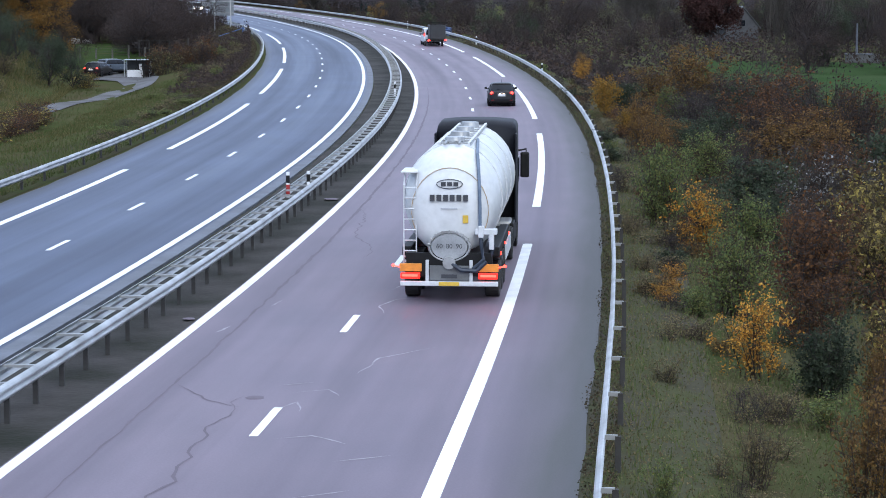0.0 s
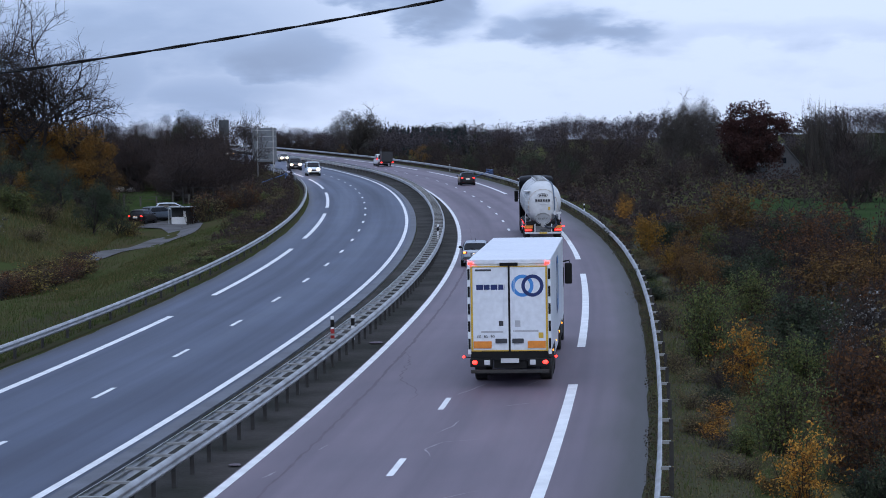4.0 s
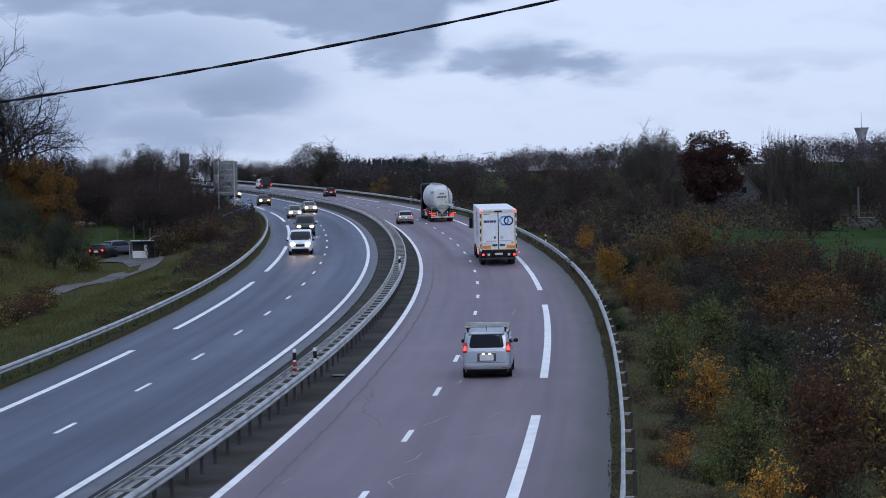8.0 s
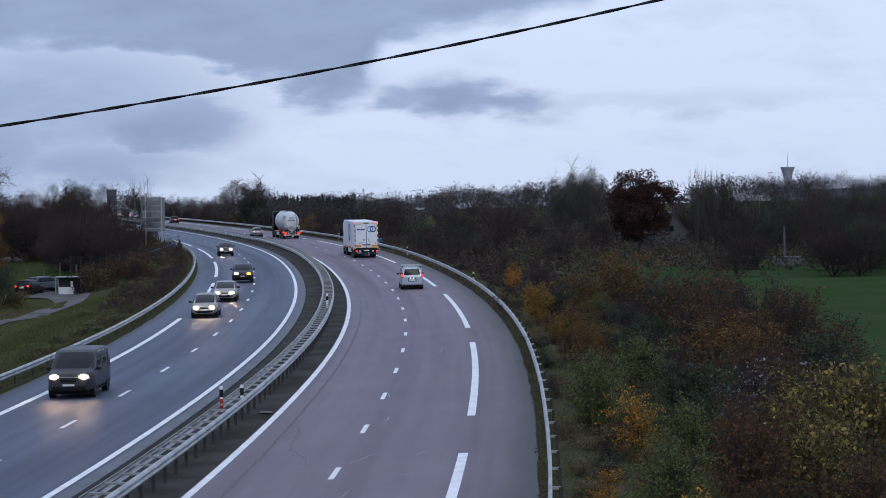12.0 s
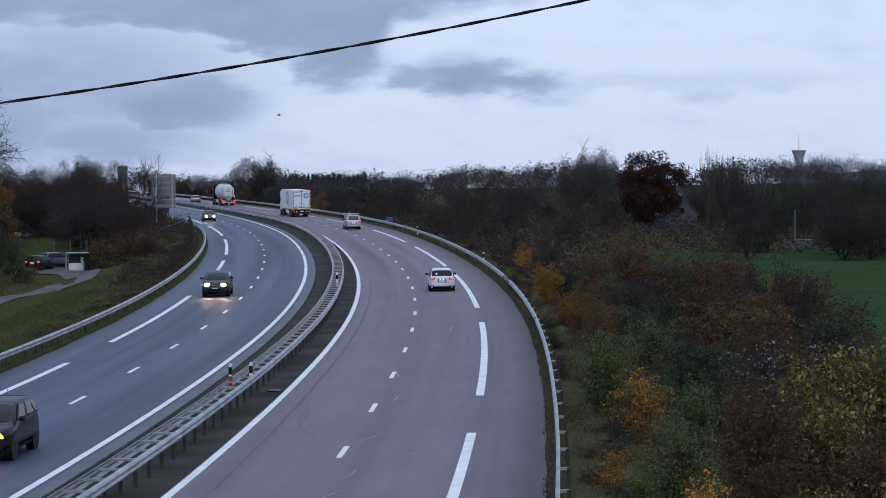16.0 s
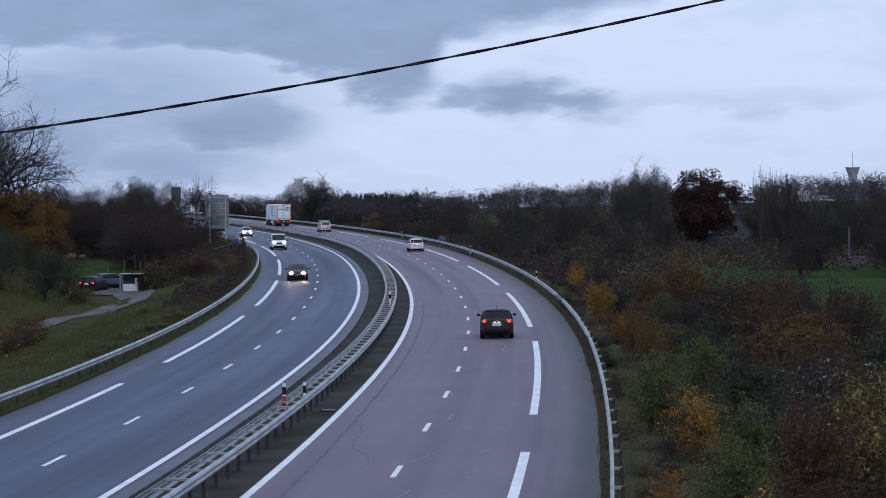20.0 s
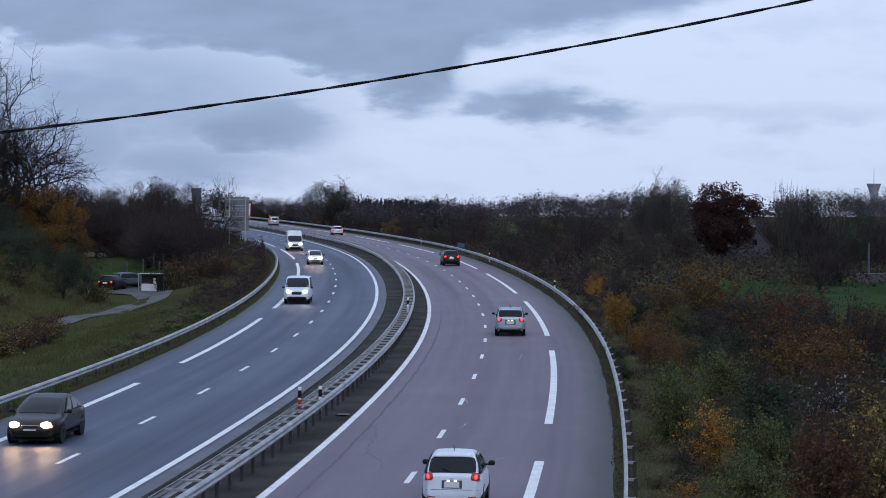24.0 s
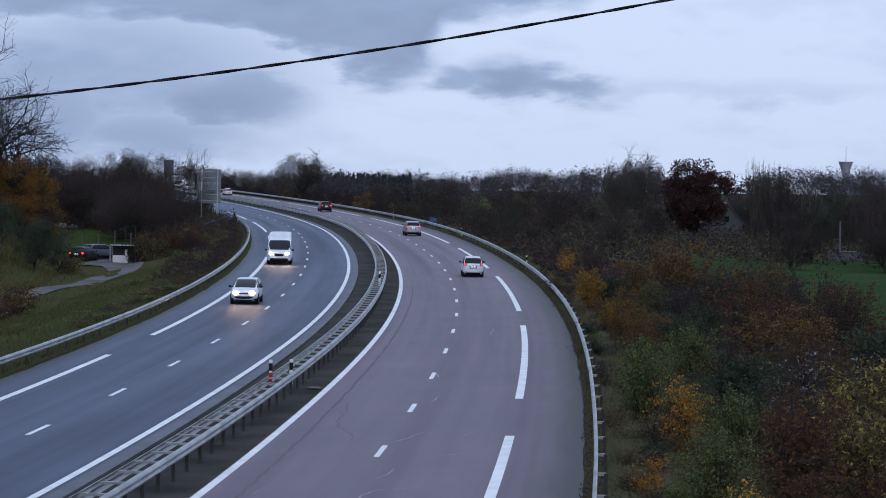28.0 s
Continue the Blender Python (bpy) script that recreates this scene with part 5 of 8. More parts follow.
def wheels(ob, L, W, ys, r, w=0.2, rim=None, key="", dual=()):
    tyre, rm = wheel_meshes(r, w, key or "%.2f" % r, rim or ALLOY)
    for y in ys:
        for sgn in (-1, 1):
            wh = part("wheel", tyre, None, ob)
            wh.name = "wheel"
            wh.matrix_basis = pose(sgn * (W / 2 - w / 2 - 0.02), y, r)
            part("rim", rm, None, wh)


def shut(pts, thick_vec):
    """A thin curved plate: a quad strip of (left, right) pairs with depth."""
    bm = bmesh.new()
    t = Vector(thick_vec)
    rows = [[bm.verts.new(Vector(a)), bm.verts.new(Vector(b)), bm.verts.new(Vector(b) + t), bm.verts.new(Vector(a) + t)] for a, b in pts]
    for p, q in zip(rows, rows[1:]):
        for k in range(4):
            bm.faces.new((p[k], p[(k + 1) % 4], q[(k + 1) % 4], q[k]))
    bm.faces.new(rows[0])
    bm.faces.new(list(reversed(rows[-1])))
    bmesh.ops.recalc_face_normals(bm, faces=bm.faces)
    return bm


def spline(rows, p):
    """A smooth curve through rows of (y, z); p runs from 0 to the last row."""
    n = len(rows)
    i = max(0, min(int(p), n - 2))
    f = p - i
    a, b, c, d = (rows[max(0, min(n - 1, i + k))] for k in (-1, 0, 1, 2))
    out = []
    for j in range(2):
        m0, m1 = (c[j] - a[j]) * 0.5, (d[j] - b[j]) * 0.5
        # gentle slopes keep long panels from overshooting
        lim = 1.6 * abs(c[j] - b[j]) + 0.01
        m0, m1 = max(-lim, min(lim, m0)), max(-lim, min(lim, m1))
        out.append((2 * f ** 3 - 3 * f ** 2 + 1) * b[j] + (f ** 3 - 2 * f ** 2 + f) * m0 + (3 * f ** 2 - 2 * f ** 3) * c[j] + (f ** 3 - f ** 2) * m1)
    return out


class Shell:
    """The pressed skin of a car: a side outline carried across the width, with rounded shoulders and narrowing ends."""

    def __init__(self, rows, w, wr, belt, T, clear, b, f, nose=0.24, stern=0.13, edge=0.10, waist=0.035):
        self.rows, self.w, self.wr, self.belt, self.T, self.clear, self.b, self.f = rows, w, wr, belt, T, clear, b, f
        self.nose, self.stern, self.edge, self.waist = nose, stern, edge, waist

    def half(self, y, z):
        """Half the width at a height and a place along the car."""
        if z < self.belt:
            k = (self.belt - z) / max(0.1, self.belt - self.clear)
            x = self.w - self.waist * (1 - k) ** 3 - 0.07 * max(0.0, k - 0.55) ** 2 / 0.2
        else:
            k = min(1.0, (z - self.belt) / max(0.1, self.T - self.belt))
            x = self.w - self.waist + (self.wr - self.w + self.waist) * (0.72 * k + 0.28 * k * k)
        d = max(0.0, (self.b + 0.55 - y) / 0.55)
        e = max(0.0, (y - self.f + 0.95) / 0.95)
        return x - self.stern * d * d - self.nose * e ** 2.2

    def point(self, p, a, out=0.0):
        """A place on the skin: p along the outline, a from -1 to 1 across; out: metres off the skin."""
        y, z = spline(self.rows, p)
        y0, z0 = spline(self.rows, max(0, p - 0.05))
        y1, z1 = spline(self.rows, min(len(self.rows) - 1, p + 0.05))
        L = math.hypot(y1 - y0, z1 - z0) + 1e-9
        ny, nz = -(z1 - z0) / L, (y1 - y0) / L
        t = max(0.0, (abs(a) - 0.72) / 0.28)
        r = self.edge * (1 - math.sqrt(max(0.0, 1 - t * t)))
        dome = 0.025 * (a * a)
        x = a * self.half(y, z) if t == 0 else math.copysign(self.half(y, z) * (0.72 + 0.28 * math.sin(t * 1.5708)), a)
        y, z = y - ny * (r + dome - out), z - nz * (r + dome - out)
        return Vector((x + (math.copysign(out * t * t, a) if t else 0), y, z))

    def flank(self, y, z, sgn, out=0.0):
        return Vector((sgn * (self.half(y, z) + out), y, z))

    def skin(self, n=66, m=18):
        bm = bmesh.new()
        last = len(self.rows) - 1
        al = [-1 + 2 * j / m for j in range(m + 1)]
        al = [math.copysign(abs(a) ** 0.8, a) for a in al]
        grid = [[bm.verts.new(self.point(last * i / n, a)) for a in al] for i in range(n + 1)]
        for i in range(n):
            for j in range(m):
                bm.faces.new((grid[i][j], grid[i][j + 1], grid[i + 1][j + 1], grid[i + 1][j]))
        bm.faces.new([grid[0][j] for j in range(m, -1, -1)] + [grid[n][j] for j in range(m + 1)])
        # the flanks close in rings towards the middle of the doors
        cy, cz = (self.b + self.f) / 2 - 0.05, self.clear + (self.belt - self.clear) * 0.62
        for j, sgn in ((0, -1), (m, 1)):
            ring = [grid[i][j] for i in range(n + 1)]
            ys = [(v.co.y, v.co.z) for v in ring]
            for k in range(1, 8):
                q = 1 - k / 8
                nxt = [bm.verts.new(self.flank(cy + (y - cy) * q, cz + (z - cz) * q, sgn)) for y, z in ys]
                for i in range(n):
                    bm.faces.new((ring[i], ring[i + 1], nxt[i + 1], nxt[i]))
                bm.faces.new((ring[n], ring[0], nxt[0], nxt[n]))
                ring = nxt
            bm.faces.new(ring)
        bmesh.ops.recalc_face_normals(bm, faces=bm.faces)
        return bm

    def solid(self, rows_out, rows_in):
        """A closed plate between an outer and an inner grid of places."""
        bm = bmesh.new()
        A = [[bm.verts.new(q) for q in r] for r in rows_out]
        B = [[bm.verts.new(q) for q in r] for r in rows_in]
        n, m = len(A) - 1, len(A[0]) - 1
        for i in range(n):
            for j in range(m):
                bm.faces.new((A[i][j], A[i][j + 1], A[i + 1][j + 1], A[i + 1][j]))
                bm.faces.new((B[i][j], B[i + 1][j], B[i + 1][j + 1], B[i][j + 1]))
        for i in range(n):
            bm.faces.new((A[i][0], A[i + 1][0], B[i + 1][0], B[i][0]))
            bm.faces.new((A[i][m], B[i][m], B[i + 1][m], A[i + 1][m]))
        for j in range(m):
            bm.faces.new((A[0][j], B[0][j], B[0][j + 1], A[0][j + 1]))
            bm.faces.new((A[n][j], A[n][j + 1], B[n][j + 1], B[n][j]))
        bmesh.ops.recalc_face_normals(bm, faces=bm.faces)
        return bm

    def panel(self, p0, p1, a0, a1, out=0.006, deep=0.04, n=8, m=10, cut=0.0):
        """A plate that follows the skin; a0 and a1 may be (lower, upper) pairs; cut rounds its corners."""
        g, h = [], []
        for i in range(n + 1):
            u = i / n
            lo = a0 if not isinstance(a0, tuple) else a0[0] + (a0[1] - a0[0]) * u
            hi = a1 if not isinstance(a1, tuple) else a1[0] + (a1[1] - a1[0]) * u
            s = cut * (1 - math.sqrt(max(0.0, 1 - (2 * u - 1) ** 6)))
            lo, hi = lo + s, hi - s
            p = p0 + (p1 - p0) * u
            row = [lo + (hi - lo) * j / m for j in range(m + 1)]
            g.append([self.point(p, a, out) for a in row])
            h.append([self.point(p, a, -deep) for a in row])
        return self.solid(g, h)

    def side(self, sgn, quad, out=0.006, deep=0.03, n=8):
        """A plate on the flank over four (y, z) corners: low rear, low front, high front, high rear."""
        g, h = [], []
        for i in range(n + 1):
            v = i / n
            r1, r2 = [], []
            for j in range(n + 1):
                u = j / n
                y = (1 - v) * ((1 - u) * quad[0][0] + u * quad[1][0]) + v * ((1 - u) * quad[3][0] + u * quad[2][0])
                z = (1 - v) * ((1 - u) * quad[0][1] + u * quad[1][1]) + v * ((1 - u) * quad[3][1] + u * quad[2][1])
                r1.append(self.flank(y, z, sgn, out))
                r2.append(self.flank(y, z, sgn, -deep))
            g.append(r1)
            h.append(r2)
        return self.solid(g, h)


def car(name, label, category, paint, L=4.2, W=1.76, T=1.48, hood=1.05, cowl=0.95, rake=0.75, tail_rake=0.45, belt=0.92, clear=0.20, wheel_r=0.31, rear_glass=True, side_glass=1.0, rack=False, lamps="off", tails="on", high_tails=False, cool=False, dark_bumper=False, indicator=False, bars=False, sticker=False, wiper=True, high=0.0, grille=0.12, intake=0.16, deck=0.0, strip=False, tail_shape=(0.66, 0.995, 3.6, 5.15), roof_paint=None):
    """A passenger car or van: nose towards +y, ground at z = 0, centre at the origin."""
    ob = thing(name, label, category)
    f, b, w = L / 2, -L / 2, W / 2
    wr = w - (0.25 if not high_tails else 0.13)
    y_rt, y_w1, y_w0 = b + deck + tail_rake, f - hood - rake, f - hood + 0.04
    top = T + high
    rows = [(b + 0.30, clear - 0.02), (b + 0.06, clear + 0.06), (b + 0.0, clear + 0.24), (b + 0.015, clear + 0.42), (b + 0.035, belt - 0.10)]
    if deck:
        rows += [(b + 0.08, belt + 0.05), (b + deck, belt + 0.10)]
    else:
        rows += [(b + 0.05, belt - 0.02), (b + 0.065 + tail_rake * 0.10, belt + 0.04)]
    rows += [(y_rt - tail_rake * 0.06, top - 0.10), (y_rt + 0.14, top - 0.025), ((y_rt + y_w1) / 2, top + 0.01)]
    if high:
        rows += [(y_w1 - 0.45, top - 0.03), (y_w1, T + 0.02)]
    else:
        rows += [(y_w1 - 0.22, T - 0.012), (y_w1, T - 0.05)]
    n_w1 = len(rows) - 1
    rows += [((y_w1 + y_w0) / 2, (T + cowl) / 2 + 0.015), (y_w0, cowl + 0.005), (f - hood * 0.72, cowl - 0.02), (f - hood * 0.36, cowl - 0.08), (f - 0.14, cowl - 0.19), (f - 0.03, cowl - 0.34), (f, clear + 0.30), (f - 0.03, clear + 0.10), (f - 0.25, clear - 0.01)]
    last = len(rows) - 1
    sh = Shell(rows, w, wr, belt, top, clear, b, f, nose=0.20 if high_tails else 0.26, stern=0.05 if high_tails else 0.15, edge=0.08 if high_tails else 0.13)
    part("body", sh.skin(), paint, ob, smooth=True)
    glass = glass_mat()
    if roof_paint:
        part("roof_panel", sh.panel(8.0, n_w1 - 0.1, -0.86, 0.86, 0.004, 0.02, n=10), roof_paint, ob, smooth=True)
    part("windscreen", sh.panel(n_w1 + 0.10, n_w1 + 1.93, (-0.84, -0.90), (0.84, 0.90), 0.005, n=10, cut=0.05), glass, ob, "dark tinted glass", smooth=True)
    if rear_glass:
        lo = 6.08 if not deck else 6.12
        part("rear_window", sh.panel(lo, 6.93, (-0.84, -0.86) if not high_tails else (-0.76, -0.72), (0.84, 0.86) if not high_tails else (0.76, 0.72), 0.006, n=12, m=14, cut=0.10), glass, ob, "dark tinted glass", smooth=True)
        part("spoiler", sh.panel(6.90, 7.55, -0.80, 0.80, 0.035, 0.03, n=4), paint, ob, smooth=True)
        if wiper:
            bm = bmesh.new()
            tube(bm, [sh.point(6.08, 0.0, 0.02), sh.point(6.3, -0.38, 0.03)], 0.013, 4)
            part("wiper", bm, BLACK, ob)
    else:
        part("door_seam", sh.panel(4.2, 7.0, -0.012, 0.012, 0.004), BLACK, ob)
    # side windows, door by door, follow the slope of both screens
    zb, zt = belt + 0.03, T - 0.085
    run0 = (b + deck + 0.16, y_rt + 0.16)
    run1 = (y_w0 - 0.22, y_w1 - 0.10)
    start = 1 - side_glass
    cuts = [start + 0.02, start + (1 - start) * 0.20, start + (1 - start) * 0.58, 0.985]
    for sgn in (-1, 1):
        for k in range(3):
            c0, c1 = cuts[k] + 0.012, cuts[k + 1] - 0.012
            y = lambda c, top_: (run0[top_] + (run1[top_] - run0[top_]) * c)
            part("side_window", sh.side(sgn, ((y(c0, 0), zb), (y(c1, 0), zb), (y(c1, 1), zt), (y(c0, 1), zt))), glass, ob, smooth=True)
        for c in (cuts[1], cuts[2]):
            part("pillar", sh.side(sgn, ((y(c, 0) - 0.05, zb), (y(c, 0) + 0.05, zb), (y(c, 1) + 0.035, zt), (y(c, 1) - 0.035, zt)), 0.004), BLACK, ob)
        part("sill_trim", sh.side(sgn, ((b + L * 0.27, clear), (f - L * 0.28, clear), (f - L * 0.28, clear + 0.10), (b + L * 0.27, clear + 0.10)), 0.008), BLACK, ob)
        part("door_handle", sh.side(sgn, ((b + L * 0.44, belt - 0.13), (b + L * 0.48, belt - 0.13), (b + L * 0.48, belt - 0.10), (b + L * 0.44, belt - 0.10)), 0.03), paint, ob)
        mir = bmesh.new()
        mx = sh.half(y_w0 - 0.3, belt)
        box(mir, *sorted((sgn * (mx + 0.03), sgn * (mx + 0.21))), y_w0 - 0.42, y_w0 - 0.28, belt + 0.01, belt + 0.15, bevel=0.05)
        box(mir, *sorted((sgn * (mx - 0.05), sgn * (mx + 0.06))), y_w0 - 0.36, y_w0 - 0.30, belt + 0.02, belt + 0.06)
        part("wing_mirror", mir, BLACK, ob)
        # lamps follow the corners
        amber = indicator and sgn < 0
        if high_tails:
            rng, acr = (4.05, 6.45), (0.80, 1.0)
            lit_rng, lit_acr = (5.1, 6.25), (0.83, 0.985)
        else:
            rng, acr = tail_shape[2:], tail_shape[:2]
            lit_rng, lit_acr = (rng[0] + 0.12, rng[1] - 0.12), (acr[0] + 0.10, acr[1] - 0.06)
        a0, a1 = sorted((sgn * acr[0], sgn * acr[1]))
        lens = part("tail_lamp", sh.panel(rng[0], rng[1], a0, a1, 0.012, 0.05, cut=0.03), RED_PAINT, ob, smooth=True)
        if tails == "on":
            a0, a1 = sorted((sgn * lit_acr[0], sgn * lit_acr[1]))
            part("lit_bulb", sh.panel(lit_rng[0], lit_rng[1], a0, a1, 0.020, 0.01, cut=0.06), INDICATOR if amber else TAIL, lens, "lit amber lamp" if amber else "lit red lamp", smooth=True)
        pf = n_w1 + 5
        a0, a1 = sorted((sgn * 0.50, sgn * 0.99))
        hd = part("head_lamp", sh.panel(pf + 0.05, pf + 0.80, a0, a1, 0.012, 0.05, cut=0.05), LENS_LIT if lamps == "on" and not cool else LENS, ob, smooth=True)
        if lamps == "on":
            bl = bmesh.new()
            c = sh.point(pf + 0.45, sgn * 0.76, 0.0)
            # larger than a real bulb: its size stands in for glare
            bmesh.ops.create_icosphere(bl, subdivisions=2, radius=0.135, matrix=Matrix.Translation(c) @ Matrix.Diagonal((1.30, 0.7, 0.80, 1)))
            part("bulb", bl, INDICATOR if amber else HEAD_COOL if cool else HEAD, hd, "lit amber lamp" if amber else "lit head lamp", smooth=True)
        a0, a1 = sorted((sgn * 0.62, sgn * 0.86))
        part("fog_lamp", sh.panel(last - 1.95, last - 1.45, a0, a1, 0.008), BLACK, ob, smooth=True)
        a0, a1 = sorted((sgn * 0.66, sgn * 0.90))
        part("rear_reflector", sh.panel(1.75, 1.88, a0, a1, 0.008), RED_PAINT, ob, smooth=True)
    # bumpers, plates, grille
    part("rear_valance", sh.panel(0.2, 1.55 if not dark_bumper else 2.75, -0.97, 0.97, 0.012), BLACK, ob, smooth=True)
    if strip:
        part("bumper_strip", sh.panel(1.95, 2.75, -0.985, 0.985, 0.022), DARK_TRIM, ob, "dark bumper strip", smooth=True)
    part("bumper_seam", sh.panel(2.86, 2.92, -0.96, 0.96, 0.003), BLACK, ob, smooth=True)
    pz = (1.95, 2.45) if high_tails and not rear_glass else (3.15, 3.75)
    part("plate_recess", sh.panel(pz[0] - 0.10, pz[1] + 0.14, -0.40, 0.40, 0.004), DARK_TRIM, ob, smooth=True)
    part("rear_plate", sh.panel(pz[0], pz[1], -0.30, 0.30, 0.012), GREY_PLATE, ob, "plain pale plate")
    if tails == "on":
        for a in (-0.14, 0.14):
            part("plate_lamp", sh.panel(pz[1] - 0.02, pz[1] + 0.14, a - 0.06, a + 0.06, 0.016, n=2, m=2), PLATE_GLOW, ob, "small lit plate lamp")
    part("badge", sh.panel(4.10, 4.35, -0.06, 0.06, 0.012), STEEL, ob, smooth=True)
    part("grille", sh.panel(n_w1 + 5.45, n_w1 + 5.45 + grille * 5.0, -0.46, 0.46, 0.010, n=4, cut=0.06), BLACK, ob, smooth=True)
    part("grille_bar", sh.panel(n_w1 + 5.62, n_w1 + 5.70, -0.44, 0.44, 0.022, n=2), STEEL, ob, smooth=True)
    part("air_intake", sh.panel(last - 2.05, last - 1.95 + intake * 4.2, -0.56 - intake, 0.56 + intake, 0.010, cut=0.10), BLACK, ob, smooth=True)
    part("front_plate", sh.panel(last - 2.28, last - 1.98, -0.32, 0.32, 0.022), GREY_PLATE, ob, "plain pale plate")
    part("front_valance", sh.panel(last - 0.95, last - 0.2, -0.95, 0.95, 0.010), BLACK, ob, smooth=True)
    if sticker:
        part("sticker", sh.panel(6.30, 6.55, -0.56, -0.40, 0.014), GREY_PLATE, ob)
    bm = bmesh.new()
    tube(bm, [(0, y_rt + 0.25, top - 0.02), (0, y_rt + 0.08, top + 0.17)], 0.008, 4)
    part("aerial", bm, BLACK, ob)
    if rack or bars:
        for sgn in (-1, 1):
            bm = bmesh.new()
            tube(bm, [(sgn * (wr - 0.03), y_rt + 0.12, T - 0.06), (sgn * (wr - 0.03), y_rt + 0.22, T + 0.03), (sgn * (wr - 0.03), y_w1 - 0.3, T + 0.03), (sgn * (wr - 0.03), y_w1 - 0.2, T - 0.06)], 0.02, 5)
            part("roof_rail", bm, STEEL, ob)
        if rack:
            for y in (y_rt + 0.3, (y_rt + y_w1) / 2, y_w1 - 0.4):
                part("cross_bar", boxes((-wr - 0.04, wr + 0.04, y - 0.035, y + 0.035, T + 0.10, T + 0.16), bevel=0.01), STEEL, ob)
                for sgn in (-1, 1):
                    part("rack_foot", boxes((*sorted((sgn * (wr - 0.12), sgn * (wr - 0.02))), y - 0.05, y + 0.05, T - 0.06, T + 0.10), bevel=0.015), BLACK, ob)
    wy = (b + L * 0.19, f - L * 0.205)
    for y in wy:
        for sgn in (-1, 1):
            ar = bmesh.new()
            x1 = sh.half(y, wheel_r + 0.1) + 0.006
            bmesh.ops.create_cone(ar, cap_ends=True, segments=24, radius1=wheel_r + 0.055, radius2=wheel_r + 0.055, depth=0.24, matrix=Matrix.Translation((sgn * (x1 - 0.12), y, wheel_r + 0.02)) @ Matrix.Rotation(radians(90), 4, "Y"))
            part("wheel_arch", ar, BLACK, ob)
    part("floor_pan", boxes((-w + 0.2, w - 0.2, b + 0.3, f - 0.3, clear - 0.06, clear + 0.1)), BLACK, ob)
    wheels(ob, L, W + 0.02, wy, wheel_r, 0.2)
    return ob


def paint_of(name, c, c2=None, rough=0.32, metal=0.0):
    return mat(name, c, rough, metal, col2=c2 or tuple(x * 0.82 for x in c), scale=1.4, coat=0.05, spec=0.25)


def ring_disc(bm, cx, y, cz, r0, r1, seg=40, depth=0.006):
    """A flat ring on a plane that faces -y."""
    a = [bm.verts.new((cx + r0 * math.cos(6.2832 * i / seg), y, cz + r0 * math.sin(6.2832 * i / seg))) for i in range(seg)]
    b = [bm.verts.new((cx + r1 * math.cos(6.2832 * i / seg), y, cz + r1 * math.sin(6.2832 * i / seg))) for i in range(seg)]
    for i in range(seg):
        j = (i + 1) % seg
        bm.faces.new((a[i], b[i], b[j], a[j]))
    return bm


def tractor(ob, y0, paint, tall=0.0):
    """A two-axle cab whose back wall stands at y0."""
    w = 1.24
    secs = []
    for y, ww, z0, z1 in ((y0, w, 0.95, 3.55), (y0 + 0.3, w, 0.75, 3.68), (y0 + 1.5, w, 0.55, 3.72), (y0 + 2.0, w - 0.03, 0.45, 3.45), (y0 + 2.25, w - 0.10, 0.42, 2.9), (y0 + 2.35, w - 0.16, 0.45, 1.7)):
        secs.append(hull_ring(y, ww, z0, z1 + tall, tuck=0.02, crown=0.05, shoulder=0.2))
    part("cab", loft(secs), paint, ob, "truck cab", smooth=True)
    part("windscreen", boxes((-1.05, 1.05, y0 + 2.16, y0 + 2.31, 1.95, 2.75), bevel=0.05), glass_mat(), ob)
    for sgn in (-1, 1):
        part("side_window", boxes((*sorted((sgn * 1.225, sgn * 1.255)), y0 + 1.15, y0 + 1.95, 2.0, 2.75), bevel=0.008), glass_mat(), ob)
        bm = bmesh.new()
        box(bm, *sorted((sgn * 1.27, sgn * 1.55)), y0 + 2.05, y0 + 2.20, 2.05, 2.85, bevel=0.05)
        tube(bm, [(sgn * 1.2, y0 + 2.1, 2.9), (sgn * 1.45, y0 + 2.12, 2.95), (sgn * 1.45, y0 + 2.12, 2.8)], 0.03, 5)
        part("wing_mirror", bm, BLACK, ob)
        part("cab_fairing", boxes((*sorted((sgn * 1.20, sgn * 1.25)), y0 - 0.55, y0 + 0.05, 0.9, 3.6), bevel=0.02), paint, ob)
        part("side_skirt", boxes((*sorted((sgn * 1.10, sgn * 1.22)), y0 - 1.7, y0 + 0.6, 0.35, 1.0), bevel=0.04), BLACK, ob)
        part("tank", boxes((*sorted((sgn * 0.62, sgn * 1.15)), y0 - 1.6, y0 - 0.4, 0.45, 1.05), bevel=0.08), STEEL, ob)
        part("head_lamp", boxes((*sorted((sgn * 0.72, sgn * 1.08)), y0 + 2.28, y0 + 2.38, 0.75, 0.98), bevel=0.03), LENS, ob)
    part("chassis", boxes((-0.45, 0.45, y0 - 3.0, y0 + 2.0, 0.65, 0.95)), BLACK, ob)
    wheels(ob, 0, 2.50, (y0 + 1.05,), 0.50, 0.34, key="truck")
    wheels(ob, 0, 2.50, (y0 - 2.55,), 0.50, 0.55, key="truckdual")
    for sgn in (-1, 1):
        bm = bmesh.new()
        bmesh.ops.create_cone(bm, cap_ends=True, segments=20, radius1=0.60, radius2=0.60, depth=0.30, matrix=Matrix.Translation((sgn * 1.06, y0 + 1.05, 0.55)) @ Matrix.Rotation(radians(90), 4, "Y"))
        part("wheel_arch", bm, BLACK, ob)


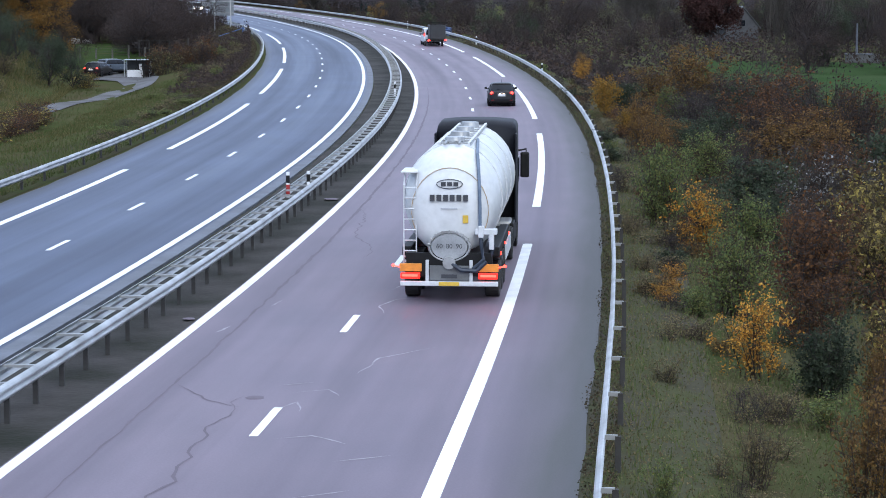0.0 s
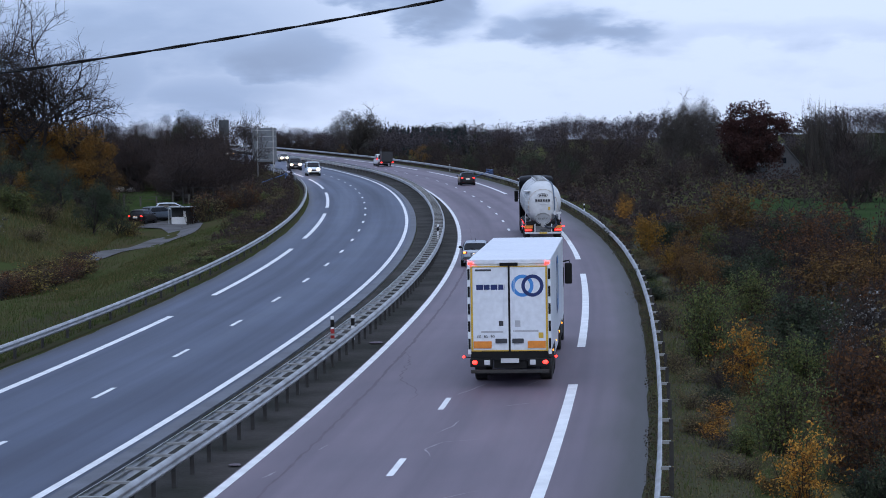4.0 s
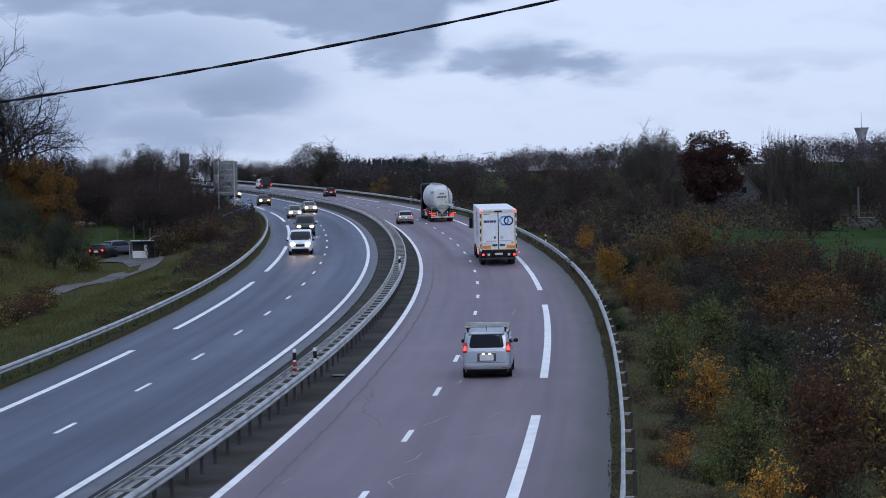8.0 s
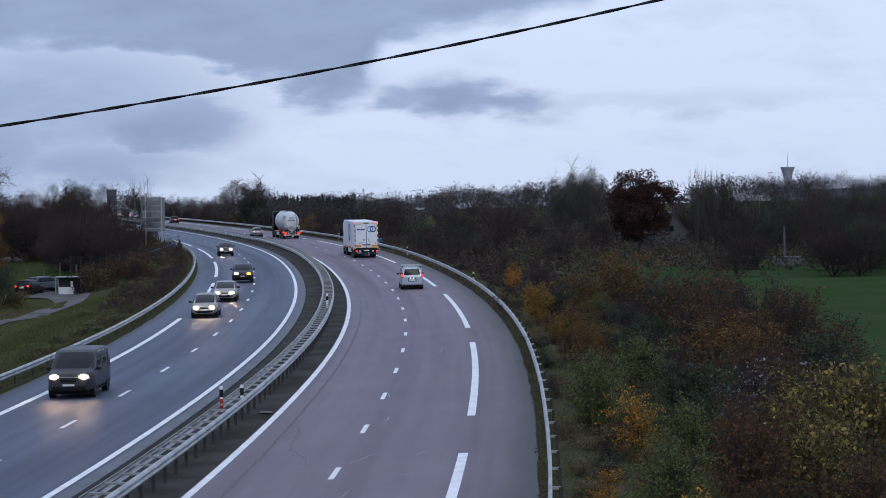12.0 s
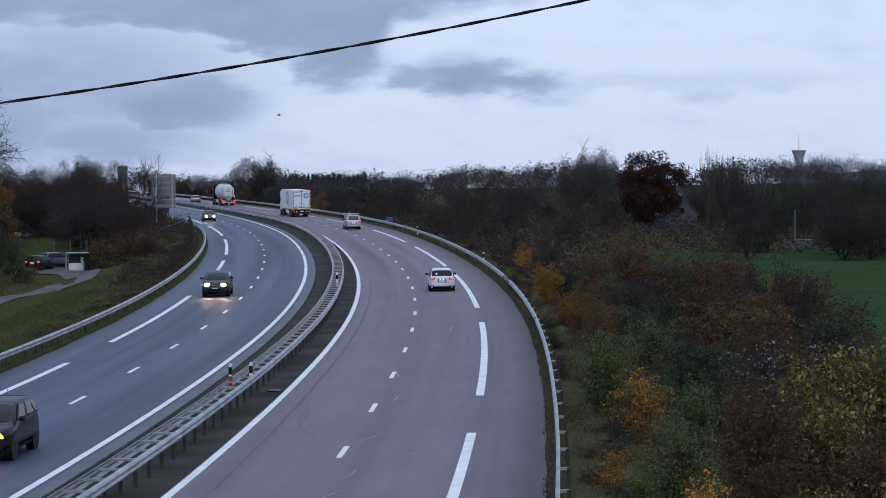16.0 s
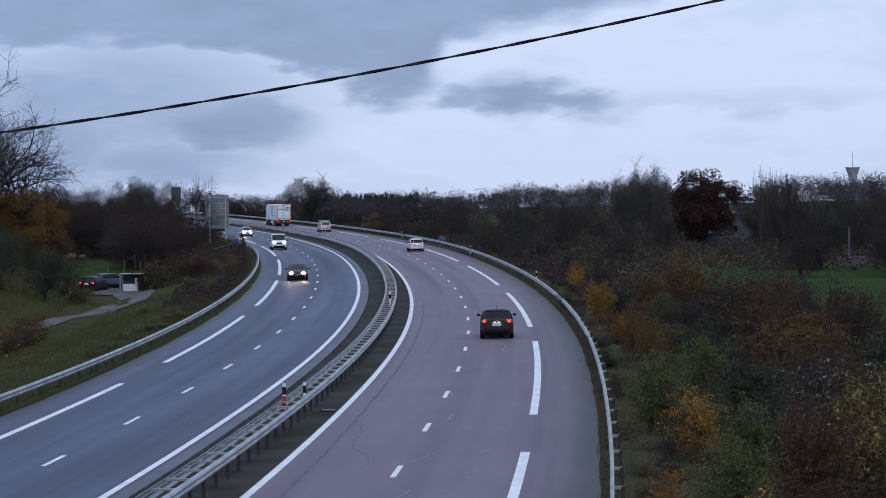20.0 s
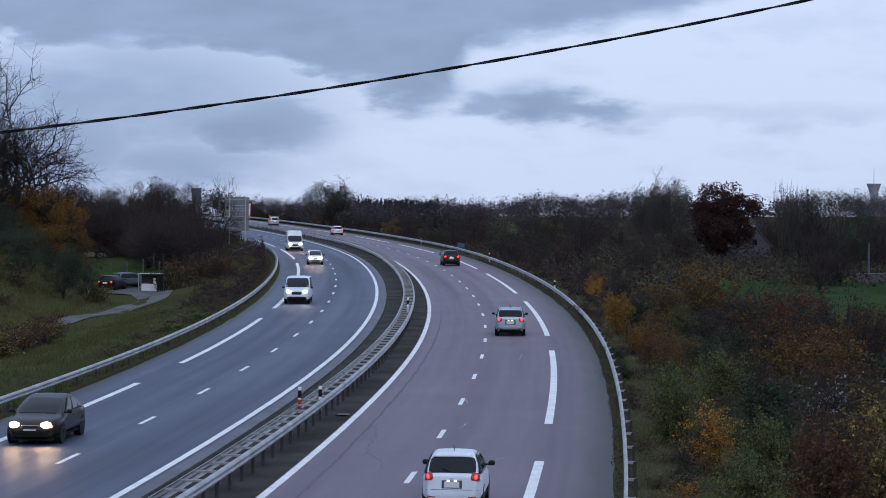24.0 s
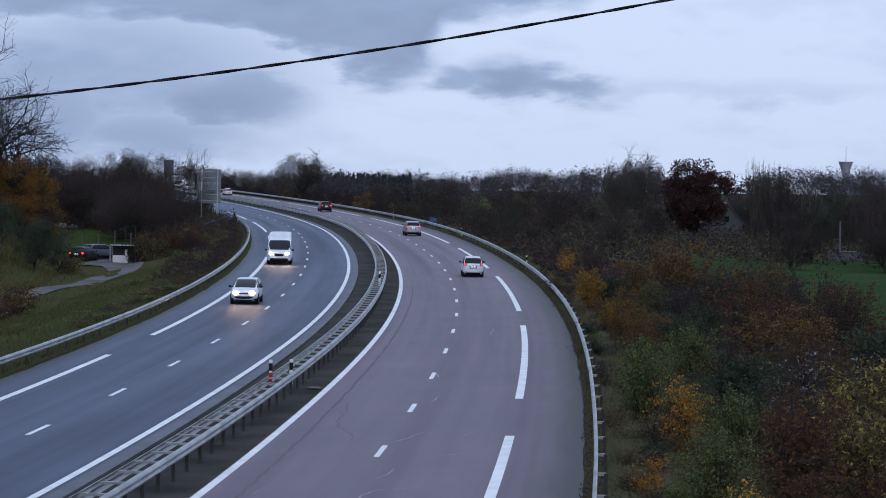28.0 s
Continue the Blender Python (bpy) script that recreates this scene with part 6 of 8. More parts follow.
ORANGE = mat("reflective_orange_panel", (0.75, 0.25, 0.03), 0.45, col2=(0.62, 0.20, 0.03), scale=6)
YELLOW = mat("reflective_yellow_tape", (0.62, 0.40, 0.05), 0.5, col2=(0.5, 0.32, 0.04), scale=6)
BLUE_PRINT = mat("light_blue_print", (0.05, 0.22, 0.55), 0.4, col2=(0.06, 0.26, 0.60), scale=4)
NAVY_PRINT = mat("navy_print", (0.010, 0.022, 0.11), 0.4, col2=(0.014, 0.03, 0.13), scale=4)
GREY_PRINT = mat("faint_grey_print", (0.42, 0.43, 0.46), 0.5, col2=(0.38, 0.39, 0.42), scale=4)
DARK_PRINT = mat("dark_print", (0.03, 0.032, 0.04), 0.5, col2=(0.045, 0.047, 0.055), scale=4)


def lettering(text, size, where, material, parent, turn=0.0):
    """Readable figures that face -y, as a thin mesh."""
    cu = bpy.data.curves.new("figures", "FONT")
    cu.body, cu.size, cu.align_x, cu.extrude = text, size, "CENTER", 0.003
    tmp = bpy.data.objects.new("figures", cu)
    me = bpy.data.meshes.new_from_object(tmp)
    bpy.data.objects.remove(tmp)
    me.materials.clear()
    me.materials.append(material)
    ob = new("figures", me)
    ob.parent = parent
    ob.matrix_basis = pose(*where, 90, 0, turn)
    return ob


def rear_axles(ob, ys, W=2.5):
    wheels(ob, 0, W, ys, 0.50, 0.38, key="trailer")
    for y in ys:
        for sgn in (-1, 1):
            part("mudguard", boxes((*sorted((sgn * 0.86, sgn * 1.24)), y - 0.55, y + 0.55, 1.02, 1.06), bevel=0.015), BLACK, ob)


def box_truck():
    """White refrigerated articulated truck. Its back stands at y = -8.3."""
    ob = thing("articulated_truck", "white refrigerated articulated truck with blue rings and orange rear panels", "truck")
    b, L, w = -8.3, 13.6, 1.29
    shell = mat("white_trailer_skin", (0.70, 0.73, 0.78), 0.38, col2=(0.64, 0.67, 0.72), scale=0.5, bump=0.03, bump_scale=6)
    part("trailer_box", boxes((-w, w, b + 0.06, b + L, 1.12, 3.98), bevel=0.03), shell, ob, "white insulated box body")
    part("roof_rim", boxes((-w - 0.012, w + 0.012, b + 0.02, b + 0.12, 3.86, 4.0), bevel=0.015), shell, ob)
    # rear frame and doors
    for sgn in (-1, 1):
        part("door_frame", boxes((*sorted((sgn * 1.20, sgn * 1.30)), b - 0.02, b + 0.08, 1.05, 3.9), bevel=0.012), shell, ob)
        for k in range(5):
            part("hinge", boxes((*sorted((sgn * 1.215, sgn * 1.285)), b - 0.034, b - 0.022, 1.22 + k * 0.54, 1.55 + k * 0.54)), BLACK, ob)
        part("reflective_edge", boxes((*sorted((sgn * 1.135, sgn * 1.19)), b - 0.010, b + 0.05, 1.16, 3.74)), YELLOW, ob)
        dr = part("rear_door", boxes((*sorted((sgn * 0.025, sgn * 1.135)), b + 0.0, b + 0.07, 1.18, 3.76), bevel=0.012), shell, ob, "white rear door")
        bm = bmesh.new()
        tube(bm, [(sgn * 0.16, b - 0.012, 1.2), (sgn * 0.16, b - 0.012, 3.74)], 0.010, 6)
        part("locking_bar", bm, shell, dr)
        part("orange_panel", boxes((*sorted((sgn * 0.56, sgn * 1.12)), b - 0.030, b - 0.004, 1.24, 1.46), bevel=0.006), ORANGE, dr, "orange reflective panel")
        part("door_handle", boxes((*sorted((sgn * 0.08, sgn * 0.44)), b - 0.055, b - 0.018, 1.40, 1.54), bevel=0.012), DARK_PRINT, dr)
        part("marker_lamp", boxes((*sorted((sgn * 1.12, sgn * 1.27)), b - 0.04, b + 0.04, 3.85, 3.92), bevel=0.02), TAIL, ob)
        tl = bmesh.new()
        box(tl, *sorted((sgn * 1.00, sgn * 1.20)), b - 0.06, b + 0.03, 0.73, 0.88, bevel=0.06)
        part("tail_lamp", tl, TAIL, ob, "lit red tail lamp")
        part("lamp_housing", boxes((*sorted((sgn * 0.55, sgn * 1.24)), b - 0.04, b + 0.05, 0.66, 0.92), bevel=0.02), BLACK, ob)
        part("reversing_lamp", boxes((*sorted((sgn * 0.62, sgn * 0.80)), b - 0.055, b + 0.03, 0.72, 0.88), bevel=0.015), GREY_PLATE, ob)
        bm = bmesh.new()
        tube(bm, [(sgn * 1.2, b + 0.02, 0.95), (sgn * 1.40, b - 0.02, 0.98)], 0.02, 5)
        part("lamp_stalk", bm, BLACK, ob)
        bm = bmesh.new()
        bmesh.ops.create_icosphere(bm, subdivisions=2, radius=0.042, matrix=Matrix.Translation((sgn * 1.43, b - 0.02, 0.98)))
        part("outline_lamp", bm, TAIL, ob)
        bm = bmesh.new()
        for k in range(4):
            box(bm, *sorted((sgn * 1.295, sgn * 1.31)), b + 1.2 + k * 3.2, b + 1.32 + k * 3.2, 1.02, 1.08)
        part("side_lamps", bm, INDICATOR, ob)
        # rings on the flanks
        for cy, m_, r in ((b + 7.0, BLUE_PRINT, 0.95), (b + 6.2, NAVY_PRINT, 0.95)):
            bm = ring_disc(bmesh.new(), 0, 0, 0, r * 0.72, r)
            bm.transform(Matrix.Translation((sgn * (w + 0.004), cy, 2.75)) @ Matrix.Rotation(radians(90), 4, "Z"))
            part("flank_ring", bm, m_, ob)
        part("side_guard", boxes((*sorted((sgn * 1.18, sgn * 1.22)), b + 5.2, b + 9.2, 0.5, 0.95), bevel=0.012), shell, ob)
    part("seam", boxes((-0.03, 0.03, b - 0.012, b + 0.06, 1.14, 3.80)), BLACK, ob)
    for z in (1.145, 3.762):
        part("reflective_edge", boxes((-1.19, 1.19, b - 0.006, b + 0.05, z, z + 0.035)), YELLOW, ob)
    for cx, m_, dy in ((0.42, BLUE_PRINT, 0.004), (0.73, NAVY_PRINT, 0.008)):
        part("ring_print", ring_disc(bmesh.new(), cx, b - dy, 3.18, 0.235, 0.345), m_, ob, "printed ring")
    # brand plate drawn as plain bars
    for k, (x0, x1) in enumerate(((-1.02, -0.80), (-0.78, -0.60), (-0.57, -0.36), (-0.33, -0.14))):
        bm = boxes((x0, x1, b - 0.006, b + 0.0, 3.06, 3.22))
        part("print_bar", bm, NAVY_PRINT, ob)
    for x0, x1, z0, z1, m_ in ((-0.88, -0.20, 1.72, 1.78, GREY_PRINT), (0.12, 0.9, 1.74, 1.80, GREY_PRINT), (-0.33, -0.19, 1.93, 2.09, DARK_PRINT), (0.16, 0.34, 1.9, 2.1, GREY_PRINT), (0.9, 1.05, 1.55, 1.72, YELLOW), (-1.05, -0.55, 3.64, 3.70, DARK_PRINT)):
        part("print_bar", boxes((x0, x1, b - 0.005, b + 0.001, z0, z1)), m_, ob)
    for k, num in enumerate(("60", "80", "90")):
        lettering(num, 0.13, (-0.95 + 0.21 * k, b - 0.006, 1.56), DARK_PRINT, ob)
    part("vent", boxes((-0.28, 0.28, b - 0.05, b + 0.05, 3.80, 3.90), bevel=0.01), BLACK, ob)
    part("underride_bar", boxes((-1.22, 1.22, b - 0.05, b + 0.06, 0.46, 0.57), bevel=0.02), RUSTY, ob)
    part("rear_plate", boxes((-0.28, 0.28, b - 0.02, b + 0.02, 0.78, 0.92)), GREY_PLATE, ob, "plain pale plate")
    part("trailer_frame", boxes((-1.2, 1.2, b + 0.05, b + L - 0.4, 0.92, 1.12), (-0.5, 0.5, b + 0.1, b + L - 2, 0.6, 0.92), (-1.22, 1.22, b + 0.02, b + 0.1, 0.86, 1.16)), BLACK, ob)
    rear_axles(ob, (b + 2.4, b + 3.7, b + 5.0))
    part("cooler", boxes((-0.95, 0.95, b + L, b + L + 0.45, 2.0, 3.85), bevel=0.06), shell, ob)
    tractor(ob, b + L + 0.65, paint_of("white_cab_paint", (0.68, 0.69, 0.72)))
    return ob


def tanker():
    """White silo tanker with a dark cab. Its back stands at y = -7.6."""
    ob = thing("silo_tanker", "white articulated silo tanker with ladder, hoses and orange rear panels", "truck")
    b, L = -7.6, 11.6
    silo = mat("off_white_tank", (0.54, 0.55, 0.56), 0.40, col2=(0.45, 0.46, 0.46), scale=0.7, bump=0.04, bump_scale=5)
    secs = []
    seg = 28
    for y, r, dz in ((b + 0.12, 0.50, -0.42), (b + 0.18, 0.74, -0.28), (b + 0.32, 0.98, -0.20), (b + 0.55, 1.10, -0.12), (b + 1.00, 1.21, -0.03), (b + 1.65, 1.27, 0.0), (b + 5.2, 1.27, 0.0), (b + 7.0, 1.27, 0.0), (b + 9.6, 1.27, 0.0), (b + 10.3, 1.18, 0.02), (b + 10.8, 0.95, 0.06), (b + 11.1, 0.5, 0.08)):
        zc = 2.55 + dz
        secs.append([Vector((r * math.cos(6.2832 * i / seg), y, zc + 1.12 * r * math.sin(6.2832 * i / seg))) for i in range(seg)])
    part("tank_shell", loft(secs), silo, ob, "off-white rounded tank", smooth=True)
    for y in (b + 1.65, b + 4.4, b + 7.1, b + 9.5):
        bm = bmesh.new()
        tube(bm, [(1.275 * math.cos(6.2832 * i / 32), y, 2.55 + 1.428 * math.sin(6.2832 * i / 32)) for i in range(33)], 0.022, 5)
        part("weld_band", bm, silo, ob)
    bm = bmesh.new()
    tube(bm, [(0.985 * math.cos(3.1416 * (1.3 * i / 20 - 0.15)), b + 0.31, 2.35 + 1.105 * math.sin(3.1416 * (1.3 * i / 20 - 0.15))) for i in range(21)], 0.010, 4)
    part("seam_trim", bm, mat("tan_seam", (0.42, 0.30, 0.18), 0.5, col2=(0.36, 0.27, 0.18), scale=4), ob, "thin tan seam line")
    # catwalk, hatches and top piping
    part("catwalk", boxes((-0.42, -0.36, b + 1.7, b + 10.2, 3.92, 4.0), (0.36, 0.42, b + 1.7, b + 10.2, 3.92, 4.0)), GREY_PLATE, ob)
    for k in range(9):
        part("walk_tread", boxes((-0.36, 0.36, b + 1.9 + k * 0.95, b + 1.98 + k * 0.95, 3.95, 3.985)), STEEL, ob)
    for k in range(4):
        bm = bmesh.new()
        bmesh.ops.create_cone(bm, cap_ends=True, segments=18, radius1=0.27, radius2=0.25, depth=0.14, matrix=Matrix.Translation((-0.03, b + 2.6 + k * 2.2, 4.02)))
        part("hatch", bm, STEEL, ob)
    for sgn in (-1, 1):
        bm = bmesh.new()
        tube(bm, [(0.18 * sgn - 0.03, b + 1.2 + i * 0.42, 3.93 + (0.05 if i % 2 else 0.09)) for i in range(8)], 0.022, 5)
        for i in range(6):
            tube(bm, [(-0.26, b + 1.5 + i * 0.35, 3.99), (0.20, b + 1.5 + i * 0.35, 3.99)], 0.02, 4)
        part("top_rail", bm, STEEL, ob)
    # ladder on the left of the back
    for x in (-1.18, -0.86):
        bm = bmesh.new()
        tube(bm, [(x, b + 0.30, 0.95), (x, b + 0.30, 3.0), (x, b + 0.75, 3.35)], 0.022, 5)
        part("ladder_rail", bm, GREY_PLATE, ob)
    for k in range(8):
        bm = bmesh.new()
        tube(bm, [(-1.18, b + 0.30, 1.05 + 0.27 * k), (-0.86, b + 0.30, 1.05 + 0.27 * k)], 0.018, 5)
        part("rung", bm, GREY_PLATE, ob)
    part("side_step", boxes((-1.26, -0.84, b + 0.32, b + 1.5, 3.30, 3.36), bevel=0.02), silo, ob)
    # long pipe over the right shoulder
    bm = bmesh.new()
    tube(bm, [(0.50, b + 4.0, 3.92), (0.62, b + 1.65, 3.85), (0.66, b + 1.0, 3.75), (0.72, b + 0.47, 3.40), (0.76, b + 0.2, 2.9), (0.78, b + 0.10, 2.3), (0.78, b + 0.08, 1.9)], 0.045, 7)
    part("air_pipe", bm, mat("blue_grey_hose", (0.10, 0.14, 0.20), 0.5), ob)
    # rear manhole, valves and hoses
    bm = bmesh.new()
    bmesh.ops.create_cone(bm, cap_ends=True, segments=26, radius1=0.43, radius2=0.40, depth=0.16, matrix=Matrix.Translation((0, b + 0.12, 1.46)) @ Matrix.Diagonal((1.15, 1, 0.82, 1)) @ Matrix.Rotation(radians(90), 4, "X"))
    part("manhole", bm, mat("grey_cover_steel", (0.34, 0.35, 0.36), 0.45, 0.4, col2=(0.24, 0.25, 0.26), scale=3), ob, "round rear manhole cover")
    bm = bmesh.new()
    tube(bm, [(0.52 * math.cos(6.2832 * i / 26), b + 0.07, 1.46 + 0.37 * math.sin(6.2832 * i / 26)) for i in range(27)], 0.035, 5)
    part("manhole_rim", bm, STEEL, ob)
    for k in range(9):
        a = radians(10 + 20 * k)
        lug = boxes((-0.018, 0.018, -0.04, 0.04, -0.05, 0.05), bevel=0.006)
        lug.transform(Matrix.Translation((0.52 * math.cos(a), b + 0.05, 1.46 + 0.37 * math.sin(a))) @ Matrix.Rotation(a - 1.5708, 4, "Y").inverted())
        part("clamp", lug, STEEL, ob)
    for k, num in enumerate(("60", "80", "90")):
        lettering(num, 0.17, (-0.25 + 0.25 * k, b + 0.03, 1.42), DARK_PRINT, ob)
    # maker's marks drawn as plain bars
    for k in range(6):
        part("print_bar", boxes((-0.50 + 0.17 * k, -0.38 + 0.17 * k, b + 0.07, b + 0.20, 2.62, 2.78)), DARK_PRINT, ob)
    for k in range(3):
        part("print_bar", boxes((-0.22 + 0.16 * k, -0.10 + 0.16 * k, b + 0.13, b + 0.26, 3.0, 3.10)), DARK_PRINT, ob)
    part("print_bar", boxes((-0.22, 0.20, b + 0.09, b + 0.18, 2.42, 2.45)), GREY_PRINT, ob)
    bm = bmesh.new()
    tube(bm, [(0.33 * math.cos(6.2832 * i / 24), b + 0.15 + 0.03 * math.sin(6.2832 * i / 24), 3.05 + 0.115 * math.sin(6.2832 * i / 24)) for i in range(25)], 0.012, 4)
    part("oval_print", bm, DARK_PRINT, ob)
    part("warning_label", boxes((0.34, 0.48, b + 0.08, b + 0.25, 2.06, 2.26)), YELLOW, ob)
    for pts, r in (([(0.0, b + 0.1, 1.15), (0.1, b - 0.06, 1.02), (0.3, b - 0.08, 0.88), (0.7, b - 0.08, 0.86), (0.95, b - 0.06, 1.1)], 0.06), ([(0.80, b + 0.05, 1.85), (0.82, b + 0.0, 1.5), (0.88, b - 0.04, 1.15), (0.6, b - 0.06, 0.9)], 0.05), ([(1.08, b + 0.1, 1.85), (1.14, b + 0.08, 1.5), (1.0, b + 0.1, 1.0)], 0.045)):
        bm = bmesh.new()
        tube(bm, pts, r, 7)
        part("hose", bm, mat("dark_hose", (0.02, 0.03, 0.05), 0.5), ob)
    part("valve_box", boxes((0.66, 1.22, b - 0.02, b + 0.25, 1.78, 1.92), (0.74, 0.88, b - 0.04, b + 0.12, 1.70, 2.0), (1.02, 1.14, b - 0.03, b + 0.2, 1.4, 1.85), bevel=0.02), GREY_PLATE, ob)
    bm = bmesh.new()
    bmesh.ops.create_cone(bm, cap_ends=True, segments=18, radius1=0.16, radius2=0.16, depth=0.2, matrix=Matrix.Translation((0, b + 0.0, 1.06)) @ Matrix.Rotation(radians(90), 4, "X"))
    part("outlet_valve", bm, STEEL, ob)
    # rear carrier
    for sgn in (-1, 1):
        part("orange_panel", boxes((*sorted((sgn * 0.70, sgn * 1.26)), b - 0.04, b + 0.04, 0.83, 1.03), bevel=0.012), ORANGE, ob, "orange reflective panel")
        tl = part("tail_lamp", boxes((*sorted((sgn * 0.74, sgn * 1.24)), b - 0.05, b + 0.05, 0.64, 0.80), bevel=0.02), TAIL_DIM, ob)
        part("lit_strip", boxes((*sorted((sgn * 0.80, sgn * 1.20)), b - 0.06, b - 0.045, 0.70, 0.755), bevel=0.004), TAIL, tl, "lit red tail lamp")
        part("upright_post", boxes((*sorted((sgn * 0.52, sgn * 0.60)), b - 0.02, b + 0.06, 0.5, 1.12)), GREY_PLATE, ob)
        bm = bmesh.new()
        bmesh.ops.create_icosphere(bm, subdivisions=2, radius=0.042, matrix=Matrix.Translation((sgn * 1.42, b - 0.02, 0.98)))
        tube(bm, [(sgn * 1.25, b, 0.94), (sgn * 1.40, b - 0.02, 0.97)], 0.018, 4)
        part("outline_lamp", bm, TAIL, ob)
        bm = bmesh.new()
        for k in range(3):
            box(bm, *sorted((sgn * 1.24, sgn * 1.265)), b + 1.5 + 2.4 * k, b + 1.62 + 2.4 * k, 1.1, 1.17)
        part("side_lamps", bm, TAIL, ob)
        part("side_guard", boxes((*sorted((sgn * 1.18, sgn * 1.22)), b + 5.3, b + 8.4, 0.5, 0.95), bevel=0.012), GREY_PLATE, ob)
        part("hose_tray", boxes((*sorted((sgn * 1.0, sgn * 1.25)), b + 0.6, b + 6.2, 1.15, 1.40), bevel=0.03), BLACK, ob)
    part("underride_bar", boxes((-1.25, 1.25, b - 0.06, b + 0.06, 0.46, 0.58), bevel=0.02), GREY_PLATE, ob)
    part("rear_plate", boxes((-0.26, 0.26, b - 0.07, b - 0.06, 0.47, 0.57)), YELLOW, ob, "plain amber plate")
    part("rear_panel", boxes((-0.50, 0.50, b + 0.0, b + 0.05, 0.60, 0.98), bevel=0.01), mat("grey_rear_panel", (0.14, 0.145, 0.15), 0.6), ob)
    part("rear_plate", boxes((-0.2, 0.2, b - 0.02, b + 0.0, 0.66, 0.76)), DARK_PRINT, ob, "plain dark plate")
    part("trailer_frame", boxes((-0.55, 0.55, b + 0.1, b + 8.6, 0.7, 1.30), (-1.1, 1.1, b + 0.05, b + 0.2, 0.7, 1.3)), BLACK, ob)
    rear_axles(ob, (b + 1.5, b + 2.85, b + 4.2))
    tractor(ob, b + L + 0.4, mat("black_cab_paint", (0.008, 0.009, 0.013), 0.55, col2=(0.012, 0.013, 0.017), scale=1.0, spec=0.15), 0.22)
    return ob


# ---- things beside the road ----
def sheet(name, label, category, s_list, edge, material, h=0.02):
    """A strip that lies on the land; edge(s) gives its two offsets."""
    verts, faces = [], []
    k = 9
    for s in s_list:
        a, b = edge(s)
        for j in range(k):
            p = land(s, a + (b - a) * j / (k - 1))
            verts.append(p + Vector((0, 0, h)))
    for i in range(len(s_list) - 1):
        for j in range(k - 1):
            q = i * k + j
            faces.append((q, q + 1, q + k + 1, q + k))
    return tagged(new(name, mesh_of(name, verts, faces, material, True)), label, category, "", "structure")


MEADOW = mat("green_meadow", (0.027, 0.050, 0.019), 0.9, col2=(0.038, 0.058, 0.026), scale=0.12, bump=0.7, bump_scale=3, fine=2.2, spec=0.0)
sheet("meadow", "bright green mown meadow beyond the thicket", "meadow", [92 + 4 * i for i in range(39)], lambda s: (24 + 0.075 * max(0, s - 95), 125), MEADOW, 0.32)
PADDOCK = mat("paddock_grass", (0.030, 0.050, 0.016), 0.9, col2=(0.038, 0.052, 0.02), scale=0.2, bump=0.7, bump_scale=3, fine=2.5, spec=0.0)
sheet("paddock", "green paddock behind the fence", "paddock", [222 + 6 * i for i in range(15)], lambda s: (-20 - 0.05 * (s - 222), -60), PADDOCK, 0.04)
TRACK = mat("gravel_track", (0.13, 0.128, 0.135), 0.9, col2=(0.075, 0.072, 0.07), scale=0.4, bump=0.5, bump_scale=8, fine=6, spec=0.05)
sheet("farm_track", "pale gravel track that leads to a parking place", "track", [152 + 2 * i for i in range(31)], track_edge, TRACK, 0.07)


def litter(name, label, offsets, s_list, material):
    """Leaf litter and dead weeds that cover the strip behind a barrier."""
    verts = [land(s, o) + Vector((0, 0, 0.03)) for s in s_list for o in offsets]
    w = len(offsets)
    faces = [(i * w + j, i * w + j + 1, (i + 1) * w + j + 1, (i + 1) * w + j) for i in range(len(s_list) - 1) for j in range(w - 1)]
    tagged(new(name, mesh_of(name, verts, faces, material, True)), label, "verge", "", "structure")


litter("litter_strip", "dark leaf litter and dead weeds behind the barrier", (11.5, 11.75, 12.2, 13, 14), [8 + 4 * i for i in range(79)], mat("leaf_litter", (0.058, 0.051, 0.042), 0.95, col2=(0.056, 0.060, 0.030), scale=0.6, bump=0.8, bump_scale=6, fine=5, spec=0.0))
litter("dry_verge", "dry brown grass strip beside the verge barrier", (-15.5, -14, -13, -12, -11.3), [20 + 4 * i for i in range(76)], mat("dry_verge_grass", (0.046, 0.041, 0.028), 0.95, col2=(0.042, 0.050, 0.022), scale=0.4, bump=0.8, bump_scale=6, fine=5, spec=0.0))


def cable():
    """Twisted overhead line in front of the bridge."""
    ob = thing("overhead_cable", "black twisted overhead cable that sags across the sky", "cable")
    for k in range(2):
        bm = bmesh.new()
        pts = []
        for i in range(520):
            a = -0.42 + 0.84 * i / 519
            el = 0.0667 + 0.185 * a + 0.135 * a * a
            ph = 2 * math.pi * (a * 14 / 0.62) + k * math.pi
            pts.append((14 * a, 14.0 + 0.0048 * math.cos(ph), EYE_Z + 14 * el + 0.0048 * math.sin(ph)))
        tube(bm, pts, 0.0058, 5)
        part("strand", bm, BLACK, ob)


cable()


def at_pose(s, o, turn=0.0, dz=0.0):
    x, y, z, th = mid_at(s)
    p = land(s, o)
    return Matrix.Translation((p.x, p.y, p.z + dz)) @ Matrix.Rotation(th + radians(turn), 4, "Z")


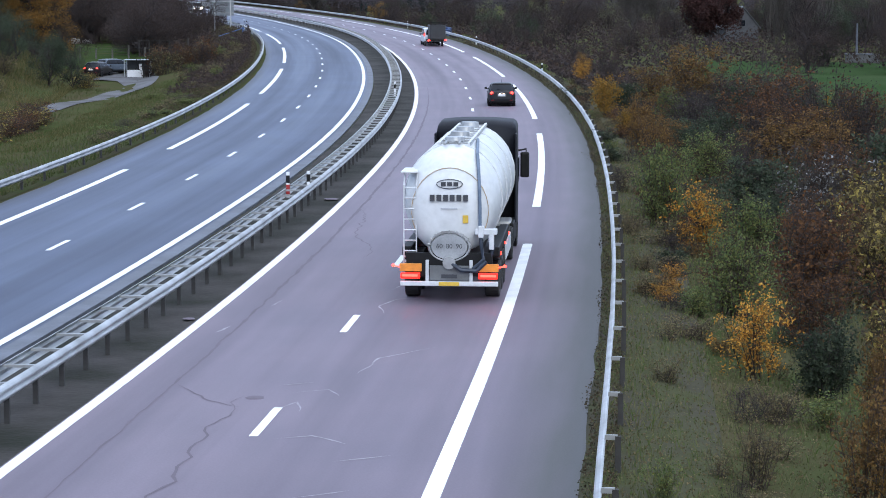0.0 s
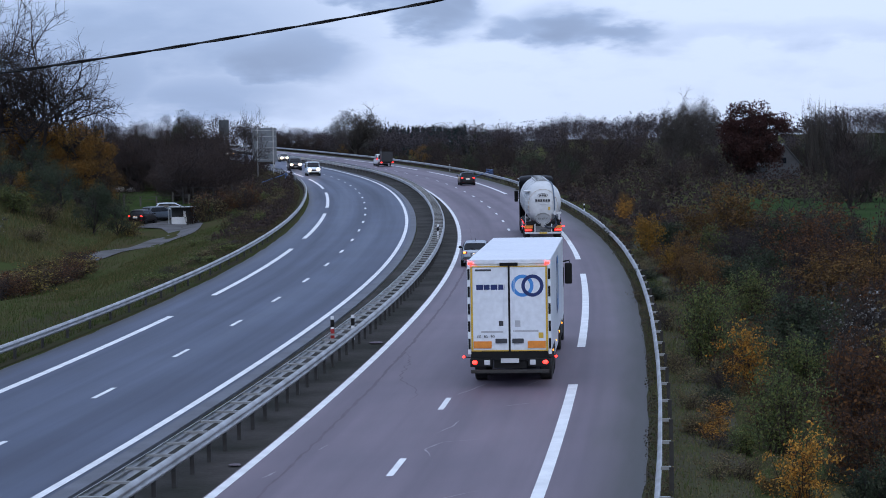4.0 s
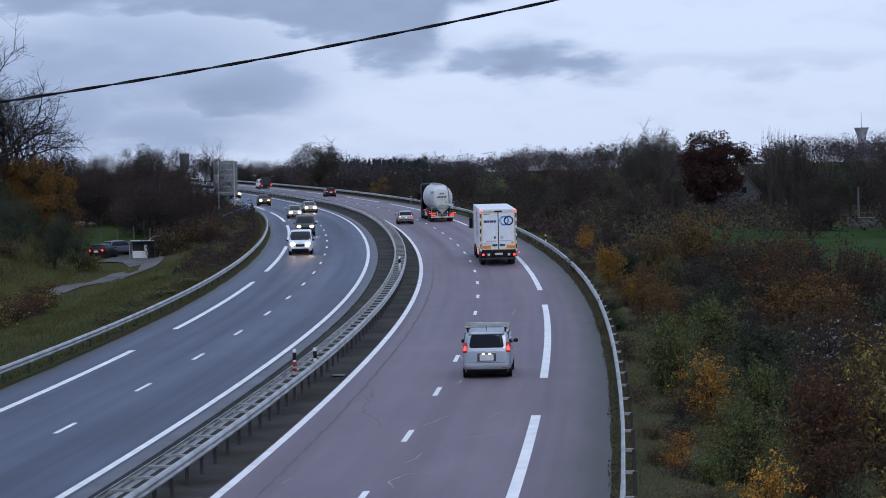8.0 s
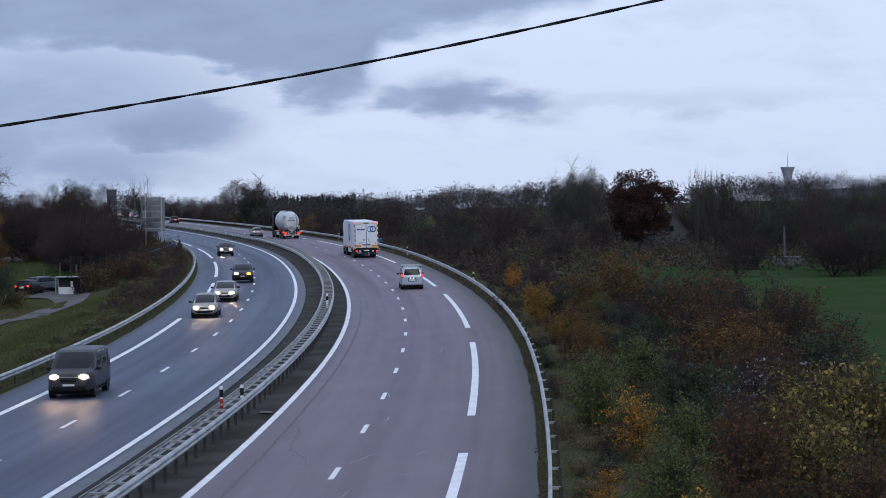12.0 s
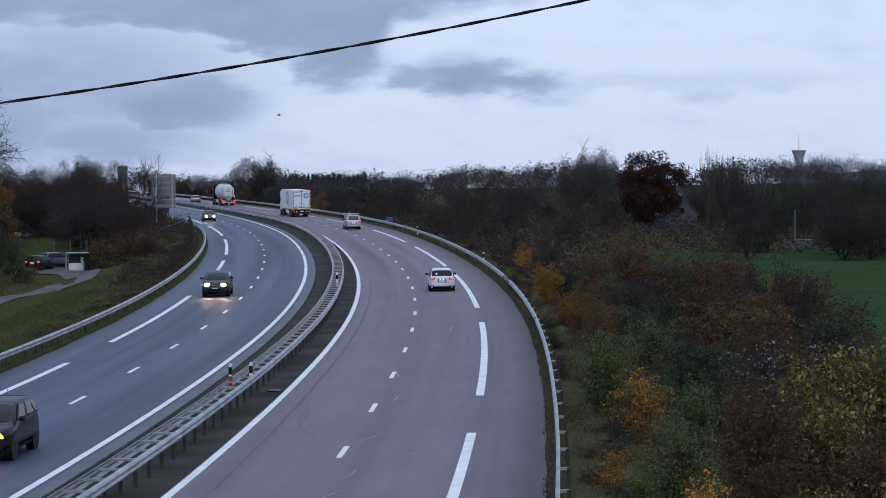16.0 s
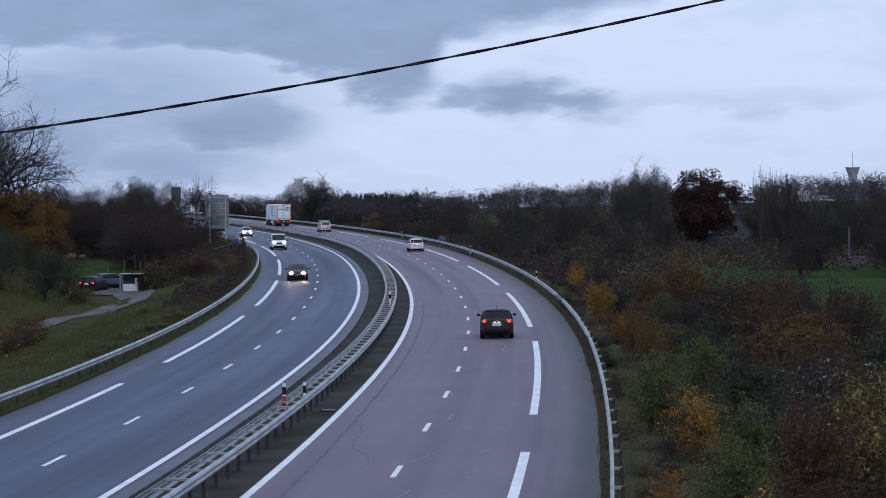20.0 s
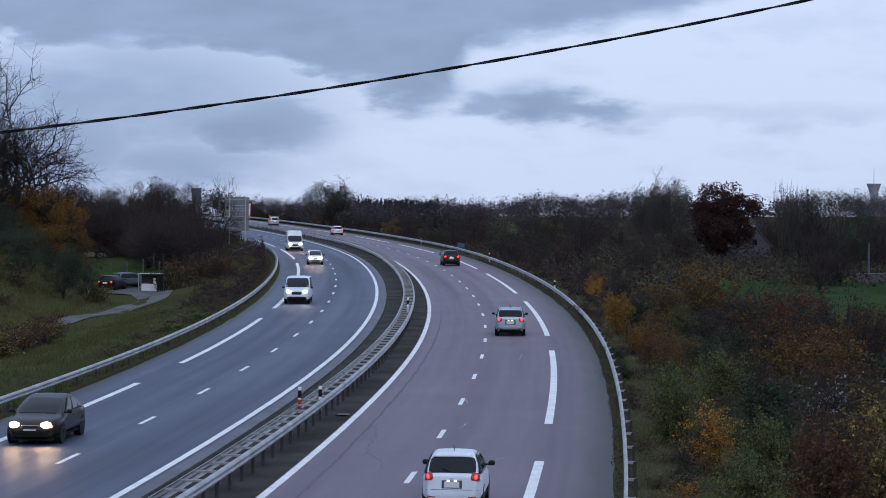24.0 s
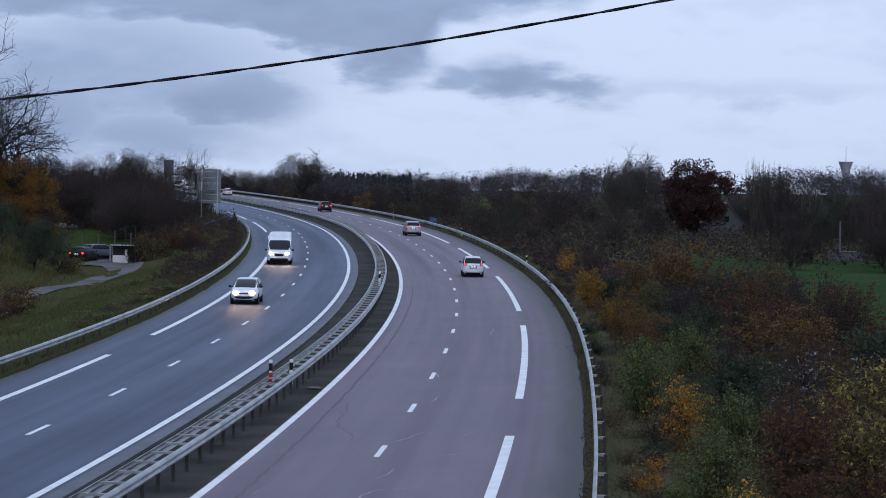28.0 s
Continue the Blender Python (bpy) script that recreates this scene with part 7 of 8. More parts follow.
def road_sign():
    ob = thing("direction_sign", "large grey back of a direction sign on steel posts", "road sign", m=at_pose(302, -12.05, 4))
    back = mat("sign_back", (0.17, 0.185, 0.205), 0.6, 0.3, col2=(0.13, 0.14, 0.155), scale=0.6)
    for z0 in (1.9, 3.5, 5.1):
        part("panel", boxes((-3.3, 0.15, -0.03, 0.03, z0, z0 + 1.58), bevel=0.01), back, ob)
        for dz in (0.35, 1.2):
            part("stiffener", boxes((-3.3, 0.15, -0.09, -0.03, z0 + dz, z0 + dz + 0.06)), STEEL, ob)
    for x in (-2.6, -0.35):
        part("post", boxes((x - 0.08, x + 0.08, -0.25, -0.09, -0.3, 6.7), bevel=0.015), STEEL, ob)
    sm = thing("gantry_sign", "small dark square sign high above the trees", "road sign", m=at_pose(330, -17.9, 0))
    part("panel", boxes((-0.75, 0.75, -0.05, 0.05, 6.5, 8.9), bevel=0.02), mat("dark_sign_back", (0.055, 0.065, 0.075), 0.5), sm)
    for x in (-0.4, 0.4):
        part("post", boxes((x - 0.06, x + 0.06, 0.05, 0.17, -0.3, 8.7)), RUSTY, sm)


road_sign()


def parapet():
    """Blue rails of the underpass beside the inbound lane, and of the far side."""
    blue = mat("blue_rail_paint", (0.035, 0.10, 0.27), 0.5, col2=(0.03, 0.08, 0.2), scale=3)
    for s, o, n, turn, lab in ((266, -12.5, 5, 0, "blue steel parapet rail at an underpass"), (262, 13.2, 6, 0, "blue steel parapet rail on the outer verge")):
        ob = thing("parapet_rail", lab, "railing", m=at_pose(s, o, turn))
        for i in range(n):
            part("post", boxes((-0.04, 0.04, i * 1.2 - 0.04, i * 1.2 + 0.04, -0.3, 1.15)), blue, ob)
        for z in (0.45, 0.8, 1.1):
            part("rail", boxes((-0.05, 0.05, -0.1, (n - 1) * 1.2 + 0.1, z, z + 0.09), bevel=0.01), blue, ob)
        bm = bmesh.new()
        tube(bm, [(-0.1, -0.1, 1.1), (-3.2, -1.4, 0.1)], 0.05, 5)
        part("wing_rail", bm, blue, ob)


parapet()


def marker_posts():
    """White delineators with dark heads, and two striped posts on the median."""
    def delineator(s, o, h=0.0, red=False):
        ob = thing("delineator_post", "white delineator post with a dark band", "road post", "delineator posts")
        x, y, z, th = mid_at(s)
        ob.matrix_world = Matrix.Translation(at(s, o, h)) @ Matrix.Rotation(th, 4, "Z")
        part("shaft", boxes((-0.06, 0.06, -0.05, 0.05, -0.3 if not h else -0.02, 0.55), bevel=0.012), WHITE, ob)
        part("band", boxes((-0.066, 0.066, -0.056, 0.056, 0.52, 0.80), bevel=0.012), BLACK, ob)
        part("cap", boxes((-0.06, 0.06, -0.05, 0.05, 0.79, 0.92), bevel=0.015), WHITE, ob)
        if red:
            part("red_reflector", boxes((-0.068, 0.068, -0.06, 0.06, 0.10, 0.46), bevel=0.01), RED_PAINT, ob)
    delineator(62.6, 0.18, 0.40, True)
    delineator(64.2, 0.74, 0.30)
    for s in (130, 131.4):
        delineator(s, 0.55, 0.35)
    for s in (165, 232, 300):
        delineator(s, 12.6)


marker_posts()


def fence():
    ob = thing("paddock_fence", "weathered wooden post and wire fence along the paddock", "fence")
    wood = mat("weathered_fence_wood", (0.09, 0.08, 0.07), 0.85, col2=(0.05, 0.045, 0.04), scale=4, bump=0.4)
    pts = [land(249, -38 + i * 1.9) for i in range(9)]
    for i, p in enumerate(pts):
        q = part("post", boxes((-0.09, 0.09, -0.09, 0.09, -0.3, 1.25 + 0.35 * (i % 3 == 0)), bevel=0.02), wood, ob)
        q.location = p
    for z in (0.5, 0.9, 1.25):
        bm = bmesh.new()
        tube(bm, [p + Vector((0, 0, z)) for p in pts], 0.012, 4)
        part("wire", bm, RUSTY, ob)
    gate = thing("mesh_panel", "grey wire mesh fence panel on posts", "fence", m=at_pose(250, -25.4, 8))
    for i in range(5):
        part("post", boxes((i * 1.2 - 0.05, i * 1.2 + 0.05, -0.05, 0.05, -0.2, 2.1)), RUSTY, gate)
    for z in (0.3, 1.1, 2.0):
        part("rail", boxes((0, 4.8, -0.02, 0.02, z, z + 0.05)), RUSTY, gate)
    bm = bmesh.new()
    for i in range(24):
        tube(bm, [(0.2 * i + 0.1, 0, 0.1), (0.2 * i + 0.1, 0, 2.0)], 0.008, 3)
    part("wire_mesh", bm, RUSTY, gate)


fence()


def shelter():
    ob = thing("shelter", "small open steel shelter with a pale counter panel", "shelter", m=at_pose(205.5, -23.6, -6))
    frame_m = mat("galvanised_frame", (0.36, 0.38, 0.40), 0.45, 0.6)
    for x in (-1.25, 1.25):
        for y in (-0.7, 0.7):
            part("post", boxes((x - 0.05, x + 0.05, y - 0.05, y + 0.05, -0.3, 1.75)), frame_m, ob)
    part("roof", boxes((-1.35, 1.35, -0.8, 0.8, 1.72, 1.80), bevel=0.02), frame_m, ob)
    part("back_panel", boxes((-1.2, 1.2, 0.66, 0.70, 0.1, 1.7)), mat("dark_shelter_panel", (0.05, 0.055, 0.06), 0.5), ob)
    part("side_panel", boxes((1.18, 1.21, -0.6, 0.66, 0.1, 1.7)), MATS["dark_shelter_panel"], ob)
    part("counter", boxes((-0.95, 0.55, -0.82, -0.62, 0.0, 0.78), bevel=0.02), WHITE, ob, "pale counter panel")
    bm = bmesh.new()
    box(bm, 0.1, 0.35, -0.1, 0.1, 0.75, 1.35, bevel=0.03)
    part("cabinet", bm, WHITE, ob)
    pole = thing("marker_pole", "pale square concrete marker pole", "pole", m=at_pose(211.8, -19.6))
    part("shaft", boxes((-0.13, 0.13, -0.13, 0.13, -0.3, 1.3), bevel=0.03), CONCRETE, pole)
    tp = thing("utility_pole", "dark wooden pole beside the hedge", "pole", m=at_pose(212, -18.9))
    bm = bmesh.new()
    tube(bm, [(0, 0, -0.3), (0, 0, 3.0)], [0.11, 0.08], 8)
    part("shaft", bm, BARK, tp)


shelter()


def cottage():
    ob = thing("cottage", "grey stone cottage with steep slate roof among trees", "house", m=Matrix.Translation((36.6, 352, land_z(36.6, 352))) @ Matrix.Rotation(radians(18), 4, "Z"))
    stone = mat("grey_render", (0.070, 0.070, 0.076), 0.9, col2=(0.05, 0.05, 0.054), scale=0.8, bump=0.5)
    slate = mat("slate_roof", (0.055, 0.058, 0.066), 0.6, col2=(0.08, 0.08, 0.085), scale=1.2, bump=0.4, bump_scale=6)
    w, L, e, r = 2.7, 9.0, 2.6, 5.6
    v = [(-w, 0, -0.3), (w, 0, -0.3), (w, 0, e), (0, 0, r), (-w, 0, e)]
    v2 = [(x, L, z) for x, y, z in v]
    part("wall", mesh_of("wall", v + v2, [(0, 1, 2, 3, 4), (9, 8, 7, 6, 5), (0, 5, 6, 1), (1, 6, 7, 2), (0, 4, 9, 5)], stone), None, ob)
    for sgn in (-1, 1):
        a = [(0, -0.25, r + 0.1), (0, L + 0.25, r + 0.1), (sgn * (w + 0.35), L + 0.25, e - 0.25), (sgn * (w + 0.35), -0.25, e - 0.25)]
        b = [(x, y, z - 0.14) for x, y, z in a]
        rf = part("roof", mesh_of("roof", a + b, [(0, 1, 2, 3), (7, 6, 5, 4), (0, 3, 7, 4), (1, 5, 6, 2), (3, 2, 6, 7)], slate), None, ob)
        if sgn > 0:
            sl = (r + 0.35 - e) / (w + 0.35)
            part("skylight", boxes((1.1, 1.7, 2.0, 2.7, r + 0.10 - 1.4 * sl + 0.05, r + 0.10 - 1.4 * sl + 0.14)), WHITE, rf, "pale skylight")
    part("chimney", boxes((-0.4, 0.4, L - 1.2, L - 0.5, r - 0.6, r + 1.1), bevel=0.03), stone, ob)
    part("window", boxes((-0.4, 0.4, -0.06, 0.02, 2.6, 3.5)), glass_mat(), ob)
    wall = thing("stone_wall", "pale stone wall stub at the meadow's edge", "wall", m=Matrix.Translation((40.8, 266, land_z(40.8, 266))))
    part("wall_body", boxes((-1.0, 3.0, -0.3, 0.3, -0.3, 1.25), bevel=0.05), mat("dark_field_stone", (0.11, 0.11, 0.115), 0.9, col2=(0.08, 0.08, 0.08), scale=1.5, bump=0.5), wall)
    part("coping", boxes((-1.1, 3.1, -0.38, 0.38, 1.25, 1.38), bevel=0.03), CONCRETE, wall)
    pp = thing("utility_pole", "pale concrete power pole behind the meadow", "pole", m=Matrix.Translation((41.4, 268, land_z(41.4, 268))))
    bm = bmesh.new()
    tube(bm, [(0, 0, -0.3), (0, 0, 4.9)], [0.14, 0.10], 8)
    part("shaft", bm, CONCRETE, pp)


cottage()


def water_tower():
    ob = thing("water_tower", "distant flared concrete water tower with an aerial", "water tower", m=Matrix.Translation((234.5, 1500, land_z(234.5, 1500))))
    # distance haze is mixed into the concrete's base colour
    con = mat("hazy_concrete", (0.34, 0.34, 0.40), 0.8, col2=(0.29, 0.29, 0.34), scale=0.1)
    z0 = land_z(234.5, 1500)
    top = 24.2 - z0
    seg = 24
    secs = []
    for r, z in ((2.4, -1), (2.2, top - 11.0), (2.4, top - 9.0), (3.4, top - 4.5), (4.7, top - 0.6), (4.9, top - 0.3), (4.9, top)):
        secs.append([Vector((r * math.cos(6.2832 * i / seg), r * math.sin(6.2832 * i / seg), z)) for i in range(seg)])
    part("tank", loft(secs), con, ob, smooth=True)
    bm = bmesh.new()
    tube(bm, [(0, 0, top), (0, 0, top + 10.5)], [0.22, 0.08], 6)
    part("aerial", bm, STEEL, ob)
    hill = []
    for i in range(26):
        hill.append((260 + i * 22, 1750, 8 + 7 * math.sin(math.pi * i / 25) + 1.2 * noise.noise(Vector((i * 0.6, 0, 0)))))
    # the far hill behind the tower, with blue distance haze in its base colour
    v = [(x, y, 0) for x, y, z in hill] + hill + [(x, y + 250, z - 3) for x, y, z in hill]
    n = len(hill)
    f = [(i, i + 1, n + i + 1, n + i) for i in range(n - 1)] + [(n + i, n + i + 1, 2 * n + i + 1, 2 * n + i) for i in range(n - 1)]
    tagged(new("far_hill", mesh_of("far_hill", v, f, mat("haze_blue_hill", (0.10, 0.12, 0.16), 0.95, col2=(0.085, 0.10, 0.135), scale=0.02), True)), "low blue-grey hill on the horizon", "hill", "", "structure")


water_tower()


def stones():
    for x, y, k in ((-61.5, 318, 1.0), (-59.6, 318.6, 0.8)):
        bm = bmesh.new()
        bmesh.ops.create_icosphere(bm, subdivisions=3, radius=0.8 * k)
        for v in bm.verts:
            v.co += 0.22 * v.normal * noise.noise(v.co * 1.6 + Vector((x, y, 0)))
            v.co.z *= 0.6
            v.co.x *= 1.3
        ob = part("boulder", bm, mat("pale_stone", (0.34, 0.32, 0.29), 0.9, col2=(0.24, 0.23, 0.21), scale=2, bump=0.5), None, smooth=True)
        ob.location = (x, y, land_z(x, y) + 0.3)
        tagged(ob, "pale rounded boulder lying in the paddock", "stone", "paddock stones")


stones()


def parked():
    a = car("parked_hatchback", "dark parked hatchback with red lamps lit on the track", "car", paint_of("black_cherry_paint", (0.014, 0.010, 0.011)), L=4.2, W=1.78, T=1.46, hood=1.0, cowl=0.94, rake=0.9, tail_rake=0.6, belt=0.94, tails="on")
    a.matrix_world = at_pose(206.5, -27.6, -17, 0.05)
    b = car("parked_car", "dull grey-blue parked car behind the dark one", "car", paint_of("grey_blue_paint", (0.10, 0.12, 0.15), metal=0.3), L=4.3, W=1.78, T=1.5, hood=1.05, cowl=0.96, rake=0.85, tail_rake=0.5, belt=0.96, tails="off")
    b.matrix_world = at_pose(210.5, -26.2, -48, 0.05)


parked()


# ---- what drives ----
SILVER = paint_of("silver_paint", (0.38, 0.42, 0.48), rough=0.3, metal=0.5)
GREY = paint_of("grey_paint", (0.032, 0.032, 0.036), rough=0.34, metal=0.2)
DARK = paint_of("near_black_paint", (0.010, 0.010, 0.013), rough=0.3)
BROWN = paint_of("dark_bronze_paint", (0.030, 0.023, 0.022), rough=0.28, metal=0.3)
WHITE_P = paint_of("white_car_paint", (0.66, 0.71, 0.77))
CHAMP = paint_of("pale_gold_paint", (0.36, 0.33, 0.30), metal=0.4)

SUV = dict(L=4.45, W=1.84, T=1.62, hood=1.10, cowl=1.06, rake=0.95, tail_rake=0.52, belt=1.08, clear=0.26, wheel_r=0.35, dark_bumper=True)
HATCH = dict(L=3.95, W=1.72, T=1.50, hood=0.88, cowl=0.97, rake=1.05, tail_rake=0.58, belt=0.96)
SALOON = dict(L=4.6, W=1.82, T=1.46, hood=1.15, cowl=0.94, rake=1.15, tail_rake=0.75, deck=0.55, belt=0.94, wiper=False)
VAN = dict(L=4.95, W=1.94, T=1.93, hood=0.92, cowl=1.17, rake=0.95, tail_rake=0.14, belt=1.10, clear=0.24, wheel_r=0.34, high_tails=True, grille=0.20, intake=0.30)
FLEET = []


def towing_van():
    """A white van that pulls a dark open-topped trailer with a tall load."""
    ob = car("towing_van", "white van pulling a dark trailer with a tall load", "van", WHITE_P, **{**VAN, "L": 4.6, "T": 1.9}, tails="on")
    for k in list(ob.children):
        k.location.y += 1.7
    part("trailer_bed", boxes((-0.75, 1.25, -4.0, -1.0, 0.55, 0.75), bevel=0.03), BLACK, ob)
    part("trailer_load", boxes((-0.55, 1.2, -3.8, -1.2, 0.75, 2.35), bevel=0.08), mat("dark_tarpaulin", (0.02, 0.022, 0.026), 0.6, bump=0.3, bump_scale=4), ob, "dark covered load")
    for z in (2.35, 2.6):
        part("load_frame", boxes((-0.6, 1.3, -3.85, -3.75, z, z + 0.06)), BLACK, ob)
    part("drawbar", boxes((-0.06, 0.06, -1.0, -0.5, 0.45, 0.55)), BLACK, ob)
    wheels(ob, 0, 2.1, (-2.5,), 0.3, 0.2)
    for x in (-0.65, 1.15):
        part("tail_lamp", boxes((x - 0.12, x + 0.12, -4.06, -3.98, 0.62, 0.76), bevel=0.03), TAIL, ob, "lit red lamp")
    return ob


def drive(ob, L, s0, v, o, towards=False, lag=((0, 0.0),)):
    """s0: where the end that faces the bridge stands at 0 s; v metres a second; o: offset, or rows of (seconds, offset); lag: metres added, by seconds."""
    FLEET.append((ob, L, s0, v, o, towards, lag))


OUT = dict(tails="on")
drive(tanker(), 15.2, 41.1, 22.73, [(0, 7.70), (2, 7.62), (3, 7.59), (28, 7.59)], lag=((0, -3.1), (1.3, -1.8), (3, -0.8), (6, 0)))
drive(box_truck(), 16.6, -36.2, 21.84, [(0, 7.0), (2, 7.08), (3, 7.22), (5.5, 7.41), (28, 7.41)], lag=((0, -1.6), (2, -1.0), (3, -0.6), (5.5, -0.2), (8, 0)))
drive(towing_van(), 8.0, 227.0, 26.6, 7.5)
drive(car("hatchback", "near-black hatchback with red tail lamps lit", "car", DARK, **{**HATCH, "W": 1.78}, **OUT), 3.95, 124.2, 28.48, 7.5)
drive(car("hatchback", "silver hatchback with a dark bumper and its indicator flashing", "car", SILVER, L=3.9, W=1.68, T=1.43, hood=0.90, cowl=0.94, rake=1.0, tail_rake=0.62, belt=0.90, indicator=True, strip=True, tail_shape=(0.68, 0.995, 3.7, 4.9), tails="on"), 3.9, -3.5, 27.86, [(0, 3.15), (1, 3.2), (3, 3.3), (10, 3.45), (14.5, 5.9), (18, 7.2), (28, 7.3)], lag=((0, -1.2), (1, -1.0), (4, 0.0)))
drive(car("compact_van", "silver compact van with a roof rack", "van", SILVER, L=4.4, W=1.81, T=1.74, hood=0.95, cowl=1.08, rake=0.75, tail_rake=0.24, belt=1.06, high_tails=True, rack=True, tails="on"), 4.4, -123.6, 23.46, 7.17, lag=((0, -2.5), (7, -1.3), (9, -0.4), (11, 0)))
drive(car("hatchback", "white hatchback with tail lamps lit", "car", WHITE_P, **{**HATCH, "W": 1.74}, sticker=True, **OUT), 3.95, -326.8, 28.46, 7.49)
drive(car("sport_utility_car", "dark bronze sport utility car with tail lamps lit", "car", BROWN, **SUV, **OUT), 4.45, -476.9, 28.99, 7.22, lag=((0, -2), (18, -1.0), (19, -0.1), (20, 0)))
drive(car("sport_utility_car", "silver-grey sport utility car with roof rails", "car", SILVER, **{**SUV, "W": 1.80, "dark_bumper": False}, bars=True, **OUT), 4.45, -600.9, 29.70, 7.06)
drive(car("hatchback", "white small hatchback with red tail lamps lit", "car", WHITE_P, **{**HATCH, "L": 3.64, "W": 1.62, "T": 1.53}, tail_shape=(0.74, 1.0, 3.9, 6.15), **OUT), 3.64, -606.9, 26.98, 7.38, lag=((0, -2), (24, -1.1), (26, 0)))
IN = dict(lamps="on", tails="off")
drive(car("passenger_van", "white passenger van with head lamps lit", "van", WHITE_P, **VAN, **IN), 4.95, 420.0, -32.26, -7.5, True)
drive(car("passenger_van", "dark grey van with head lamps lit", "van", GREY, **VAN, **IN), 4.95, 448.4, -31.25, -7.51, True)
drive(car("hatchback", "pale silver hatchback with bright head lamps", "car", CHAMP, **{**HATCH, "L": 4.1, "W": 1.76, "T": 1.54}, **IN), 4.1, 488.6, -30.03, [(0, -7.5), (12, -7.5), (14, -7.75), (28, -7.8)], True)
drive(car("saloon_car", "pale gold saloon with head lamps lit", "car", CHAMP, **SALOON, **IN), 4.6, 507.4, -30.0, [(0, -2.8), (5.5, -2.9), (8, -4.5), (10, -6.25), (11.5, -7.2), (28, -7.25)], True)
drive(car("sport_utility_car", "near-black sport utility car with an amber lamp flashing", "car", DARK, **SUV, indicator=True, **IN), 4.45, 572.9, -33.0, [(0, -7.4), (10.5, -7.6), (13.5, -5.5), (15, -4.5), (16, -4.75), (28, -4.8)], True)
drive(car("crossover_car", "dark grey crossover with bright head lamps", "car", GREY, **{**SUV, "W": 1.80, "T": 1.58}, **IN), 4.45, 596.6, -29.37, -7.29, True)
drive(car("saloon_car", "dark bronze saloon with head lamps lit", "car", BROWN, **{**SALOON, "T": 1.50}, **IN), 4.6, 789.0, -30.61, [(0, -7.29), (21.5, -7.29), (24, -7.72), (28, -7.75)], True)
drive(car("passenger_van", "white van with black grille and white head lamps", "van", WHITE_P, **VAN, cool=True, **IN), 4.95, 829.2, -28.47, -7.79, True)
drive(car("hatchback", "white hatchback with head lamps lit", "car", WHITE_P, **HATCH, **IN), 3.95, 861.7, -26.66, -7.19, True)
drive(car("panel_van", "tall white panel van with head lamps lit", "van", WHITE_P, **{**VAN, "L": 5.6, "W": 2.02, "T": 1.98, "high": 0.58, "side_glass": 0.4}, **IN), 5.6, 888.8, -25.88, -7.72, True)


def lane_car(label, paint, start, **kw):
    """A car that crosses the farm lane behind the shelter and goes on behind the thicket; start: seconds at which it is level with the mound's foot."""
    ob = car("lane_car", label, "car", paint, **{**SUV, **kw}, tails="off")
    rows = []
    for dt, x, y, yaw in ((-30, -108, 223, -80), (-2, -62, 226, -80), (0, -43.5, 229, -80), (1.0, -34.6, 231, -70), (1.8, -33.0, 238, 10), (2.6, -37.0, 256, 14), (3.9, -46.5, 300, 12), (5.2, -56.0, 352, 10), (40, -56.1, 352.4, 10)):
        rows.append((start + dt, pose(x, y, land_z(x, y) + 0.16, 0, 0, yaw)))
    LANE.append((ob, rows))


LANE = []
lane_car("pale sport utility car crossing the farm lane", paint_of("pale_silver_paint", (0.55, 0.60, 0.66)), 3.55)
lane_car("dark car crossing the farm lane", DARK, 7.1, T=1.48)


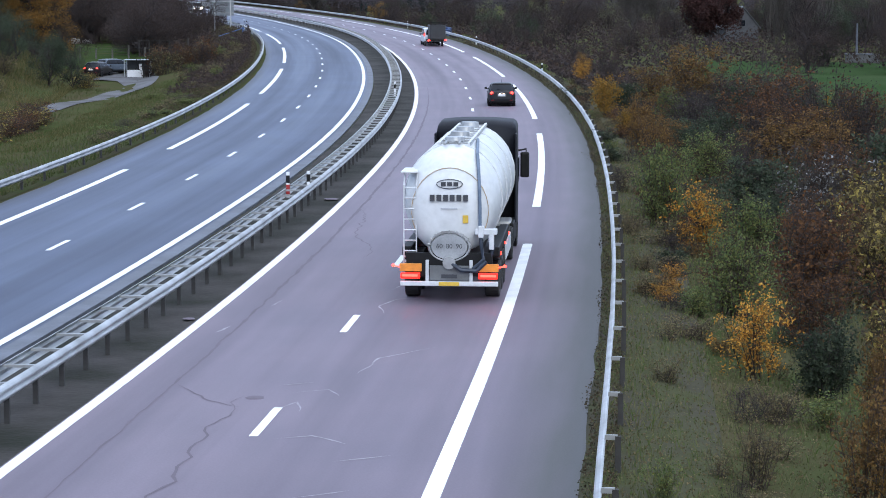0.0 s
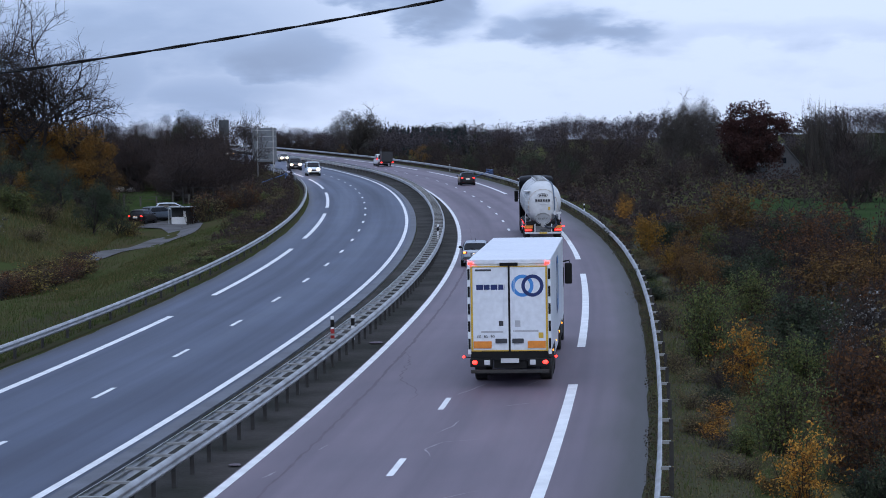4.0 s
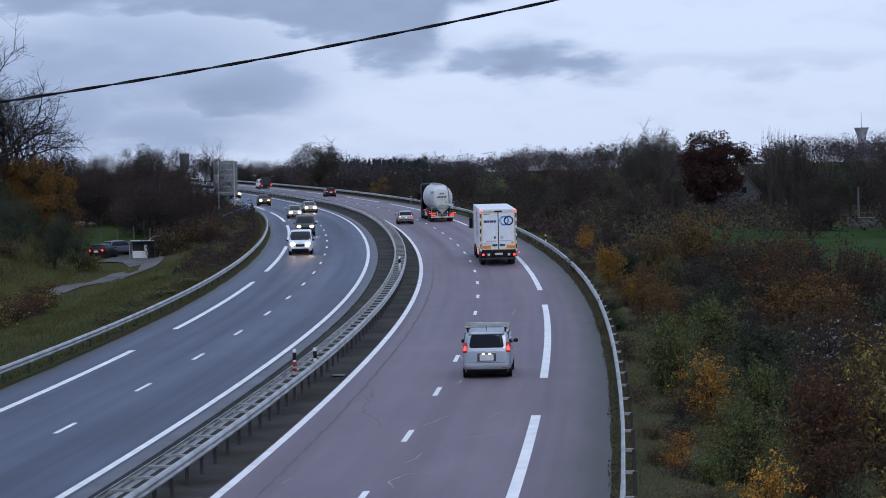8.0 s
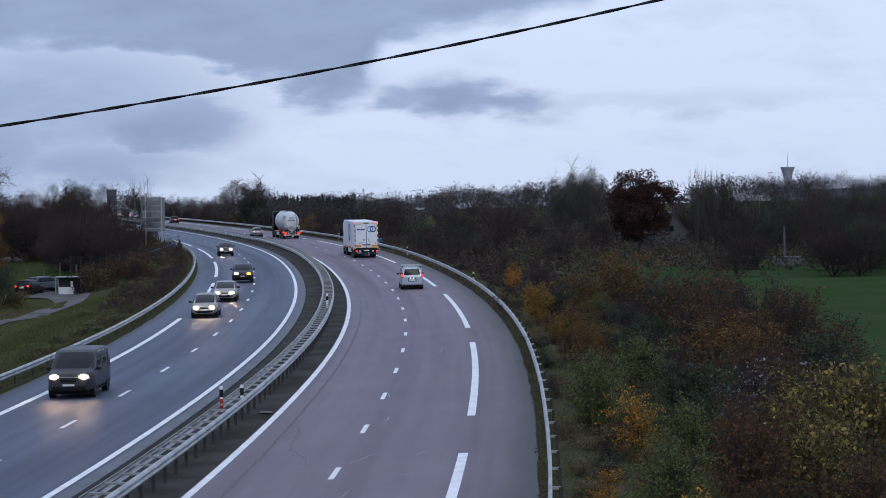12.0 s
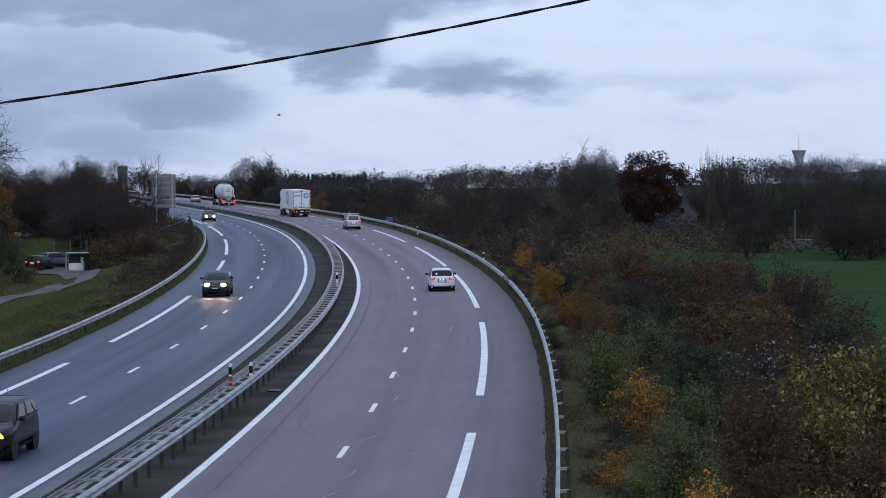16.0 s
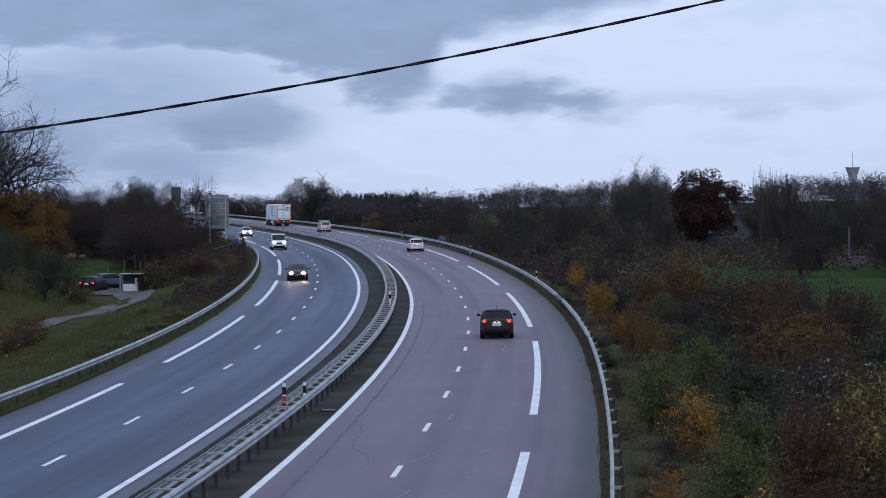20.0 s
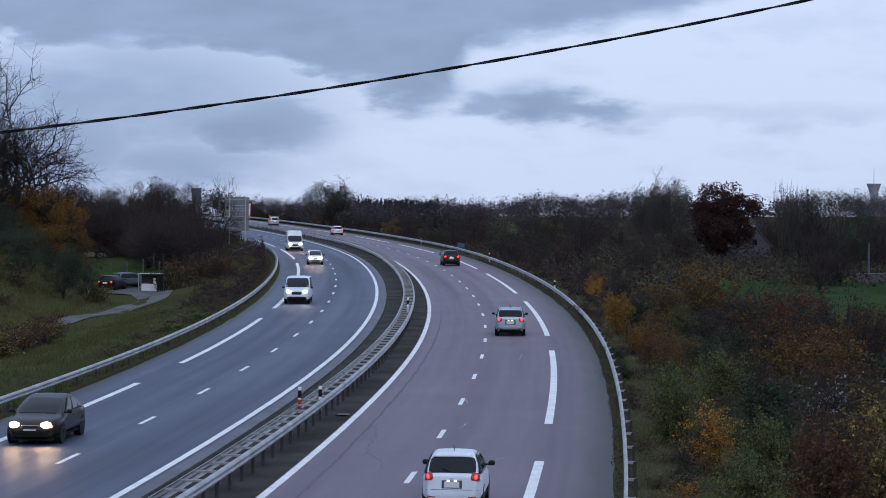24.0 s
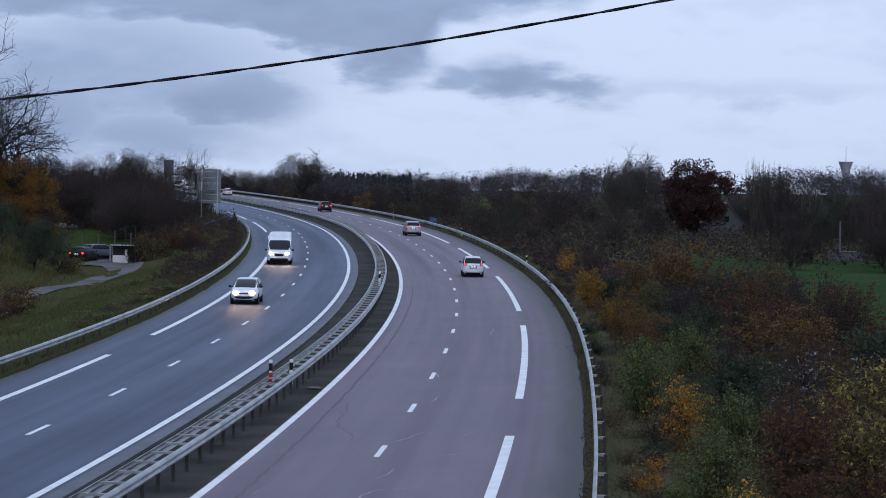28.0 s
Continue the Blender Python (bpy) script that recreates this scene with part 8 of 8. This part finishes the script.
def bird():
    """A gull-sized bird that crosses the sky."""
    ob = thing("bird", "small grey bird gliding across the cloudy sky", "bird")
    feather = mat("grey_feathers", (0.16, 0.16, 0.165), 0.8, col2=(0.10, 0.10, 0.105), scale=8)
    bm = bmesh.new()
    bmesh.ops.create_icosphere(bm, subdivisions=2, radius=0.07, matrix=Matrix.Diagonal((2.6, 0.8, 0.75, 1)))
    part("body", bm, feather, ob, smooth=True)
    bm = bmesh.new()
    bmesh.ops.create_icosphere(bm, subdivisions=2, radius=0.045, matrix=Matrix.Translation((-0.19, 0, 0.02)))
    part("head", bm, feather, ob, smooth=True)
    for sgn in (-1, 1):
        part("wing", shut([((-0.06, sgn * 0.03, 0.02), (0.09, sgn * 0.03, 0.02)), ((-0.07, sgn * 0.20, 0.09), (0.06, sgn * 0.20, 0.08)), ((0.03, sgn * 0.42, 0.05), (0.08, sgn * 0.42, 0.05))], (0, 0, 0.012)), feather, ob)
    part("tail", shut([((0.15, -0.02, 0), (0.15, 0.02, 0)), ((0.28, -0.06, 0), (0.28, 0.06, 0))], (0, 0, 0.01)), feather, ob)
    ob.scale = (0.6, 0.6, 0.6)
    return ob


BIRD = bird()


def motions():
    walk(BIRD, [(t, pose(-2.0 - 14.0 * (t - 15.5), 120, z, 12, 0, 8)) for t, z in ((0, 9), (13, 9.0), (14.5, 9.8), (15, 11.0), (15.5, 11.2), (16, 10.8), (17, 10.9), (28, 13))])
    for ob, rows in LANE:
        # only the part of the drive that falls inside the clip
        inside = [r for r in rows if 0 < r[0] < 28]
        first = [r for r in rows if r[0] <= 0][-1]
        f = (0 - first[0]) / (inside[0][0] - first[0])
        a, b = first[1].translation, inside[0][1].translation
        p = a + (b - a) * f
        walk(ob, [(0, pose(p.x, p.y, land_z(p.x, p.y) + 0.16, 0, 0, -80))] + inside + [(28, rows[-1][1])])
    for ob, L, s0, v, o, towards, lag in FLEET:
        rows = []
        for k in range(57):
            t = k * 0.5
            off = o if not isinstance(o, list) else knots(t, [r[0] for r in o], [r[1] for r in o])
            s = s0 + v * t + L / 2 + knots(t, [r[0] for r in lag], [r[1] for r in lag])
            p = at(s, off)
            a, b = at(s - L * 0.35, off), at(s + L * 0.35, off)
            d = (b - a).normalized()
            if towards:
                d = -d
            yaw = math.degrees(math.atan2(-d.x, d.y))
            rows.append((t, pose(p.x, p.y, p.z, math.degrees(math.asin(d.z)), 0, yaw)))
        walk(ob, rows)


motions()
